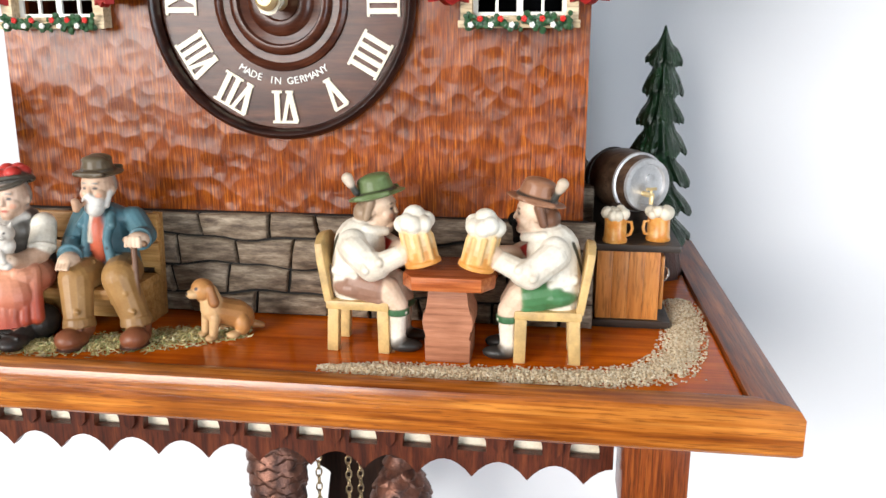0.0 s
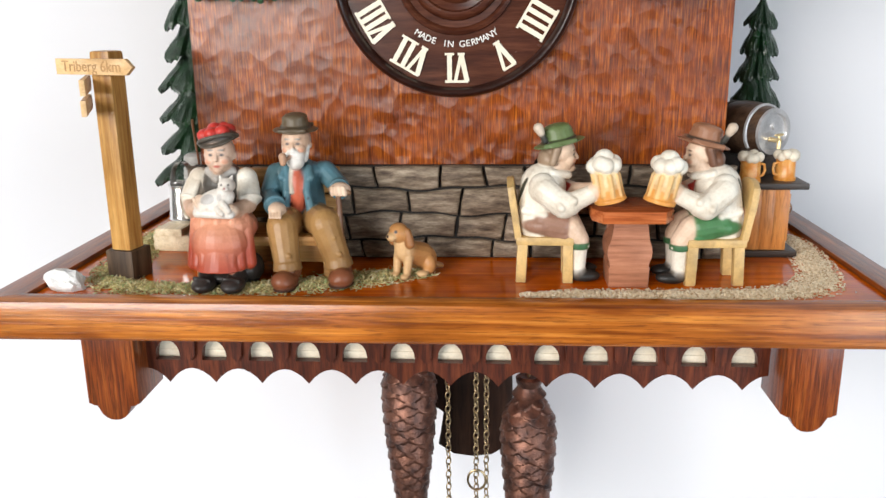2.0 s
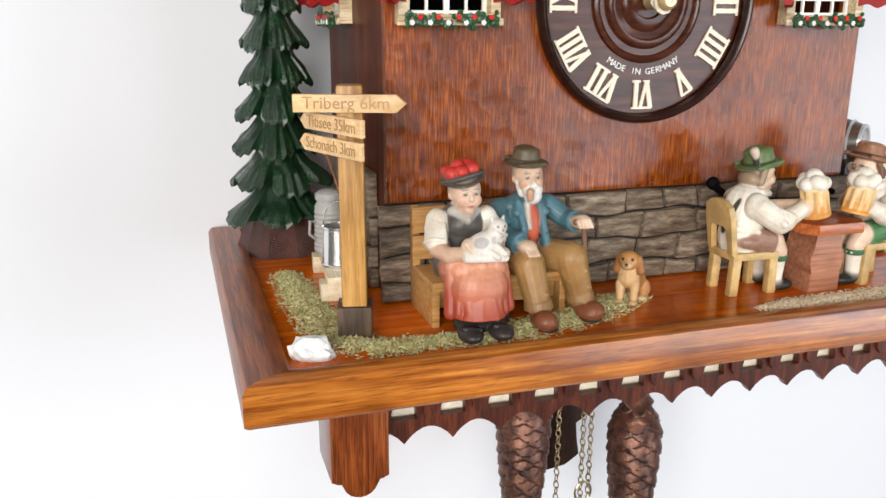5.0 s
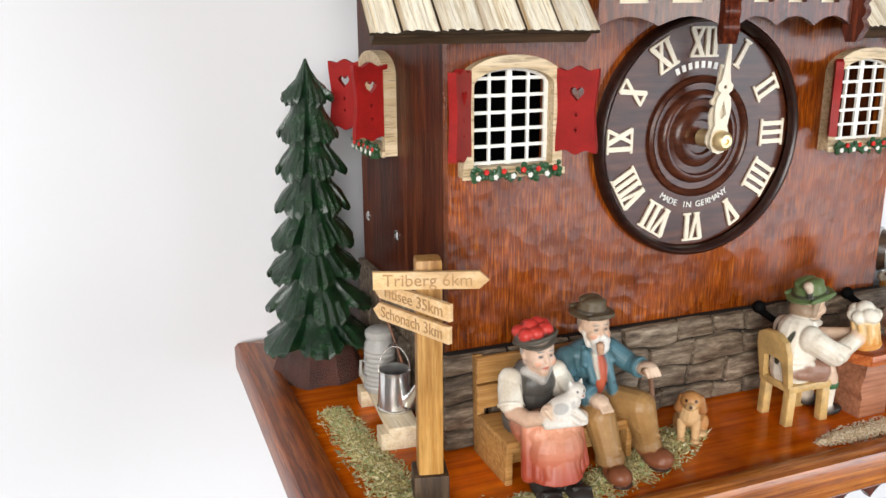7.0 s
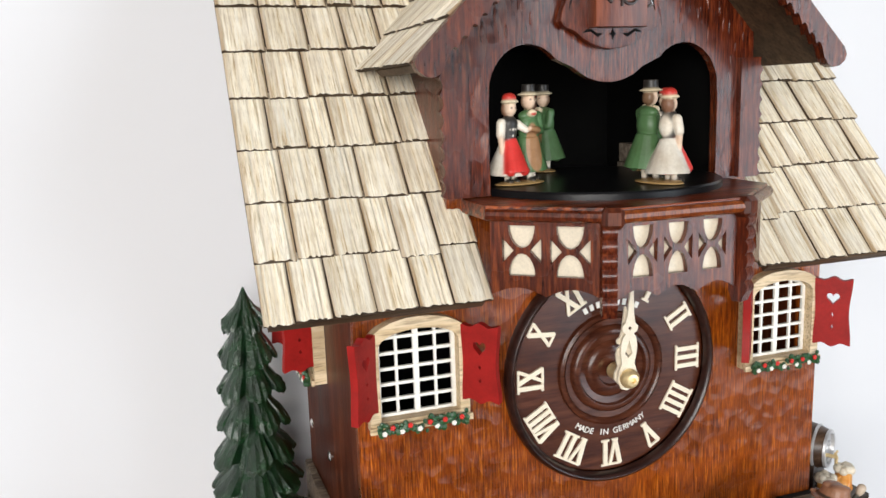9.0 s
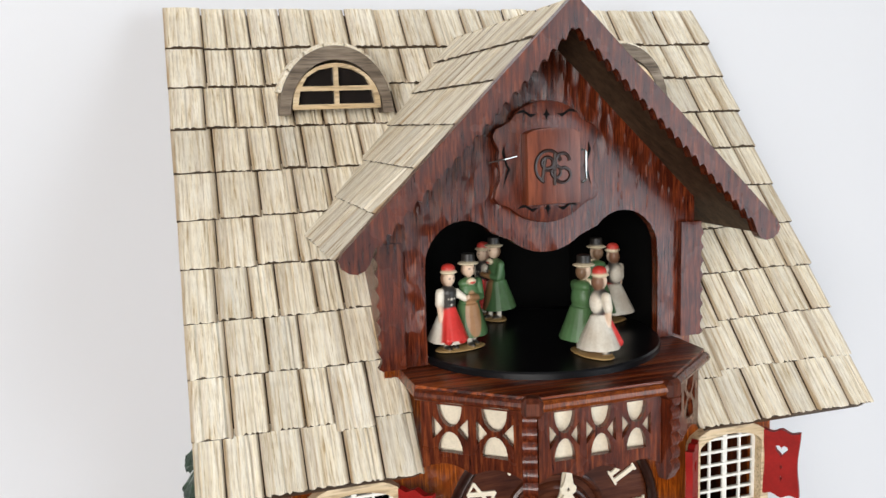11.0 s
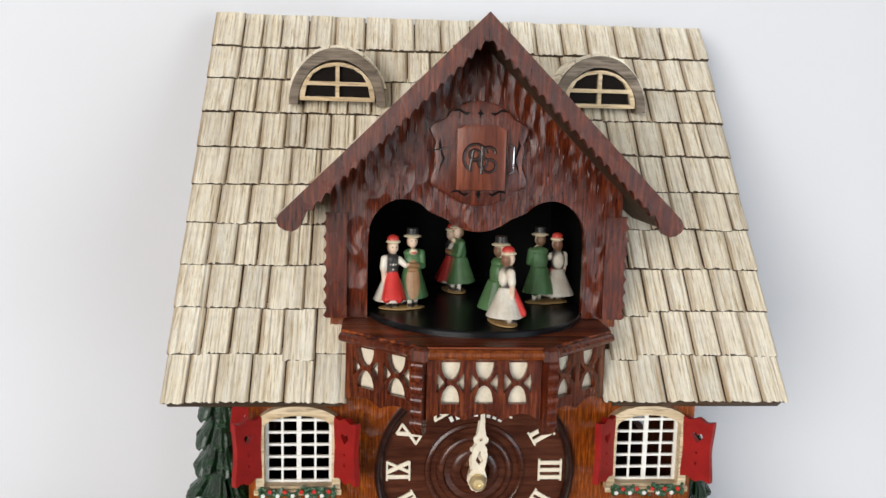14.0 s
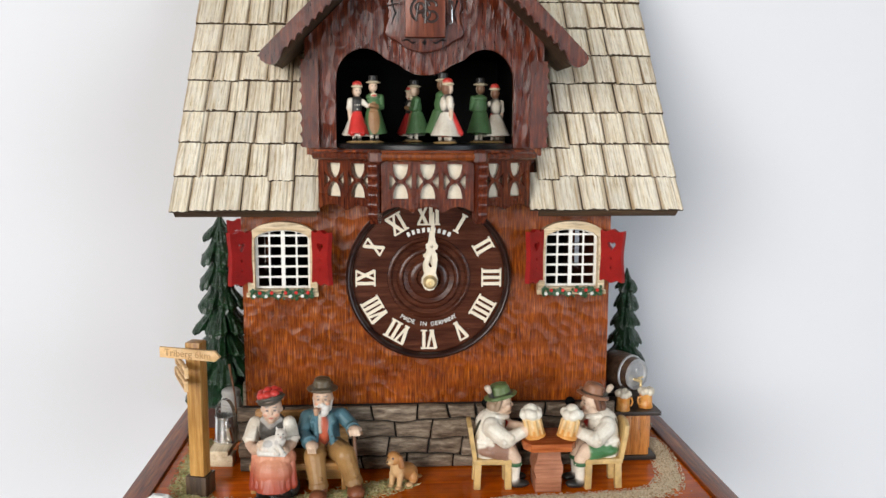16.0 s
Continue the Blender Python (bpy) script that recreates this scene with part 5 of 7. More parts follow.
w += [E((-0.0846, -0.0428, 0.0662), (0.0056, 0.0040, 0.0040), BEARD), E((-0.0842, -0.0425, 0.0632), (0.0048, 0.0046, 0.0046), BEARD), L((-0.0846, -0.0458, 0.0690), (-0.0884, -0.0440, 0.0668), 0.0015, 0.0011, BEARD), L((-0.0846, -0.0458, 0.0690), (-0.0808, -0.0440, 0.0668), 0.0015, 0.0011, BEARD),
     L((-0.0905, -0.0380, 0.0700), (-0.0895, -0.0400, 0.0640), 0.0020, 0.0018, BEARD), L((-0.0790, -0.0380, 0.0700), (-0.0797, -0.0400, 0.0640), 0.0020, 0.0018, BEARD),
     L((-0.0862, -0.0462, 0.0664), (-0.0888, -0.0500, 0.0640), 0.0010, 0.0011, (0.42, 0.24, 0.15)), L((-0.0890, -0.0502, 0.0636), (-0.0892, -0.0503, 0.0668), 0.0018, 0.0021, (0.46, 0.27, 0.17)),
     L((-0.0845, -0.0280, 0.0280), (-0.0845, -0.0318, 0.0520), 0.0132, 0.0118, COAT), E((-0.0845, -0.0310, 0.0562), (0.0142, 0.0090, 0.0060), COAT), E((-0.0958, -0.0308, 0.0545), (0.0056, 0.0062, 0.0064), COAT), E((-0.0730, -0.0300, 0.0550), (0.0056, 0.0062, 0.0064), COAT),
     L((-0.0905, -0.0385, 0.0590), (-0.0895, -0.0448, 0.0470), 0.0024, 0.0020, COAT), L((-0.0895, -0.0448, 0.0470), (-0.0915, -0.0450, 0.0350), 0.0020, 0.0028, COAT), L((-0.0785, -0.0385, 0.0590), (-0.0785, -0.0448, 0.0470), 0.0024, 0.0020, COAT), L((-0.0785, -0.0448, 0.0470), (-0.0762, -0.0450, 0.0350), 0.0020, 0.0028, COAT),
     L((-0.0900, -0.0360, 0.0612), (-0.0925, -0.0420, 0.0545), 0.0016, 0.0022, COAT), L((-0.0792, -0.0360, 0.0612), (-0.0765, -0.0420, 0.0545), 0.0016, 0.0022, COAT), E((-0.0930, -0.0425, 0.0360), (0.0044, 0.0044, 0.0050), COAT), E((-0.0752, -0.0425, 0.0360), (0.0044, 0.0044, 0.0050), COAT),
     E((-0.0842, -0.0385, 0.0470), (0.0062, 0.0070, 0.0135), (0.46, 0.095, 0.045)), L((-0.0868, -0.0412, 0.0590), (-0.0866, -0.0452, 0.0470), 0.0014, 0.0012, (0.50, 0.46, 0.38)),
     L((-0.0978, -0.0312, 0.0545), (-0.1006, -0.0372, 0.0440), 0.0060, 0.0056, COAT), L((-0.1006, -0.0375, 0.0432), (-0.0950, -0.0500, 0.0412), 0.0055, 0.0050, COAT), C((-0.0953, -0.0492, 0.0413), (-0.0944, -0.0515, 0.0408), 0.0060, 0.0058, COAT), E((-0.0922, -0.0560, 0.0400), (0.0048, 0.0056, 0.0036), PALESKIN),
     L((-0.1000, -0.0352, 0.0500), (-0.0960, -0.0382, 0.0488), 0.0014, 0.0014, COAT), L((-0.1035, -0.0365, 0.0440), (-0.0975, -0.0420, 0.0470), 0.0014, 0.0014, COAT),
     L((-0.0708, -0.0302, 0.0556), (-0.0625, -0.0365, 0.0488), 0.0060, 0.0055, COAT), L((-0.0625, -0.0370, 0.0486), (-0.0612, -0.0435, 0.0486), 0.0053, 0.0050, COAT), C((-0.0614, -0.0430, 0.0486), (-0.0608, -0.0455, 0.0488), 0.0058, 0.0056, COAT), E((-0.0596, -0.0495, 0.0494), (0.0056, 0.0052, 0.0038), PALESKIN),
     L((-0.0690, -0.0340, 0.0560), (-0.0650, -0.0390, 0.0520), 0.0014, 0.0014, COAT), L((-0.0602, -0.0530, 0.0480), (-0.0570, -0.0590, 0.0015), 0.0015, 0.0012, (0.16, 0.08, 0.045)), L((-0.0640, -0.0525, 0.0500), (-0.0545, -0.0530, 0.0482), 0.0017, 0.0014, (0.20, 0.11, 0.06)),
     E((-0.0845, -0.0310, 0.0285), (0.0148, 0.0120, 0.0085), TROUSER), L((-0.0905, -0.0340, 0.0295), (-0.0905, -0.0540, 0.0308), 0.0092, 0.0084, TROUSER), L((-0.0905, -0.0545, 0.0302), (-0.0875, -0.0605, 0.0110), 0.0082, 0.0068, TROUSER), C((-0.0872, -0.0608, 0.0085), (-0.0876, -0.0602, 0.0125), 0.0078, 0.0072, TROUSER),
     L((-0.0765, -0.0340, 0.0300), (-0.0675, -0.0550, 0.0325), 0.0092, 0.0084, TROUSER), L((-0.0675, -0.0555, 0.0318), (-0.0612, -0.0548, 0.0115), 0.0083, 0.0068, TROUSER), C((-0.0610, -0.0549, 0.0090), (-0.0615, -0.0547, 0.0130), 0.0078, 0.0072, TROUSER),
     L((-0.0965, -0.0575, 0.0290), (-0.0850, -0.0612, 0.0240), 0.0016, 0.0014, TROUSER), L((-0.0945, -0.0600, 0.0210), (-0.0850, -0.0650, 0.0170), 0.0015, 0.0013, TROUSER), L((-0.0730, -0.0590, 0.0300), (-0.0620, -0.0612, 0.0260), 0.0015, 0.0014, TROUSER), L((-0.0700, -0.0590, 0.0210), (-0.0590, -0.0610, 0.0170), 0.0014, 0.0013, TROUSER), L((-0.0960, -0.0440, 0.0365), (-0.0850, -0.0470, 0.0370), 0.0014, 0.0012, TROUSER), L((-0.0760, -0.0440, 0.0375), (-0.0650, -0.0480, 0.0385), 0.0014, 0.0012, TROUSER)]
for k in range(4):
    w += [L((-0.0948 + 0.0017 * k, -0.0595, 0.0402), (-0.0942 + 0.0017 * k, -0.0632, 0.0372), 0.0011, 0.0009, PALESKIN), L((-0.0632 + 0.0020 * k, -0.0532, 0.0508), (-0.0628 + 0.0022 * k, -0.0552, 0.0476), 0.0012, 0.0010, PALESKIN)]
for x, y, v in ((-0.0870, -0.0672, -0.10), (-0.0592, -0.0606, 0.16)):
    w += [L((x - v * 0.01, y + 0.0070, 0.0082), (x, y + 0.004, 0.0058), 0.0060, 0.0056, SHOE), E((x, y, 0.0046), (0.0066, 0.0096, 0.0044), SHOE), E((x + v * 0.008, y - 0.0030, 0.0052), (0.0062, 0.0066, 0.0050), SHOE), E((x, y, 0.0012), (0.0070, 0.0100, 0.0013), (0.06, 0.028, 0.018)), L((x - 0.0036, y + 0.0012, 0.0090), (x + 0.0036, y + 0.0012, 0.0090), 0.0011, 0.0011, (0.12, 0.045, 0.025))]
wm += [E((-0.0900, -0.0466, 0.0440), (0.0008, 0.003, 0.0008), (0.03, 0.05, 0.06)), E((-0.0906, -0.0470, 0.0395), (0.0008, 0.003, 0.0008), (0.03, 0.05, 0.06)), E((-0.0776, -0.0466, 0.0440), (0.0008, 0.003, 0.0008), (0.03, 0.05, 0.06))]


def trouser_paint(co, col):
    near = np.exp(-np.abs(col - np.array(TROUSER)).sum(axis=1) / 0.10)
    f = (near * np.clip((0.026 - co[:, 2]) / 0.018, 0, 1) * 0.62)[:, None]
    return col * (1 - f) + np.array((0.155, 0.078, 0.030)) * f


carved("seated_man_figurine", w, (-0.081, -0.045, 0.0), 0.00042, "painted figurine of a bearded man with hat, pipe and cane", "figurine", wm, tint=trouser_paint)


# two drinkers at the table, each with a mug, facing one another
def drinker(axis, side, dy, hat_colour, shorts, hair, label):
    """side: 1 faces +x, -1 faces -x; axis: the x of the table's middle."""
    X = lambda d, y, z: (axis + side * d, y + dy, z)
    BEER, FOAM, BRACE = (0.68, 0.30, 0.065), (0.80, 0.76, 0.66), (0.05, 0.05, 0.035)
    p, marks = head(X(-0.0345, -0.0400, 0.0665), (side, -0.15), 0.92, PALESKIN, hair)
    hp = hat(X(-0.0360, -0.0400, 0.0725), (0, -side * 13, 0), 0.0138, 0.0092, 0.0100, hat_colour, (0.035, 0.030, 0.024))
    p += hp + [L(X(-0.0440, -0.0475, 0.0745), X(-0.0462, -0.0490, 0.0790), 0.0016, 0.0016, (0.05, 0.05, 0.045)), L(X(-0.0462, -0.0490, 0.0790), X(-0.0474, -0.0492, 0.0812), 0.0022, 0.0027, (0.60, 0.50, 0.40)),
         E(X(-0.0420, -0.0400, 0.0640), (0.0052, 0.0074, 0.0056), hair), L(X(-0.0375, -0.0470, 0.0700), X(-0.0395, -0.0472, 0.0630), 0.0022, 0.0020, hair), L(X(-0.0375, -0.0330, 0.0700), X(-0.0395, -0.0328, 0.0630), 0.0022, 0.0020, hair),
         L(X(-0.0400, -0.0480, 0.0575), X(-0.0310, -0.0440, 0.0560), 0.0024, 0.0020, SHIRT), L(X(-0.0400, -0.0330, 0.0575), X(-0.0310, -0.0370, 0.0560), 0.0024, 0.0020, SHIRT),
         L(X(-0.0385, -0.0405, 0.055), X(-0.0350, -0.0400, 0.0620), 0.0060, 0.0056, PALESKIN),
         L(X(-0.0465, -0.0425, 0.0310), X(-0.0440, -0.0415, 0.0500), 0.0122, 0.0122, SHIRT), E(X(-0.0420, -0.0415, 0.0520), (0.0085, 0.0135, 0.0070), SHIRT),
         E(X(-0.0450, -0.0530, 0.0510), (0.0072, 0.0066, 0.0078), SHIRT), L(X(-0.0440, -0.0550, 0.0500), X(-0.0345, -0.0600, 0.0430), 0.0070, 0.0066, SHIRT), E(X(-0.0325, -0.0605, 0.0440), (0.0070, 0.0062, 0.0064), SHIRT), L(X(-0.0300, -0.0605, 0.0450), X(-0.0215, -0.0600, 0.0490), 0.0052, 0.0046, SHIRT), E(X(-0.0185, -0.0600, 0.0510), (0.0050, 0.0048, 0.0050), PALESKIN),
         E(X(-0.0430, -0.0310, 0.0510), (0.0068, 0.0062, 0.0072), SHIRT), L(X(-0.0410, -0.0300, 0.0500), X(-0.0290, -0.0360, 0.0460), 0.0062, 0.0055, SHIRT), L(X(-0.0290, -0.0360, 0.0460), X(-0.0160, -0.0530, 0.0500), 0.0046, 0.0040, PALESKIN),
         E(X(-0.0450, -0.0425, 0.0310), (0.0128, 0.0150, 0.0068), shorts), L(X(-0.0440, -0.0490, 0.0322), X(-0.0345, -0.0502, 0.0305), 0.0078, 0.0072, shorts), L(X(-0.0440, -0.0360, 0.0322), X(-0.0345, -0.0350, 0.0305), 0.0078, 0.0072, shorts), L(X(-0.0400, -0.0520, 0.0275), X(-0.0330, -0.0530, 0.0262), 0.0032, 0.0030, shorts),
         L(X(-0.0535, -0.0500, 0.0385), X(-0.0440, -0.0535, 0.0365), 0.0026, 0.0024, SHIRT), L(X(-0.0535, -0.0470, 0.0430), X(-0.0420, -0.0525, 0.0410), 0.0022, 0.0024, SHIRT), L(X(-0.0400, -0.0600, 0.0490), X(-0.0360, -0.0655, 0.0430), 0.0018, 0.0022, SHIRT), L(X(-0.0360, -0.0600, 0.0500), X(-0.0300, -0.0650, 0.0465), 0.0016, 0.0022, SHIRT)]
    for y in (-0.0500, -0.0355):
        p += [L(X(-0.0300, y, 0.0300), X(-0.0252, y, 0.0235), 0.0066, 0.0052, PALESKIN), L(X(-0.0250, y, 0.0200), X(-0.0255, y, 0.0060), 0.0046, 0.0040, SHIRT), C(X(-0.0250, y, 0.0215), X(-0.0250, y, 0.0185), 0.0056, 0.0055, (0.03, 0.12, 0.045)), E(X(-0.0215, y, 0.0032), (0.0082, 0.0046, 0.0032), BLACK), E(X(-0.0250, y, 0.0050), (0.0046, 0.0044, 0.0046), (0.10, 0.085, 0.07))]
    mb, mt = Vector(X(-0.0110, -0.0600, 0.0455)), Vector(X(-0.0150, -0.0600, 0.0625))
    p += [C(tuple(mb), tuple(mb.lerp(mt, 0.5)), 0.0072, 0.0069, BEER), C(tuple(mb.lerp(mt, 0.4)), tuple(mt), 0.0070, 0.0066, (0.80, 0.62, 0.36)), C(tuple(mb), tuple(mb + (mt - mb) * 0.12), 0.0082, 0.0080, BEER)]
    for k in range(9):
        a = 2 * math.pi * k / 9
        c = mb + (mt - mb) * 0.55 + Vector((0.0064 * math.cos(a), 0.0064 * math.sin(a), 0))
        p.append(L(tuple(c - (mt - mb) * 0.32), tuple(c + (mt - mb) * 0.25), 0.0014, 0.0014, (0.76, 0.48, 0.20)))
    rng = random.Random(4)
    for k in range(9):
        a = 2.4 * k
        r = 0.0052 if k else 0
        p.append(E(tuple(mt + Vector((r * math.cos(a) * side, r * math.sin(a), 0.0016 + 0.003 * (k == 0) + rng.uniform(-0.0008, 0.0016)))), 0.0040 if k else 0.0052, FOAM))
    marks += [E(X(-0.0335, -0.0400, 0.0515), (0.0045, 0.0024, 0.0060), (0.40, 0.035, 0.025)),
             L(X(-0.0582, -0.0425, 0.0360), X(-0.0535, -0.0490, 0.0560), 0.0015, 0.0015, BRACE), L(X(-0.0582, -0.0425, 0.0360), X(-0.0535, -0.0345, 0.0560), 0.0015, 0.0015, BRACE)]
    for y in (-0.0560, -0.0530, -0.0500, -0.0470):
        marks.append(E(X(-0.0200, y, 0.0200), (0.002, 0.0006, 0.0006), SHIRT))
    carved("seated_drinker_figurine", p, X(-0.040, -0.045, 0.0), 0.00042, label, "figurine", marks, "drinkers at the table")


drinker(0.0910, 1, 0.0, (0.13, 0.19, 0.075), (0.30, 0.17, 0.12), (0.30, 0.21, 0.14), "painted figurine of a drinker in a green hat with a mug")
drinker(0.0925, -1, -0.003, (0.31, 0.15, 0.085), (0.065, 0.19, 0.075), (0.15, 0.070, 0.040), "painted figurine of a drinker in a brown hat with a mug")

# black levers that lift the drinkers' arms; knobs stand for dark stone-base slots
for x in (0.0478, 0.1180):
    bm = bmesh.new()
    ball(bm, (x, -0.0095, 0.0562), (0.0042, 0.0036, 0.0040), None, 14, 10)
    tube(bm, [(x, -0.0095, 0.0550), (x + 0.0010, -0.0190, 0.0520), (x + 0.0012, -0.0290, 0.0505)], [0.0024, 0.0020, 0.0018], 10)
    part("arm_lever", bm, M_BLACK, clock, "black lever behind a drinker, its knob in place of a dark slot", smooth=60)

# dog
GOLD, LIGHT = (0.46, 0.22, 0.075), (0.62, 0.40, 0.20)
way = Vector((-0.62, -0.78, 0))
cross = Vector((0.78, -0.62, 0))
hd = Vector((-0.0295, -0.0485, 0.0258))
w = [E(tuple(hd), (0.0056, 0.0056, 0.0054), GOLD), E(tuple(hd + way * 0.0052 + Vector((0, 0, -0.0014))), (0.0030, 0.0030, 0.0024), LIGHT), E(tuple(hd + way * 0.0068 + Vector((0, 0, -0.0010))), 0.0018, LIGHT),
     L(tuple(hd + Vector((0.002, 0.0025, -0.003))), (-0.0265, -0.0445, 0.0150), 0.0048, 0.0062, LIGHT), L((-0.0255, -0.0430, 0.0140), (-0.0185, -0.0360, 0.0100), 0.0066, 0.0072, GOLD), E((-0.0170, -0.0345, 0.0080), (0.0070, 0.0068, 0.0070), GOLD)]
for s in (-1, 1):
    e = hd + cross * 0.0050 * s + Vector((0.001, 0.001, 0))
    w += [L(tuple(e + Vector((0, 0, 0.0012))), tuple(e + cross * 0.0012 * s + Vector((0.0005, 0.0008, -0.0058))), 0.0020, 0.0027, (0.30, 0.13, 0.045))]
    f = Vector((-0.0275, -0.0455, 0)) + cross * 0.0038 * s
    w += [L((f.x, f.y, 0.0115), (f.x + way.x * 0.0015, f.y + way.y * 0.0015, 0.0020), 0.0028, 0.0020, LIGHT), E((f.x + way.x * 0.0030, f.y + way.y * 0.0030, 0.0016), (0.0026, 0.0026, 0.0016), LIGHT)]
    h = Vector((-0.0185, -0.0360, 0)) + cross * 0.0058 * s
    w += [E((h.x, h.y, 0.0058), (0.0040, 0.0042, 0.0056), GOLD), E((h.x + way.x * 0.0055, h.y + way.y * 0.0055, 0.0018), (0.0034, 0.0034, 0.0018), LIGHT)]
w += [L((-0.0130, -0.0305, 0.0035), (-0.0080, -0.0290, 0.0022), 0.0024, 0.0015, GOLD)]
wm = [E(tuple(hd + way * 0.0046 + cross * 0.0026 * s + Vector((0, 0, 0.0016))), 0.0009, (0.02, 0.012, 0.01)) for s in (-1, 1)] + [E(tuple(hd + way * 0.0088 + Vector((0, 0, -0.0004))), 0.0011, (0.03, 0.015, 0.012))]
carved("dog_figurine", w, (-0.022, -0.040, 0.0), 0.00040, "small golden-brown painted dog sitting on the moss", "figurine", wm)


# ---- dancers on the turntable ----
def couple(m, label):
    VEST, APRON, GREEN, TAN = (0.03, 0.028, 0.026), (0.62, 0.040, 0.034), (0.070, 0.150, 0.060), (0.33, 0.18, 0.085)
    p = [C((-0.0062, -0.0036, 0.0062), (-0.0062, -0.0006, 0.0225), 0.0080, 0.0034, APRON), L((-0.0110, -0.0076, 0.0075), (-0.0080, -0.0026, 0.0190), 0.0022, 0.0020, APRON), L((-0.0035, -0.0088, 0.0075), (-0.0055, -0.0030, 0.0190), 0.0022, 0.0020, APRON), C((-0.0068, 0.0016, 0.0054), (-0.0063, 0.0010, 0.0215), 0.0106, 0.0038, (0.64, 0.60, 0.52)), L((-0.0065, 0, 0.0235), (-0.0062, 0, 0.0300), 0.0038, 0.0044, VEST),
         E((-0.0063, 0.0024, 0.0275), (0.0038, 0.0030, 0.0055), SHIRT), E((-0.0058, -0.0008, 0.0375), (0.0030, 0.0032, 0.0038), PALESKIN), E((-0.0060, 0.0012, 0.0372), (0.0033, 0.0030, 0.0040), (0.20, 0.10, 0.06)), E((-0.0058, -0.0004, 0.0408), (0.0044, 0.0044, 0.0012), CREAM), E((-0.0058, 0, 0.0425), (0.0036, 0.0036, 0.0026), RED),
         L((-0.0108, 0, 0.0305), (-0.0118, -0.0005, 0.0250), 0.0024, 0.0021, SHIRT), L((-0.0118, -0.0008, 0.0240), (-0.0112, -0.0010, 0.0165), 0.0015, 0.0013, PALESKIN), L((-0.0022, -0.0010, 0.0300), (0.0010, -0.0042, 0.0270), 0.0022, 0.0017, SHIRT),
         C((0.0072, 0.0026, 0.0072), (0.0064, 0.0014, 0.0235), 0.0100, 0.0054, GREEN), L((0.0105, 0.0060, 0.0085), (0.0080, 0.0030, 0.0200), 0.0026, 0.0030, GREEN), L((0.0020, 0.0050, 0.0085), (0.0045, 0.0030, 0.0200), 0.0024, 0.0028, GREEN), E((0.0066, 0.0012, 0.0275), (0.0058, 0.0046, 0.0078), GREEN), E((0.0066, 0.0012, 0.0335), (0.0058, 0.0038, 0.0030), GREEN),
         E((0.0060, -0.0004, 0.0408), (0.0031, 0.0033, 0.0040), PALESKIN), E((0.0060, 0.0016, 0.0405), (0.0032, 0.0026, 0.0036), (0.16, 0.09, 0.05)), E((0.0060, 0, 0.0440), (0.0056, 0.0056, 0.0009), CREAM), C((0.0060, 0, 0.0440), (0.0060, 0, 0.0490), 0.0036, 0.0034, BLACK),
         L((0.0118, 0.0008, 0.0335), (0.0122, -0.0008, 0.0265), 0.0024, 0.0021, GREEN), L((0.0122, -0.0014, 0.0260), (0.0052, -0.0056, 0.0272), 0.0019, 0.0016, GREEN), E((0.0032, -0.0060, 0.0275), (0.0022, 0.0016, 0.0016), PALESKIN),
         E((0.0060, -0.0030, 0.0350), (0.0026, 0.0018, 0.0018), CREAM)]
    for x, y, c in ((-0.0085, -0.001, SHIRT), (-0.0045, -0.001, SHIRT), (0.0045, -0.002, SHIRT), (0.0088, 0.001, SHIRT)):
        p += [L((x, y, 0.0075), (x, y, 0.0032), 0.0017, 0.0014, c), E((x, y - 0.0016, 0.0024), (0.0017, 0.0030, 0.0012), BLACK)]
    p.append(E((0, 0, 0.0009), (0.0145, 0.0078, 0.0012), (0.42, 0.27, 0.11)))
    marks = [E((-0.0065 + x, -0.0042, z), 0.0006, SHIRT) for x in (-0.0018, 0.0, 0.0018) for z in (0.0245, 0.0275)]
    marks += [E((0.0056, -0.0065, 0.0195), (0.0046, 0.0060, 0.0130), TAN)]
    marks += [E((-0.0070, -0.0040, 0.0378), (0.0005, 0.0015, 0.0004), EYE), E((-0.0046, -0.0040, 0.0378), (0.0005, 0.0015, 0.0004), EYE), E((0.0048, -0.0036, 0.0415), (0.0005, 0.0015, 0.0004), EYE), E((0.0072, -0.0036, 0.0415), (0.0005, 0.0015, 0.0004), EYE), E((0.0060, -0.0046, 0.0345), (0.0020, 0.0012, 0.0006), RED)]
    return carved("dancing_couple_figurine", p, (0, 0, 0), 0.00040, label, "figurine", marks, "dancers on the turntable", m @ Matrix.Scale(1.10, 4), 2)


def dance_place(a):
    return Matrix.Translation((TX + 0.002 + 0.052 * math.cos(radians(a)), TY + 0.002 + 0.052 * math.sin(radians(a)), TZ)) @ Matrix.Rotation(radians(a + 180), 4, "Z")


first = couple(dance_place(-78), "painted dancing couple in red dress and green coat")
for a in (12, 102, 192):
    copy_thing(first, dance_place(a))

# ---- furniture and props on the deck ----
M_BENCH = wood("honey-coloured bench wood", (0.28, 0.125, 0.03), (0.46, 0.235, 0.07), (0.58, 0.34, 0.13), "x", 0.45, 0.05, 420, streak=0.45, short=0.05)
M_CHAIR = paint("ochre-stained carved wood", (0.60, 0.39, 0.15), 0.45, 0.35, 130, 0.25)
M_TABLE = wood("red-brown table wood", (0.24, 0.050, 0.014), (0.43, 0.110, 0.030), (0.55, 0.175, 0.055), "x", 0.22, 0.1, 420, short=0.05, streak=0.5)
M_FOOT = wood("pinkish brown foot wood", (0.24, 0.090, 0.045), (0.37, 0.150, 0.080), (0.47, 0.21, 0.12), "x", 0.42, 0.05, 420, short=0.06, streak=0.35)
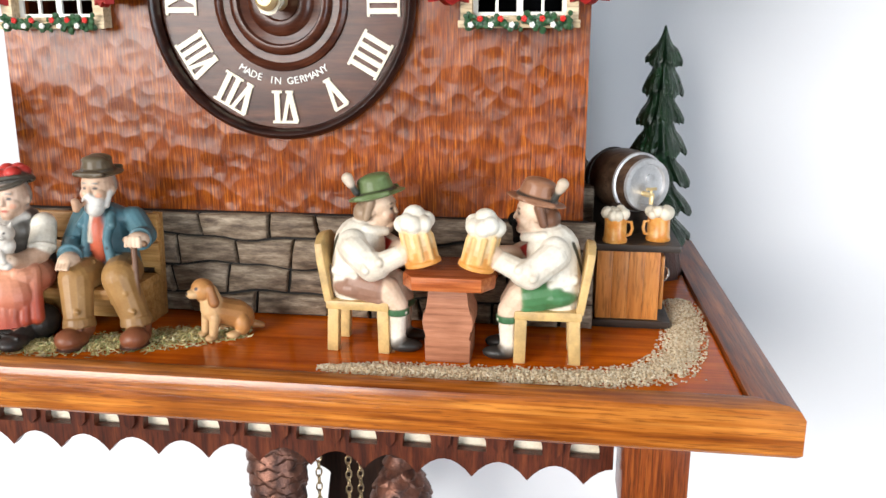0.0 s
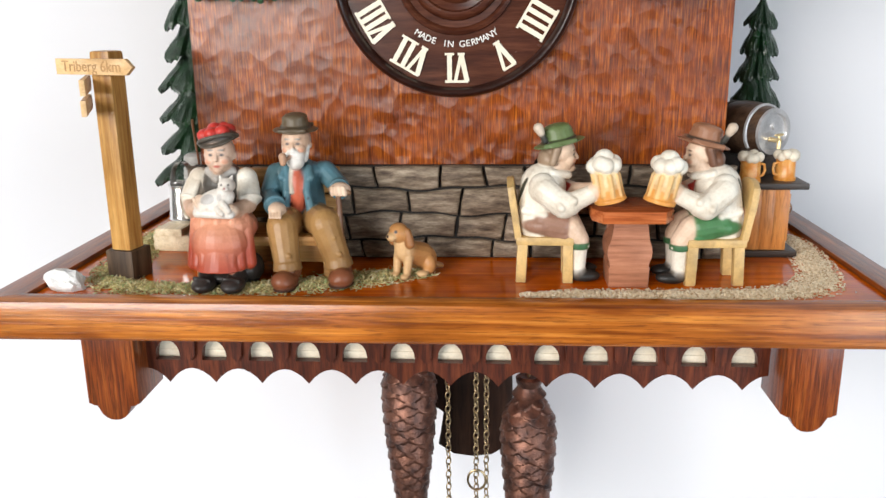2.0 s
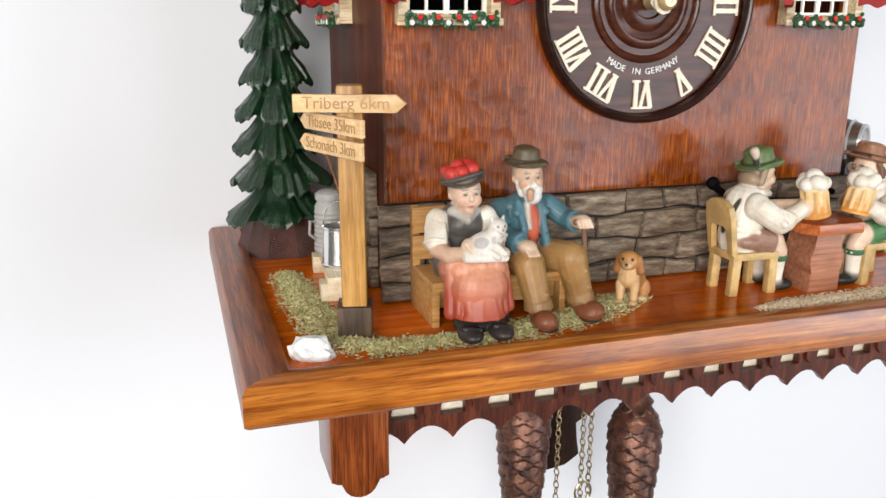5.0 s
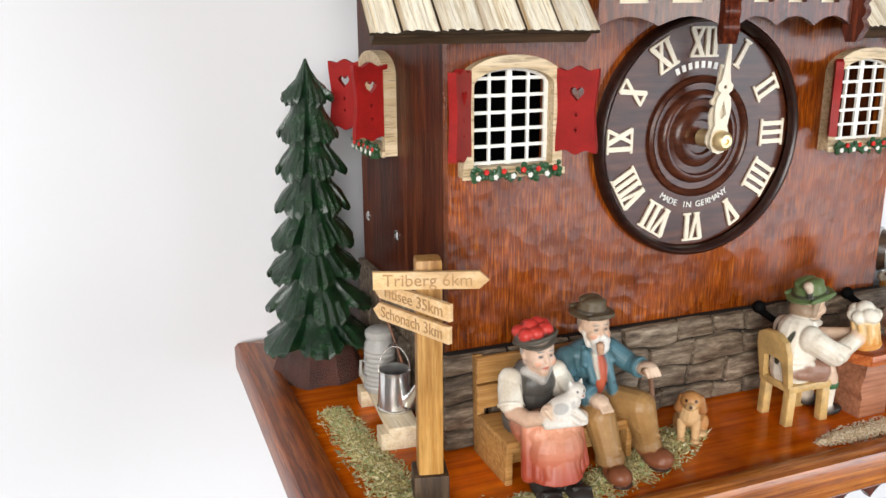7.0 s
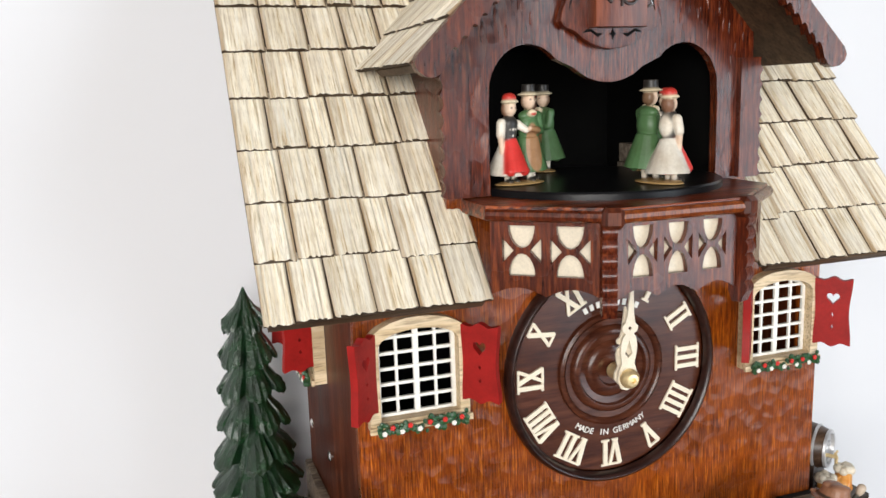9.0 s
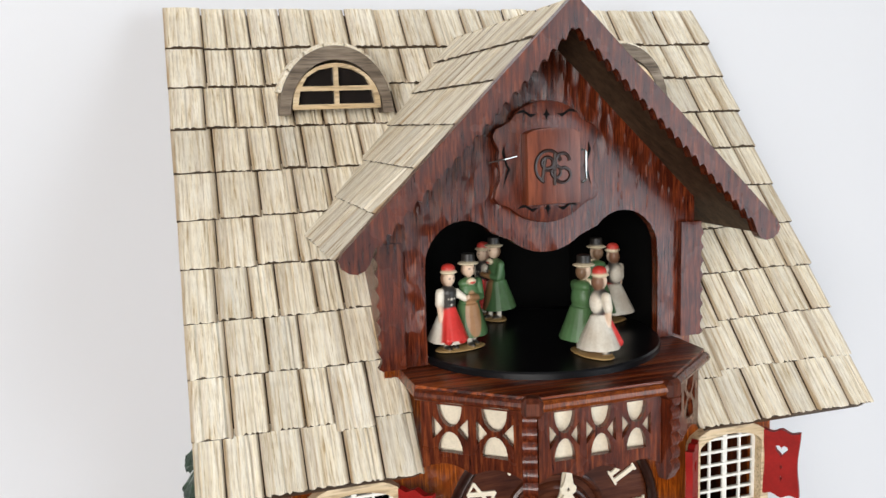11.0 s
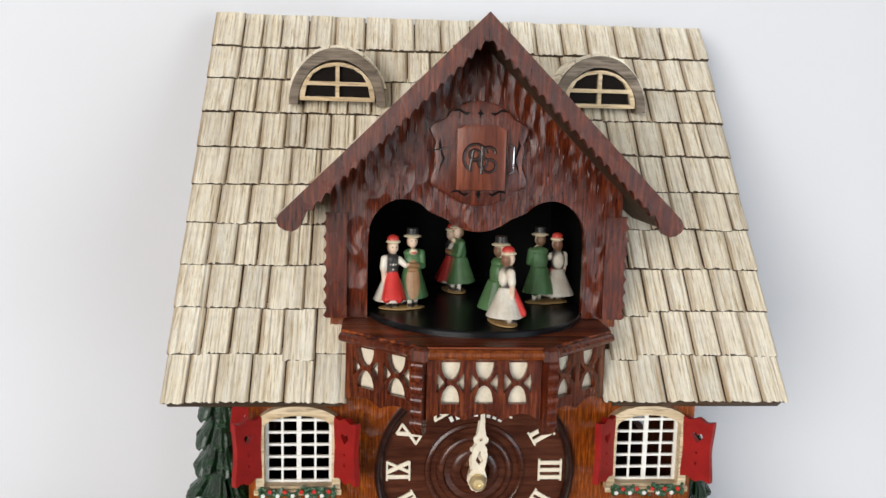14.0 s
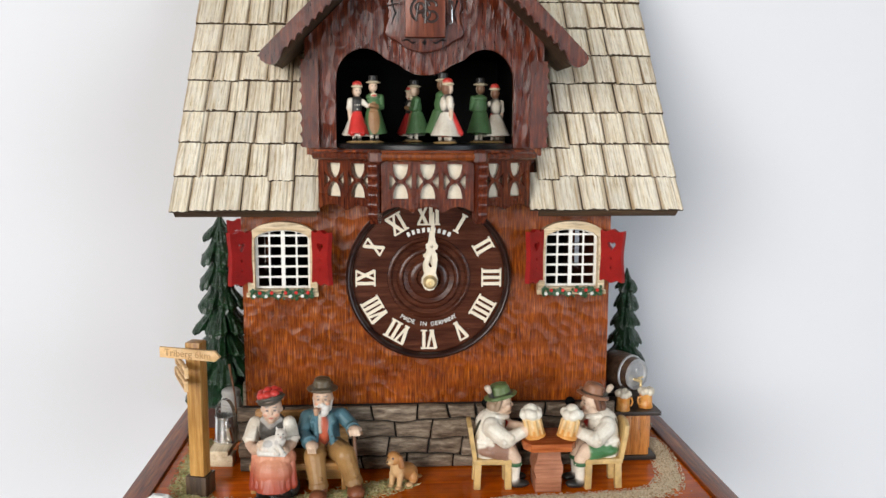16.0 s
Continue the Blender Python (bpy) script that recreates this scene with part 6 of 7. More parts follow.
M_POST = wood("honey-brown post wood", (0.29, 0.125, 0.026), (0.45, 0.225, 0.055), (0.57, 0.33, 0.105), "z", 0.42, 0.08, 420, streak=0.5, short=0.05)
M_POSTBASE = wood("dark brown block wood", (0.03, 0.017, 0.009), (0.062, 0.036, 0.019), (0.11, 0.068, 0.038), "z", 0.5)
M_BOARD = wood("pale signboard wood", (0.60, 0.37, 0.16), (0.72, 0.47, 0.23), (0.80, 0.58, 0.34), "x", 0.5, 0, 260, 0.15, streak=0.35, short=0.05)
M_BURN = paint("burnt brown lettering", (0.44, 0.25, 0.10), 0.6, 0.3)
M_BALSA = wood("pale bare wood", (0.62, 0.48, 0.30), (0.76, 0.63, 0.43), (0.84, 0.73, 0.55), "y", 0.6, 0, 260, 0.15, streak=0.35, short=0.04)
M_CAN = paint("grey enamel", (0.36, 0.345, 0.32), 0.45, 0.12, 90, 0.1)
M_TIN = paint("shiny tin", (0.84, 0.83, 0.81), 0.20, 0.12, 120, 0.06, 0.9)
M_FIR = paint("dark green glossy fir paint", (0.009, 0.040, 0.013), 0.14, 0.6, 130, 0.55, 0.0, 0.36, second=(0.003, 0.013, 0.005), distance=0.0022)
M_TRUNK = paint("red-brown bark paint", (0.085, 0.028, 0.018), 0.35, 0.5, 140, 0.8, distance=0.002)
M_CAB = wood("orange-brown cabinet boards", (0.40, 0.13, 0.024), (0.60, 0.22, 0.048), (0.70, 0.30, 0.08), "z", 0.4, 0.1, 200)
M_CABDARK = wood("black-brown board", (0.022, 0.014, 0.010), (0.042, 0.028, 0.02), (0.065, 0.045, 0.033), "x", 0.4, 0.05)
M_BARREL = wood("dark brown barrel staves", (0.035, 0.018, 0.010), (0.075, 0.042, 0.025), (0.13, 0.08, 0.05), "x", 0.35, 0.1, 180)
M_SILVER = paint("silver paint", (0.60, 0.595, 0.60), 0.34, 0.25, 120, 0.05, 0.5)
M_BEER = paint("amber beer paint", (0.62, 0.22, 0.03), 0.3, 0.35, 220, 0.2, second=(0.75, 0.40, 0.12))
M_FOAM = paint("cream foam paint", (0.76, 0.68, 0.54), 0.5, 0.12, 300, 0.5)
M_ROCK = paint("white rock", (0.84, 0.83, 0.80), 0.7, 0.2, 120, 0.7, distance=0.001)
M_COPPER = paint("aged copper", (0.19, 0.085, 0.056), 0.40, 0.6, 110, 0.35, 0.7, second=(0.036, 0.020, 0.018), distance=0.001)
M_CHAIN = paint("antique brass wire", (0.45, 0.34, 0.19), 0.3, 0.3, 200, 0.05, 1.0)
M_PENDULUM = wood("dark pendulum wood", (0.015, 0.007, 0.005), (0.03, 0.014, 0.009), (0.05, 0.024, 0.015), "z", 0.35)
M_STICK = wood("reddish brown rod wood", (0.10, 0.035, 0.015), (0.18, 0.07, 0.03), (0.26, 0.11, 0.05), "z", 0.4)

# bench
bench = thing("garden_bench", (-0.105, -0.035, 0), "honey-coloured wooden bench under the old couple", "bench")
for x0, x1 in ((-0.1405, -0.1365), (-0.0705, -0.0670)):
    bm = bmesh.new()
    plate(bm, [(-0.0500, 0.0), (-0.0105, 0.0), (-0.0080, 0.0545), (-0.0125, 0.0555), (-0.0150, 0.0225), (-0.0500, 0.0190)], x0, x1, "yz", bevel=0.0005)
    part("side", bm, M_BENCH, bench)
bm = bmesh.new()
box(bm, -0.1408, -0.0668, -0.0520, -0.0180, 0.0190, 0.0242, 0.0009)
part("seat", bm, M_BENCH, bench)
for z, tall in ((0.0262, 0.0135), (0.0408, 0.0142)):
    bm = bmesh.new()
    box(bm, -0.1410, -0.0665, -0.0165, -0.0125, z, z + tall, 0.0012)
    part("back_slat", bm, M_BENCH, bench)
bm = bmesh.new()
box(bm, -0.1362, -0.0710, -0.0440, -0.0415, 0.0080, 0.0185, 0.0005)
part("front_board", bm, M_BENCH, bench)


# carved chairs
def chair(m):
    root = thing("carved_chair", m, "small ochre carved wooden chair with a solid back", "chair", "chairs at the table", local=True)
    bm = bmesh.new()
    box(bm, -0.0150, 0.0150, -0.0125, 0.0125, 0.0205, 0.0250, 0.0012)
    part("seat", bm, M_CHAIR, root)
    bm = bmesh.new()
    pts = [(-0.0120, 0.0), (-0.0080, 0.0), (-0.0074, 0.0145), (-0.0050, 0.0165), (0.0050, 0.0165), (0.0074, 0.0145), (0.0080, 0.0), (0.0120, 0.0), (0.0125, 0.020), (0.0110, 0.0275), (0.0060, 0.0305), (0.0, 0.0312), (-0.0060, 0.0305), (-0.0110, 0.0275), (-0.0125, 0.020)]
    plate(bm, pts, -0.0018, 0.0018, "yz", bevel=0.0006, m=Matrix.Translation((-0.0138, 0, 0.0240)) @ Matrix.Rotation(radians(-9), 4, "Y"))
    part("backrest", bm, M_CHAIR, root)
    for x, y in ((-0.0115, -0.0095), (-0.0115, 0.0095), (0.0120, -0.0095), (0.0120, 0.0095)):
        bm = bmesh.new()
        box(bm, x - 0.0027, x + 0.0027, y - 0.0025, y + 0.0025, 0.0, 0.0210, 0.0008)
        for v in bm.verts:
            if v.co.z < 0.004:
                v.co.x += -0.0008 if x < 0 else 0.0004
        part("leg", bm, M_CHAIR, root)
    return root


seat1 = chair(Matrix.Translation((0.0482, -0.0425, 0)) @ Matrix.Rotation(radians(-2), 4, "Z"))
copy_thing(seat1, Matrix.Translation((0.1350, -0.0460, 0)) @ Matrix.Rotation(radians(182), 4, "Z"))

# table
table = thing("small_table", (0.0910, -0.050, 0), "red-brown wooden table on a carved block foot", "table")
bm = bmesh.new()
plate(bm, [(0.0760, -0.0690), (0.1065, -0.0690), (0.1117, -0.0610), (0.1117, -0.0380), (0.1065, -0.0310), (0.0760, -0.0310), (0.0708, -0.0380), (0.0708, -0.0610)], 0.0355, 0.0418, "xy", bevel=0.0008)
part("tabletop", bm, M_TABLE, table)
bm = bmesh.new()
half = [(0.0118, 0.0), (0.0122, 0.0110), (0.0105, 0.0118), (0.0128, 0.0150), (0.0134, 0.0190), (0.0126, 0.0232), (0.0104, 0.0262), (0.0100, 0.0285), (0.0106, 0.0352)]
plate(bm, [(0.0908 + 0.86 * x, z) for x, z in half] + [(0.0908 - 0.86 * x, z) for x, z in reversed(half)], -0.0612, -0.0390, "xz", bevel=0.0006)
part("foot", bm, M_FOOT, table, "carved block foot")

# signpost
post = thing("signpost", (-0.179, -0.046, 0), "wooden signpost with three carved direction boards", "signpost")
bm = bmesh.new()
box(bm, -0.0060, 0.0060, -0.0060, 0.0060, 0.012, 0.1215, 0.0016, Matrix.Translation((-0.1790, -0.0465, 0)) @ Matrix.Rotation(radians(-14), 4, "Z"), seg=2)
part("post", bm, M_POST, post)
bm = bmesh.new()
box(bm, -0.0083, 0.0083, -0.0083, 0.0083, 0.0, 0.0165, 0.0008, Matrix.Translation((-0.1790, -0.0465, 0)) @ Matrix.Rotation(radians(-14), 4, "Z"))
part("post_foot", bm, M_POSTBASE, post, "dark brown square foot")


def signboard(tail, tip, zc, text, h, flip=False):
    """A pointed board from tail to tip in plan; its written face looks to the front."""
    a, b = Vector((*tail, 0)), Vector((*tip, 0))
    ln = (b - a).length
    u = (b - a).normalized()
    if flip:
        u = -u
    front = Vector((u.y, -u.x, 0))
    m = Matrix.Translation((a + b) / 2 + Vector((0, 0, zc))) @ Matrix((u, -front, Vector((0, 0, 1)))).transposed().to_4x4()
    s = -1 if flip else 1
    l2 = ln / 2
    bm = bmesh.new()
    plate(bm, [(-s * l2, -h / 2), (s * (l2 - 0.0045), -h / 2), (s * l2, 0.0), (s * (l2 - 0.0045), h / 2), (-s * l2, h / 2)], -0.0013, 0.0013, "xz", m=m, bevel=0.0003)
    board = part("signboard", bm, M_BOARD, post)
    bm = words(text, h * 0.98, 0.00012, m @ Matrix.Translation((-s * 0.0015, -0.0014, 0)) @ Matrix.Rotation(radians(90), 4, "X"))
    xs = [(m.inverted() @ v.co).x for v in bm.verts]
    k = min(1.0, (ln - 0.010) / (max(xs) - min(xs)))
    bmesh.ops.transform(bm, matrix=m @ Matrix.Scale(k, 4, (1, 0, 0)) @ m.inverted(), verts=bm.verts)
    part("lettering", bm, M_BURN, board, "burnt lettering: " + text, smooth=None)


signboard((-0.2050, -0.0475), (-0.1570, -0.0650), 0.1138, "Triberg 6km", 0.0080)
signboard((-0.1795, -0.0755), (-0.1985, -0.0290), 0.1045, "Titisee 35km", 0.0078, True)
signboard((-0.1800, -0.0755), (-0.1990, -0.0290), 0.0945, "Schonach 3km", 0.0078, True)

# low plank bench with milk can and watering can
plank = thing("plank_bench", (-0.1715, 0.045, 0), "low bench of pale bare planks on the deck", "bench")
tilt = Matrix.Translation((-0.1715, 0.045, 0)) @ Matrix.Rotation(radians(-5), 4, "Z")
bm = bmesh.new()
box(bm, -0.0085, 0.0085, -0.044, 0.040, 0.0105, 0.0150, 0.0005, tilt)
part("top_plank", bm, M_BALSA, plank)
for y in (-0.034, 0.022):
    bm = bmesh.new()
    box(bm, -0.0120, 0.0110, y - 0.006, y + 0.006, 0.0, 0.0103, 0.0005, tilt)
    part("support", bm, M_BALSA, plank)
can = thing("milk_can", (-0.1725, 0.0530, 0.015), "grey ridged milk can with a lid", "milk can", local=True)
bm = bmesh.new()
prof = [(0.0001, 0.0), (0.0088, 0.0), (0.0094, 0.0010)]
for k in range(9):
    z = 0.003 + k * 0.0028
    prof += [(0.0100 - 0.0001 * k, z), (0.0094 - 0.0001 * k, z + 0.0014)]
prof += [(0.0088, 0.0285), (0.0072, 0.0315), (0.0068, 0.0325), (0.0001, 0.0325)]
lathe(bm, prof, None, 32)
part("body", bm, M_CAN, can)
bm = bmesh.new()
lathe(bm, [(0.0001, 0.0326), (0.0080, 0.0326), (0.0084, 0.0340), (0.0080, 0.0365), (0.0060, 0.0380), (0.0001, 0.0384)], None, 32)
part("lid", bm, M_CAN, can)
bm = bmesh.new()
tube(bm, [(-0.0090, -0.0030, 0.020), (-0.0125, -0.0040, 0.021), (-0.0130, -0.0040, 0.013), (-0.0095, -0.0030, 0.010)], 0.0009, 8)
part("handle", bm, M_CAN, can)
ladle = thing("copper_ladle", (-0.1665, 0.0360, 0.042), "thin red-brown ladle handle leaning on the milk can", "ladle", local=True)
bm = bmesh.new()
tube(bm, [(0.0015, -0.0030, -0.006), (-0.0005, 0.0054, 0.0067), (-0.0061, 0.0150, 0.0305), (-0.0066, 0.0165, 0.0325), (-0.0072, 0.0185, 0.0315)], 0.0008, 8)
part("handle", bm, M_STICK, ladle)
wc = thing("watering_can", pose(-0.1725, 0.0255, 0.015, 0, 0, -22), "shiny tin watering can with a hoop handle", "watering can", local=True)
bm = bmesh.new()
lathe(bm, [(0.0001, 0.0), (0.0100, 0.0), (0.0102, 0.0016), (0.0098, 0.0020), (0.0086, 0.0215), (0.0090, 0.0220), (0.0090, 0.0232), (0.0082, 0.0232), (0.0080, 0.0210), (0.0092, 0.0030), (0.0001, 0.0028)], None, 32)
part("body", bm, M_TIN, wc)
bm = bmesh.new()
tube(bm, [(0.0075, -0.0050, 0.0060), (0.0105, -0.0110, 0.0120), (0.0135, -0.0165, 0.0205)], [0.0040, 0.0030, 0.0019], 14)
part("spout", bm, M_TIN, wc)
bm = bmesh.new()
pts = [(0.0088 * math.cos(radians(a)), 0.0, 0.0225 + 0.0150 * math.sin(radians(a))) for a in range(0, 181, 12)]
for p0, p1 in zip(pts, pts[1:]):
    v = [bm.verts.new((p[0], y, p[2])) for p in (p0, p1) for y in (-0.0021, 0.0021)]
    bm.faces.new((v[0], v[1], v[3], v[2]))
bmesh.ops.remove_doubles(bm, verts=bm.verts, dist=1e-6)
bmesh.ops.solidify(bm, geom=bm.faces[:], thickness=0.0004)
part("hoop_handle", bm, M_TIN, wc)


# carved fir trees
def fir(m, height, radius, tiers, seed, label, stump=0.085):
    root = thing("fir_tree", m, label, "tree", "carved firs beside the house", local=True)
    rng = random.Random(seed)
    bm = bmesh.new()
    z_low = height * stump
    span = (height - z_low) / tiers
    for t in range(tiers):
        z0 = z_low + t * span
        f = 1 - t / tiers
        r0 = radius * (0.34 + 0.66 * f) * rng.uniform(0.96, 1.04)
        top = z0 + span * (1.28 if t < tiers - 1 else 1.0)
        rt = r0 * 0.34 if t < tiers - 1 else 0.0006
        lobes = 5 if t > tiers - 3 else 6
        ph = rng.random() * 6
        teeth = 5
        steps = lobes * teeth * 2
        own = [(rng.uniform(0.94, 1.06), rng.uniform(-0.06, 0.10)) for _ in range(lobes)]
        rings = []
        for k, (rk, zk) in enumerate(((0.30, 0.16), (0.94, 0.03), (1.10, 0.0), (1.09, 0.09), (0.74, 0.25), (0.42, 0.44), (0.16, 0.72), (0.0, 1.0))):
            ring = []
            for i in range(steps):
                a = 2 * math.pi * i / steps + ph
                q = i % (teeth * 2)
                v = abs(q - teeth) / teeth
                wide, low = own[i // (teeth * 2)]
                edge = max(0.0, 1 - zk * 0.9)
                valley = 1 if q == 0 else 0
                swell = (wide if not valley else 0.94) - edge * 0.17 * v ** 2.2 - 0.14 * edge * valley
                r = rt + (r0 - rt) * rk if rk else rt
                if rk > 0.35:
                    r *= swell
                elif 0 < rk and k > 2:
                    r *= 1 - 0.06 * v ** 2 - 0.05 * valley
                hem = 1 if 0 < k < 4 else 0
                droop = span * hem * (0.20 * (1 - v ** 1.6) + (low if not valley else 0))
                jag = span * hem * (0.075 if i % 2 else -0.045) * (1 if k < 3 else 0.4)
                r *= 1 + (0.020 if i % 2 else -0.022) * edge * (1 if k > 1 else 0)
                ring.append(bm.verts.new((r * math.cos(a), r * math.sin(a), z0 + (top - z0) * zk - droop + jag)))
            rings.append(ring)
        for a, b in zip(rings, rings[1:]):
            for i in range(steps):
                bm.faces.new((a[i], a[(i + 1) % steps], b[(i + 1) % steps], b[i]))
        bm.faces.new(rings[0])
        bm.faces.new(rings[-1])
    for v in bm.verts:
        k = 1 + 0.03 * noise.noise(v.co * 170) + 0.015 * noise.noise(v.co * 420)
        v.co.x *= k
        v.co.y *= k
        v.co.z += 0.0011 * noise.noise(v.co * 260)
    part("crown", bm, M_FIR, root, smooth=22)
    bm = bmesh.new()
    lathe(bm, [(0.0001, 0.0), (radius * 0.82, 0.0), (radius * 0.76, height * stump * 0.25), (radius * 0.66, height * stump * 0.7), (radius * 0.5, height * stump * 1.3), (0.0001, height * stump * 1.3)], None, 28, wobble=lambda a, h: 1 + 0.06 * math.sin(5 * a) + 0.05 * math.sin(9 * a + 1))
    part("trunk", bm, M_TRUNK, root, "red-brown carved trunk", smooth=25)
    return root


fir(pose(-0.1920, 0.1270, 0), 0.2030, 0.0350, 8, 1, "dark green carved fir tree on a red-brown stump", 0.125)
fir(pose(0.1970, 0.1050, 0), 0.1500, 0.0225, 7, 4, "slim dark green carved fir tree behind the barrel", 0.17)

# cabinet, barrel and mugs
cab = thing("beer_counter", (0.175, 0.02, 0), "small wooden counter of orange-brown boards with dark top", "cabinet")
bm = bmesh.new()
box(bm, 0.1570, 0.1960, -0.0020, 0.0400, 0.0, 0.0040, 0.0004)
part("plinth", bm, M_CABDARK, cab)
for k in range(4):
    bm = bmesh.new()
    box(bm, 0.1585 + k * 0.0078, 0.1585 + (k + 1) * 0.0078 - 0.0001, 0.0000, 0.0355, 0.0042, 0.0402, 0.0002)
    part("board", bm, M_CAB, cab)
bm = bmesh.new()
box(bm, 0.1905, 0.1925, 0.0060, 0.0300, 0.0080, 0.0360, 0.0004)
cd = part("door", bm, M_CAB, cab)
bm = bmesh.new()
tube(bm, [(0.1930 + 0.0022 * math.sin(radians(a)), 0.0110, 0.0260 + 0.0035 * math.cos(radians(a))) for a in range(0, 181, 20)], 0.0006, 6)
part("handle", bm, M_STEEL, cd, "bent wire handle")
bm = bmesh.new()
box(bm, 0.1555, 0.1985, -0.0045, 0.0410, 0.0404, 0.0440, 0.0005)
part("top", bm, M_CABDARK, cab)

BA = Vector((0.52, -0.854, 0.0)).normalized()
BC = Vector((0.1725, 0.0330, 0.0705))
bmx = Matrix.Translation(BC) @ Matrix((BA.cross(Vector((0, 0, 1))), Vector((0, 0, 1)), BA)).transposed().to_4x4()
barrel = thing("beer_barrel", (BC.x, BC.y, 0.044), "dark wooden barrel with silver end and brass tap", "barrel")
bm = bmesh.new()
prof = [(0.0001, -0.0185), (0.0125, -0.0185)] + [(0.0125 + 0.0038 * math.cos(math.pi / 2 * k / 6) ** 0.8 if abs(k) < 6 else 0.0128, 0.0185 * k / 6) for k in range(-6, 7)] + [(0.0110, 0.0190), (0.0108, 0.0170), (0.0001, 0.0170)]
lathe(bm, prof, bmx, 40, wobble=lambda a, h: 1 + 0.006 * abs(math.sin(9 * a)))
part("cask", bm, M_BARREL, barrel, smooth=40)
for h, r in ((0.0120, 0.0152), (-0.0110, 0.0154)):
    bm = bmesh.new()
    lathe(bm, [(r, h - 0.0009), (r + 0.0006, h - 0.0007), (r + 0.0005, h + 0.0007), (r - 0.0001, h + 0.0009)], bmx, 40)
    part("hoop", bm, M_SILVER if h > 0 else M_CABDARK, barrel)
bm = bmesh.new()
lathe(bm, [(0.0001, 0.0172), (0.0108, 0.0172), (0.0112, 0.0192), (0.0130, 0.0194), (0.0133, 0.0182), (0.0136, 0.0184), (0.0132, 0.0200), (0.0108, 0.0200), (0.0104, 0.0180), (0.0001, 0.0178)], bmx, 40)
part("end", bm, M_SILVER, barrel, "silver painted barrel end")
bm = bmesh.new()
bung = bmx @ Matrix.Translation((-0.002, 0.003, 0.0178))
lathe(bm, [(0.0001, 0), (0.0022, 0), (0.0022, 0.0012), (0.0001, 0.0014)], bung, 16)
part("bung", bm, M_SILVER, barrel)
bm = bmesh.new()
a = bmx @ Vector((0.001, -0.0045, 0.0178))
tube(bm, [a, a + BA * 0.0075], 0.0014, 10)
tube(bm, [a + BA * 0.0068, a + BA * 0.0068 + Vector((0, 0, -0.0045))], 0.0012, 10)
tube(bm, [a + BA * 0.0065 + Vector((0, 0, 0.0010)), a + BA * 0.0065 + Vector((0, 0, 0.0030))], 0.0007, 8)
tube(bm, [a + BA * 0.0065 + Vector((-0.0025, -0.0015, 0.0032)), a + BA * 0.0065 + Vector((0.0025, 0.0015, 0.0032))], 0.0008, 8)
part("tap", bm, M_BRASS, barrel, "small brass tap")
bm = bmesh.new()
for h in (-0.011, 0.011):
    c = BC + BA * h
    side = BA.cross(Vector((0, 0, 1)))
    mm = Matrix.Translation((c.x, c.y, 0)) @ Matrix((side, BA, Vector((0, 0, 1)))).transposed().to_4x4()
    plate(bm, [(-0.0135, 0.0441), (0.0135, 0.0441), (0.0135, 0.0600)] + arc(0, 0.0705, 0.0150, 0.0150, -38, -142, 10) + [(-0.0135, 0.0600)], -0.0025, 0.0025, "xz", m=mm)
part("cradle", bm, M_CABDARK, barrel, "black wooden cradle", smooth=None)


def mug(m):
    root = thing("beer_mug", m, "amber beer mug with cream foam on the counter", "mug", "mugs on the counter", local=True)
    bm = bmesh.new()
    lathe(bm, [(0.0001, 0.0), (0.0060, 0.0), (0.0062, 0.0012), (0.0054, 0.0022), (0.0052, 0.0110), (0.0056, 0.0122), (0.0001, 0.0124)], None, 36, wobble=lambda a, h: 1 + (0.05 * abs(math.sin(4 * a)) if 0.002 < h < 0.0115 else 0))
    part("glass", bm, M_BEER, root)
    bm = bmesh.new()
    rng = random.Random(8)
    for k in range(10):
        a = 2.4 * k
        r = 0.0042 if k else 0
        ball(bm, (r * math.cos(a), r * math.sin(a), 0.0142 + rng.uniform(-0.0006, 0.0010)), rng.uniform(0.0027, 0.0034), None, 12, 8)
    part("foam", bm, M_FOAM, root, "cream foam", smooth=180)
    bm = bmesh.new()
    tube(bm, [(0.0052, 0, 0.0100), (0.0078, 0, 0.0098), (0.0084, 0, 0.0065), (0.0074, 0, 0.0036), (0.0052, 0, 0.0032)], 0.0008, 8)
    part("handle", bm, M_BEER, root)
    return root


mug1 = mug(pose(0.1668, 0.0020, 0.0440, 0, 0, 5))
copy_thing(mug1, pose(0.1885, 0.0085, 0.0440, 0, 0, -160))

# white rock
bm = bmesh.new()
bmesh.ops.create_icosphere(bm, subdivisions=3, radius=1.0)
for v in bm.verts:
    n = noise.noise(v.co * 1.3) * 0.35 + noise.noise(v.co * 3.1) * 0.16
    v.co = Vector((v.co.x * 0.0104, v.co.y * 0.0070, max(-0.0002, v.co.z * 0.0074 + 0.0034))) * (1 + n)
    v.co.z = max(0.0, v.co.z)
rock = part("rock", bm, M_ROCK, None, smooth=25)
rock.location = (-0.2035, -0.0700, 0.0)
tagged(rock, "small rough white rock on the deck", "rock")


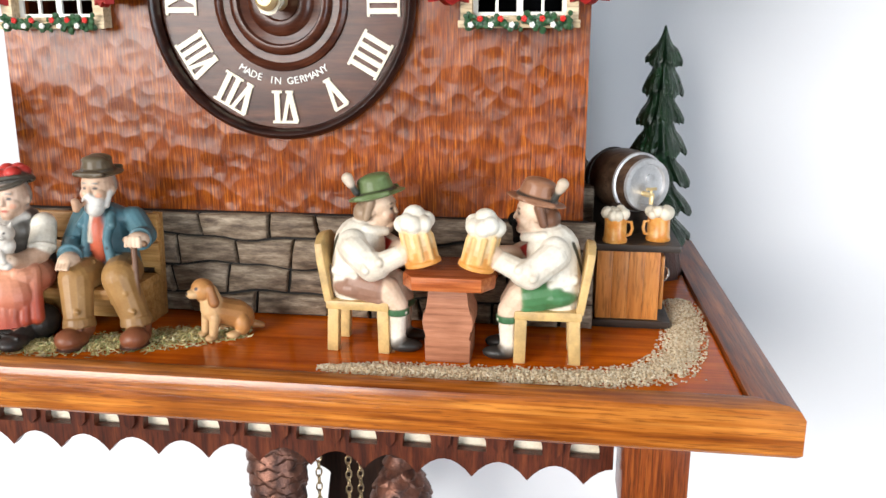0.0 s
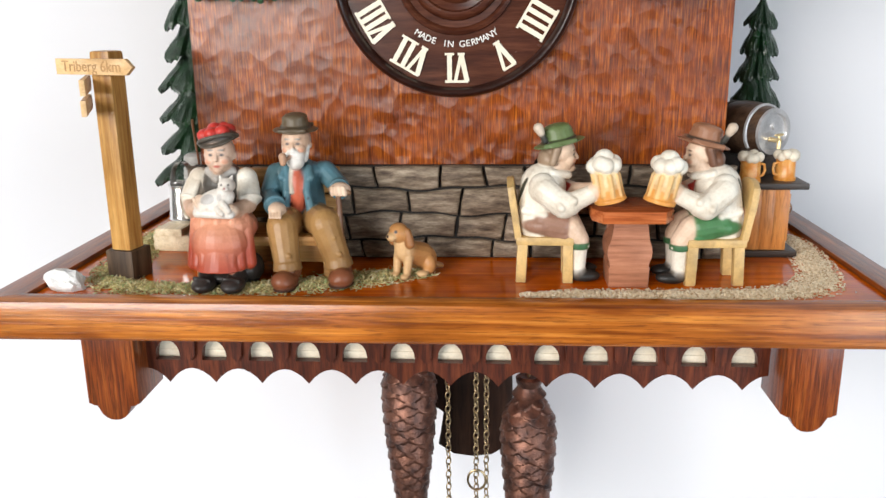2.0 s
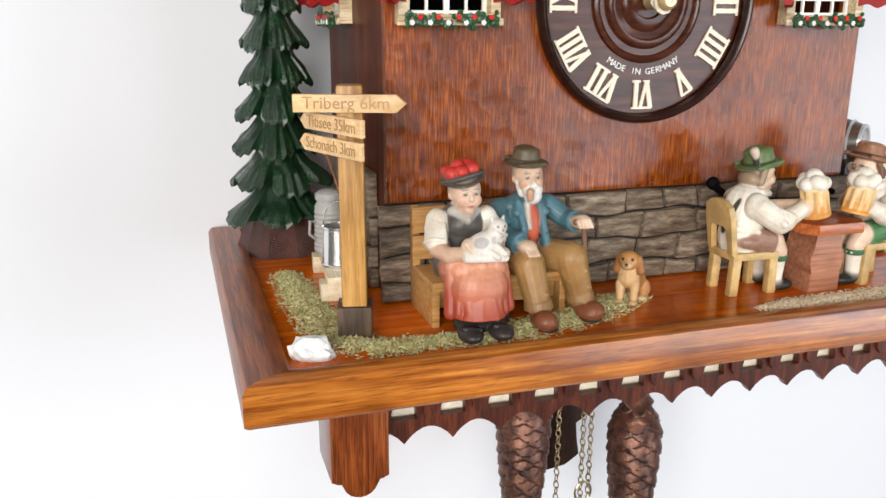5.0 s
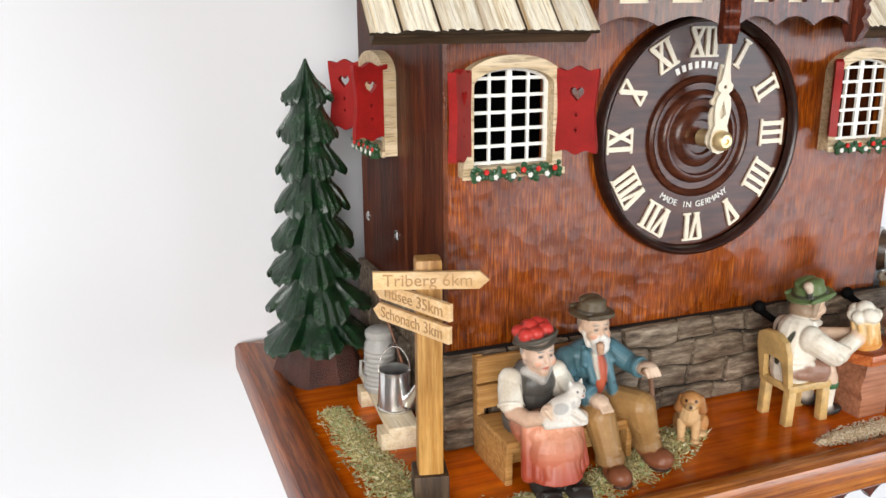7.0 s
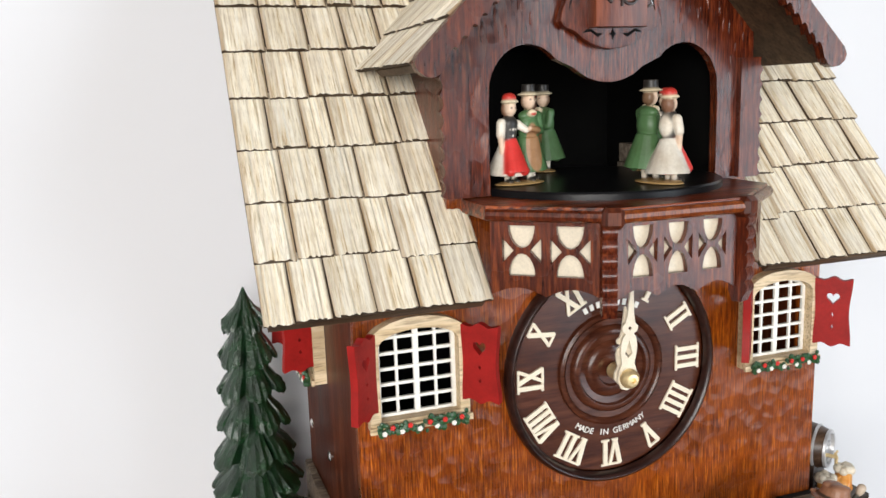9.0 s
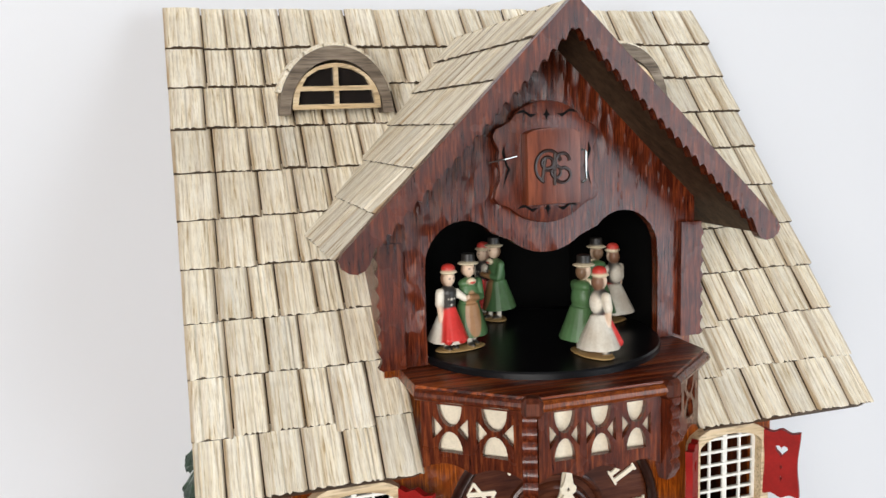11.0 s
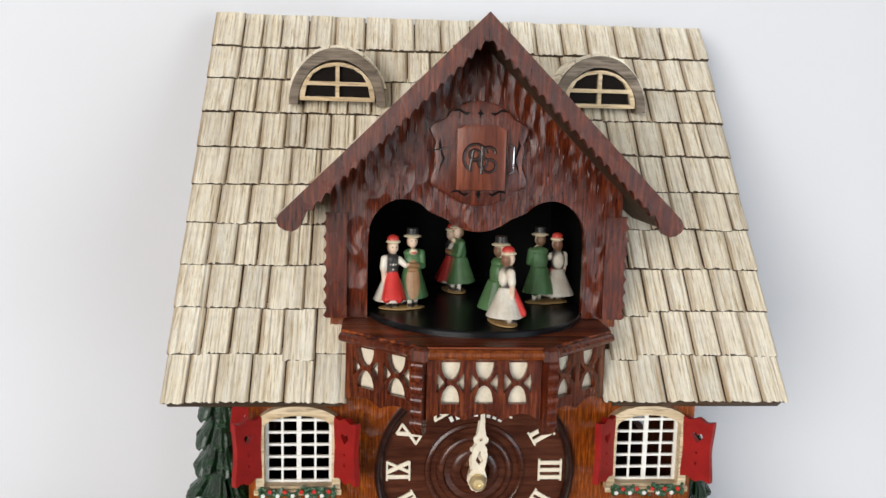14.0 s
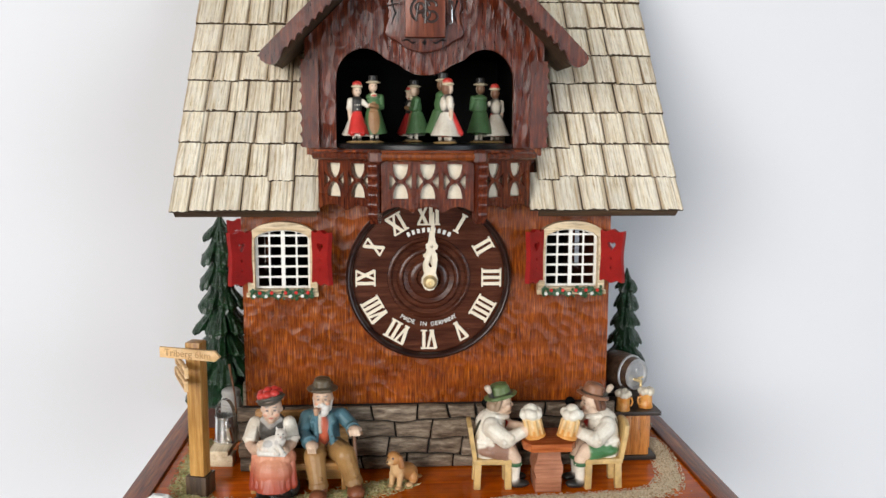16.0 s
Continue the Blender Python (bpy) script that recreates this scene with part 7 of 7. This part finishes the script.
# ---- moss and gravel ----
def scatter(name, centre_line, widths, count, size, flat, height, material, label, category, seed):
    """Chips strewn along a band over a thin bed."""
    rng = np.random.default_rng(seed)
    pts = np.array(centre_line, float)
    seg = np.linalg.norm(np.diff(pts, axis=0), axis=1)
    cum = np.concatenate([[0], np.cumsum(seg)])
    wid = np.array(widths, float)

    def at(s):
        x = np.interp(s, cum, pts[:, 0])
        y = np.interp(s, cum, pts[:, 1])
        return x, y, np.interp(s, cum, wid)

    s = rng.random(count) * cum[-1]
    x, y, w = at(s)
    x2, y2, _ = at(np.minimum(s + 1e-3, cum[-1]))
    x3, y3, _ = at(np.maximum(s - 1e-3, 0))
    dx, dy = x2 - x3, y2 - y3
    ln = np.hypot(dx, dy) + 1e-9
    k = np.clip(rng.normal(0, 0.52, count), -1.25, 1.25)
    stray = rng.random(count) < 0.012
    k = np.where(stray, k * 1.5, k)
    px, py = x - dy / ln * k * w, y + dx / ln * k * w
    pz = np.maximum(0.0002, height * (1 - np.abs(k) ** 2) * rng.random(count))
    verts, faces = [], []
    shape = np.array([(1, 0, 0), (-1, 0, 0), (0, 1, 0), (0, -1, 0), (0, 0, 1), (0, 0, -1)], float) * np.array(flat)
    tri = [(0, 2, 4), (2, 1, 4), (1, 3, 4), (3, 0, 4), (2, 0, 5), (1, 2, 5), (3, 1, 5), (0, 3, 5)]
    for i in range(count):
        e = Euler((rng.normal(0, 0.5), rng.normal(0, 0.5), rng.random() * 6.28)).to_matrix()
        q = shape * size * rng.uniform(0.55, 1.35) * rng.uniform(0.7, 1.3, (6, 3))
        b = len(verts)
        for p in q:
            v = e @ Vector(p)
            verts.append((px[i] + v.x, py[i] + v.y, max(0.0001, pz[i] + v.z)))
        faces += [(a + b, c + b, d + b) for a, c, d in tri]
    me = bpy.data.meshes.new(name)
    me.from_pydata(verts, [], faces)
    me.materials.append(material)
    return tagged(new(name, me), label, category, "", "stuff")


def chips(name, stops, rough):
    mat, nodes, links, b = shader(name, rough)
    g = nodes.new("ShaderNodeNewGeometry")
    r = ramp(nodes, links, g.outputs["Random Per Island"], stops)
    r.color_ramp.interpolation = "CONSTANT"
    n1, _ = noise_node(nodes, links, 900, 2)
    r2 = ramp(nodes, links, n1.outputs[0], [(0.3, (0.7, 0.7, 0.7)), (0.6, (1.05, 1.05, 1.05))])
    links.new(mix(nodes, links, "MULTIPLY", 0.7, r.outputs[0], r2.outputs[0]), b.inputs["Base Color"])
    return mat


M_MOSS = chips("dried moss chips", [(0.0, (0.34, 0.27, 0.10)), (0.20, (0.60, 0.49, 0.21)), (0.46, (0.74, 0.65, 0.34)), (0.72, (0.46, 0.43, 0.16)), (0.85, (0.40, 0.50, 0.21)), (0.94, (0.74, 0.68, 0.45))], 0.8)
M_SAND = chips("beige gravel", [(0.0, (0.55, 0.40, 0.23)), (0.2, (0.74, 0.58, 0.38)), (0.55, (0.83, 0.69, 0.48)), (0.8, (0.88, 0.78, 0.60)), (0.95, (0.48, 0.32, 0.17))], 0.6)
scatter("moss_patch", [(-0.1990, 0.0660), (-0.1965, 0.0200), (-0.1935, -0.0150), (-0.1900, -0.0450), (-0.1780, -0.0660), (-0.1500, -0.0695), (-0.1150, -0.0690), (-0.0800, -0.0620), (-0.0450, -0.0480), (-0.0130, -0.0330)], [0.0075, 0.0105, 0.0115, 0.0130, 0.0110, 0.0080, 0.0100, 0.0125, 0.0135, 0.0070], 15000, 0.00094, (1.8, 0.55, 0.28), 0.0024, M_MOSS, "dried olive moss strewn along the deck", "moss", 7)
scatter("gravel_path", [(0.0345, -0.0755), (0.0600, -0.0745), (0.1000, -0.0745), (0.1400, -0.0735), (0.1680, -0.0700), (0.1850, -0.0600), (0.1950, -0.0420), (0.2020, -0.0100), (0.2050, 0.0200), (0.2055, 0.0480)], [0.0020, 0.0075, 0.0090, 0.0095, 0.0105, 0.0110, 0.0095, 0.0090, 0.0090, 0.0075], 13000, 0.00075, (1.0, 0.9, 0.75), 0.0016, M_SAND, "beige gravel path glued on the deck", "gravel", 9)


# ---- weights, chains and pendulum under the deck ----
def pine_cone(m, label):
    root = thing("pine_cone_weight", m, label, "clock weight", "pine cone weights", local=True)
    bm = bmesh.new()
    n = 190
    prof = []
    for k in range(n + 1):
        f = k / n
        r = 0.0200 * (math.sin(math.pi * min(1, f * 5.2) / 2) ** 0.6) * (1 - 0.72 * max(0, (f - 0.22) / 0.78) ** 1.5)
        prof.append((max(0.0008, r), -0.155 * f))

    def scales(a, h):
        best = 0.0
        base = math.floor(-h / 0.0056)
        for i in (base - 1, base, base + 1):
            t = (a + 0.10 * i) / (2 * math.pi) * 6 + (0.5 if i % 2 else 0.0)
            off = abs(t - round(t)) * 2
            f = -h / 0.0056 - i + 0.55 * off ** 2
            if 0 < f < 1.9:
                best = max(best, (f / 1.9) ** 0.8 * (1 - 0.45 * off ** 2) * (1 if f < 1.75 else (1.9 - f) / 0.15))
        return 0.84 + 0.20 * best

    lathe(bm, prof, None, 120, wobble=scales)
    cone = part("cone", bm, M_COPPER, root, smooth=50)
    bm = bmesh.new()
    lathe(bm, [(0.0001, 0.0095), (0.0070, 0.0105), (0.0094, 0.0088), (0.0090, 0.0060), (0.0080, 0.0032), (0.0090, 0.0004), (0.0120, -0.0030), (0.0001, -0.003)], None, 24)
    part("neck", bm, M_COPPER, root)
    bm = bmesh.new()
    tube(bm, [(0.0035 * math.cos(radians(t)), 0, 0.0135 + 0.0040 * math.sin(radians(t))) for t in range(0, 360, 30)], 0.0008, 6, closed=True)
    part("hook", bm, M_CHAIN, root)
    return root


cone1 = pine_cone(pose(-0.0380, 0.0640, -0.0860), "copper pine cone clock weight hanging under the deck")
copy_thing(cone1, pose(0.0462, 0.0540, -0.1110, 0, 0, 70))

bm = bmesh.new()
lk = []
for t in range(0, 360, 30):
    c, s = math.cos(radians(t)), math.sin(radians(t))
    lk.append((0.0019 * c, 0.0, 0.0032 * s))
tube(bm, lk, 0.00052, 6, closed=True)
LINK = to_mesh("link", bm, M_CHAIN, 180)


def chain(x, y, top, bottom, label="fine brass clock chain hanging straight down"):
    root = thing("clock_chain", (x, y, top), label, "chain", "clock chains", local=True)
    n = int((top - bottom) / 0.0052)
    for k in range(n):
        ob = part("link", LINK, None, root)
        ob.matrix_basis = pose(0, 0, -0.0052 * k - 0.0032, 0, 0, 35 if k % 2 else 125)
    return root


chain(-0.0105, 0.0640, -0.0190, -0.2300)
chain(0.0095, 0.0640, -0.0190, -0.2300)
chain(0.0168, 0.0660, -0.0190, -0.2300)
chain(-0.0380, 0.0640, -0.0190, -0.0720, "short brass chain above a pine cone weight")
chain(0.0462, 0.0540, -0.0190, -0.0960, "short brass chain above a pine cone weight")
ring = thing("chain_ring", (0.0100, 0.0610, -0.186), "brass ring on the end of a chain", "ring", local=True)
bm = bmesh.new()
tube(bm, [(0.0065 * math.cos(radians(t)), 0.0, 0.0080 * math.sin(radians(t))) for t in range(0, 360, 20)], 0.0009, 8, closed=True)
part("hoop", bm, M_CHAIN, ring)

pend = thing("pendulum", (0.006, 0.125, -0.10), "dark carved leaf pendulum on a reddish rod", "pendulum")
bm = bmesh.new()
box(bm, -0.0005, 0.0125, 0.1230, 0.1260, -0.190, -0.019, 0.0004)
part("rod", bm, M_STICK, pend)
half = [(0.0, -0.116), (0.030, -0.116), (0.031, -0.154), (0.021, -0.157), (0.027, -0.186), (0.015, -0.194), (0.0, -0.196)]
bm = bmesh.new()
plate(bm, [(0.006 + x, z) for x, z in half] + [(0.006 - x, z) for x, z in reversed(half[1:-1])], 0.112, 0.122, "xz", bevel=0.0015)
part("leaf", bm, M_PENDULUM, pend, "dark carved leaf")

# ---- shingles, one by one ----
def shingle_mesh(seed, width, length, thick):
    """A split shingle: ridges along its length, thicker at its foot."""
    rng = random.Random(seed)
    n = 16
    bm = bmesh.new()
    xs = [-width / 2 + width * i / n for i in range(n + 1)]
    # the edges get real brown stain, the cuts a painted groove shadow
    cuts = sorted(rng.sample(range(2, n - 1), 3))
    level, hs, soil_and_shade = rng.uniform(-0.2, 0.2), [], []
    for i in range(n + 1):
        if i in cuts:
            level = rng.uniform(-0.30, 0.26)
        hs.append(thick * (0.95 + level + 0.10 * math.sin(i * 1.9 + seed) + rng.uniform(-0.06, 0.06) - (0.45 if i in (0, n) else 0.20 if i in cuts else 0)))
        soil_and_shade.append((1.0 if i in (0, n) else 0.62 if i in (1, n - 1) else 0.0) * rng.uniform(0.5, 1) + (rng.uniform(0.12, 0.42) if i in cuts else 0))
    ends = [0] + cuts + [n]
    foot = []
    for i in range(n + 1):
        a, b = next((p, q) for p, q in zip(ends, ends[1:]) if p <= i <= q)
        foot.append(0.0006 - 0.0012 * math.sin(math.pi * (i - a) / (b - a)) ** 0.6 + rng.uniform(-0.0002, 0.0002))
    rows = []
    for v, k in ((0.0, 1.0), (length, 0.35)):
        rows.append([bm.verts.new((x, v + (f if v == 0 else 0), h * k)) for x, h, f in zip(xs, hs, foot)])
    base = [bm.verts.new((xs[0], foot[0], -0.0006)), bm.verts.new((xs[-1], foot[-1], -0.0006))]
    back = [bm.verts.new((xs[0], length, -0.0006)), bm.verts.new((xs[-1], length, -0.0006))]
    for i in range(n):
        bm.faces.new((rows[0][i], rows[0][i + 1], rows[1][i + 1], rows[1][i]))
    edges = [bm.faces.new([base[0], base[1]] + rows[0][::-1]), bm.faces.new((base[0], rows[0][0], rows[1][0], back[0])), bm.faces.new((base[1], back[1], rows[1][-1], rows[0][-1]))]
    for f in edges:
        f.material_index = 1
    me = to_mesh("shingle", bm, [M_SHINGLE, M_EDGE], 32)
    amount = soil_and_shade + [k * 0.8 for k in soil_and_shade] + [1.0] * 4
    layer = me.color_attributes.new("stain", "FLOAT_COLOR", "POINT")
    for i, k in enumerate(amount):
        layer.data[i].color = (k, k, k, 1)
    return me


SHINGLES = {w: [shingle_mesh(w * 17 + i, w * 0.001 - 0.0007, 0.0370, 0.0029) for i in range(4)] for w in (12, 15, 18, 21, 24)}
rng = random.Random(2)
ROW = 0.0321
for r in range(10):
    x = -ROOF_W
    v = r * ROW - 0.001
    length = 0.0370 if r < 9 else ROW + 0.001
    while x < ROOF_W - 0.004:
        left_over = ROOF_W - x
        w = rng.choice((15, 18, 18, 21, 21, 24))
        if left_over < 0.030:
            w = min(SHINGLES, key=lambda k: abs(k * 0.001 - (left_over if left_over <= 0.0245 else left_over / 2)))
        xc = x + w * 0.0005
        y = -0.032 + (v + 0.018) * math.cos(SLOPE)
        z = 0.219 + (v + 0.018) * math.sin(SLOPE)
        hidden = abs(xc - GX) < 0.0835 and z < 0.345 or 0.335 < z < gable_z(xc) - 0.022
        step = -0.004 if (0.085 < abs(xc - GX) < 0.118 and r in (2, 1) and rng.random() < 0.3) else 0
        if not hidden:
            tip = rng.uniform(-0.0006, 0.0006) + step
            m = ROOF @ Matrix.Translation((xc, v + tip, -0.0010)) @ Matrix.Rotation(radians(-2.6 + rng.uniform(-0.5, 0.5)), 4, "X") @ Matrix.Rotation(radians(rng.uniform(-0.6, 0.6)), 4, "Z")
            ob = part("shingle", rng.choice(SHINGLES[w]), None, roof)
            ob.matrix_basis = m
        x += w * 0.001
ln = 0.122 * math.hypot(1, GSL)
for sx in (-1, 1):
    for r in range(6):
        u_foot = ln + 0.0015 - r * 0.0292
        y = -0.0405
        u_mid = max(0.0, u_foot - 0.015)
        xm = u_mid * math.cos(math.atan(GSL))
        zt = GTOP - GSL * xm
        y_end = (zt - 0.219) / 1.3077 - 0.032 + 0.010
        while y < y_end:
            w = rng.choice((18, 21, 24))
            # own axes: x along the ridge, y up the slope, z outward
            up = Vector((-sx * math.cos(math.atan(GSL)), 0, math.sin(math.atan(GSL))))
            along = Vector((0, sx, 0))
            nrm = Vector((sx * math.sin(math.atan(GSL)), 0, math.cos(math.atan(GSL))))
            foot = Vector((RX, 0, GTOP)) - up * u_foot + nrm * -0.0006
            foot.y = y + w * 0.0005
            rot = Matrix((Vector((0, 1, 0)) * sx, up, nrm)).transposed().to_4x4()
            ob = part("shingle", rng.choice(SHINGLES[w]), None, roof)
            ob.matrix_basis = Matrix.Translation(foot) @ rot @ Matrix.Rotation(radians(-1.0), 4, "X") @ Matrix.Scale(0.84 if r < 5 else u_foot / 0.037, 4, (0, 1, 0)) @ Matrix.Scale(0.7, 4, (0, 0, 1))
            y += w * 0.001
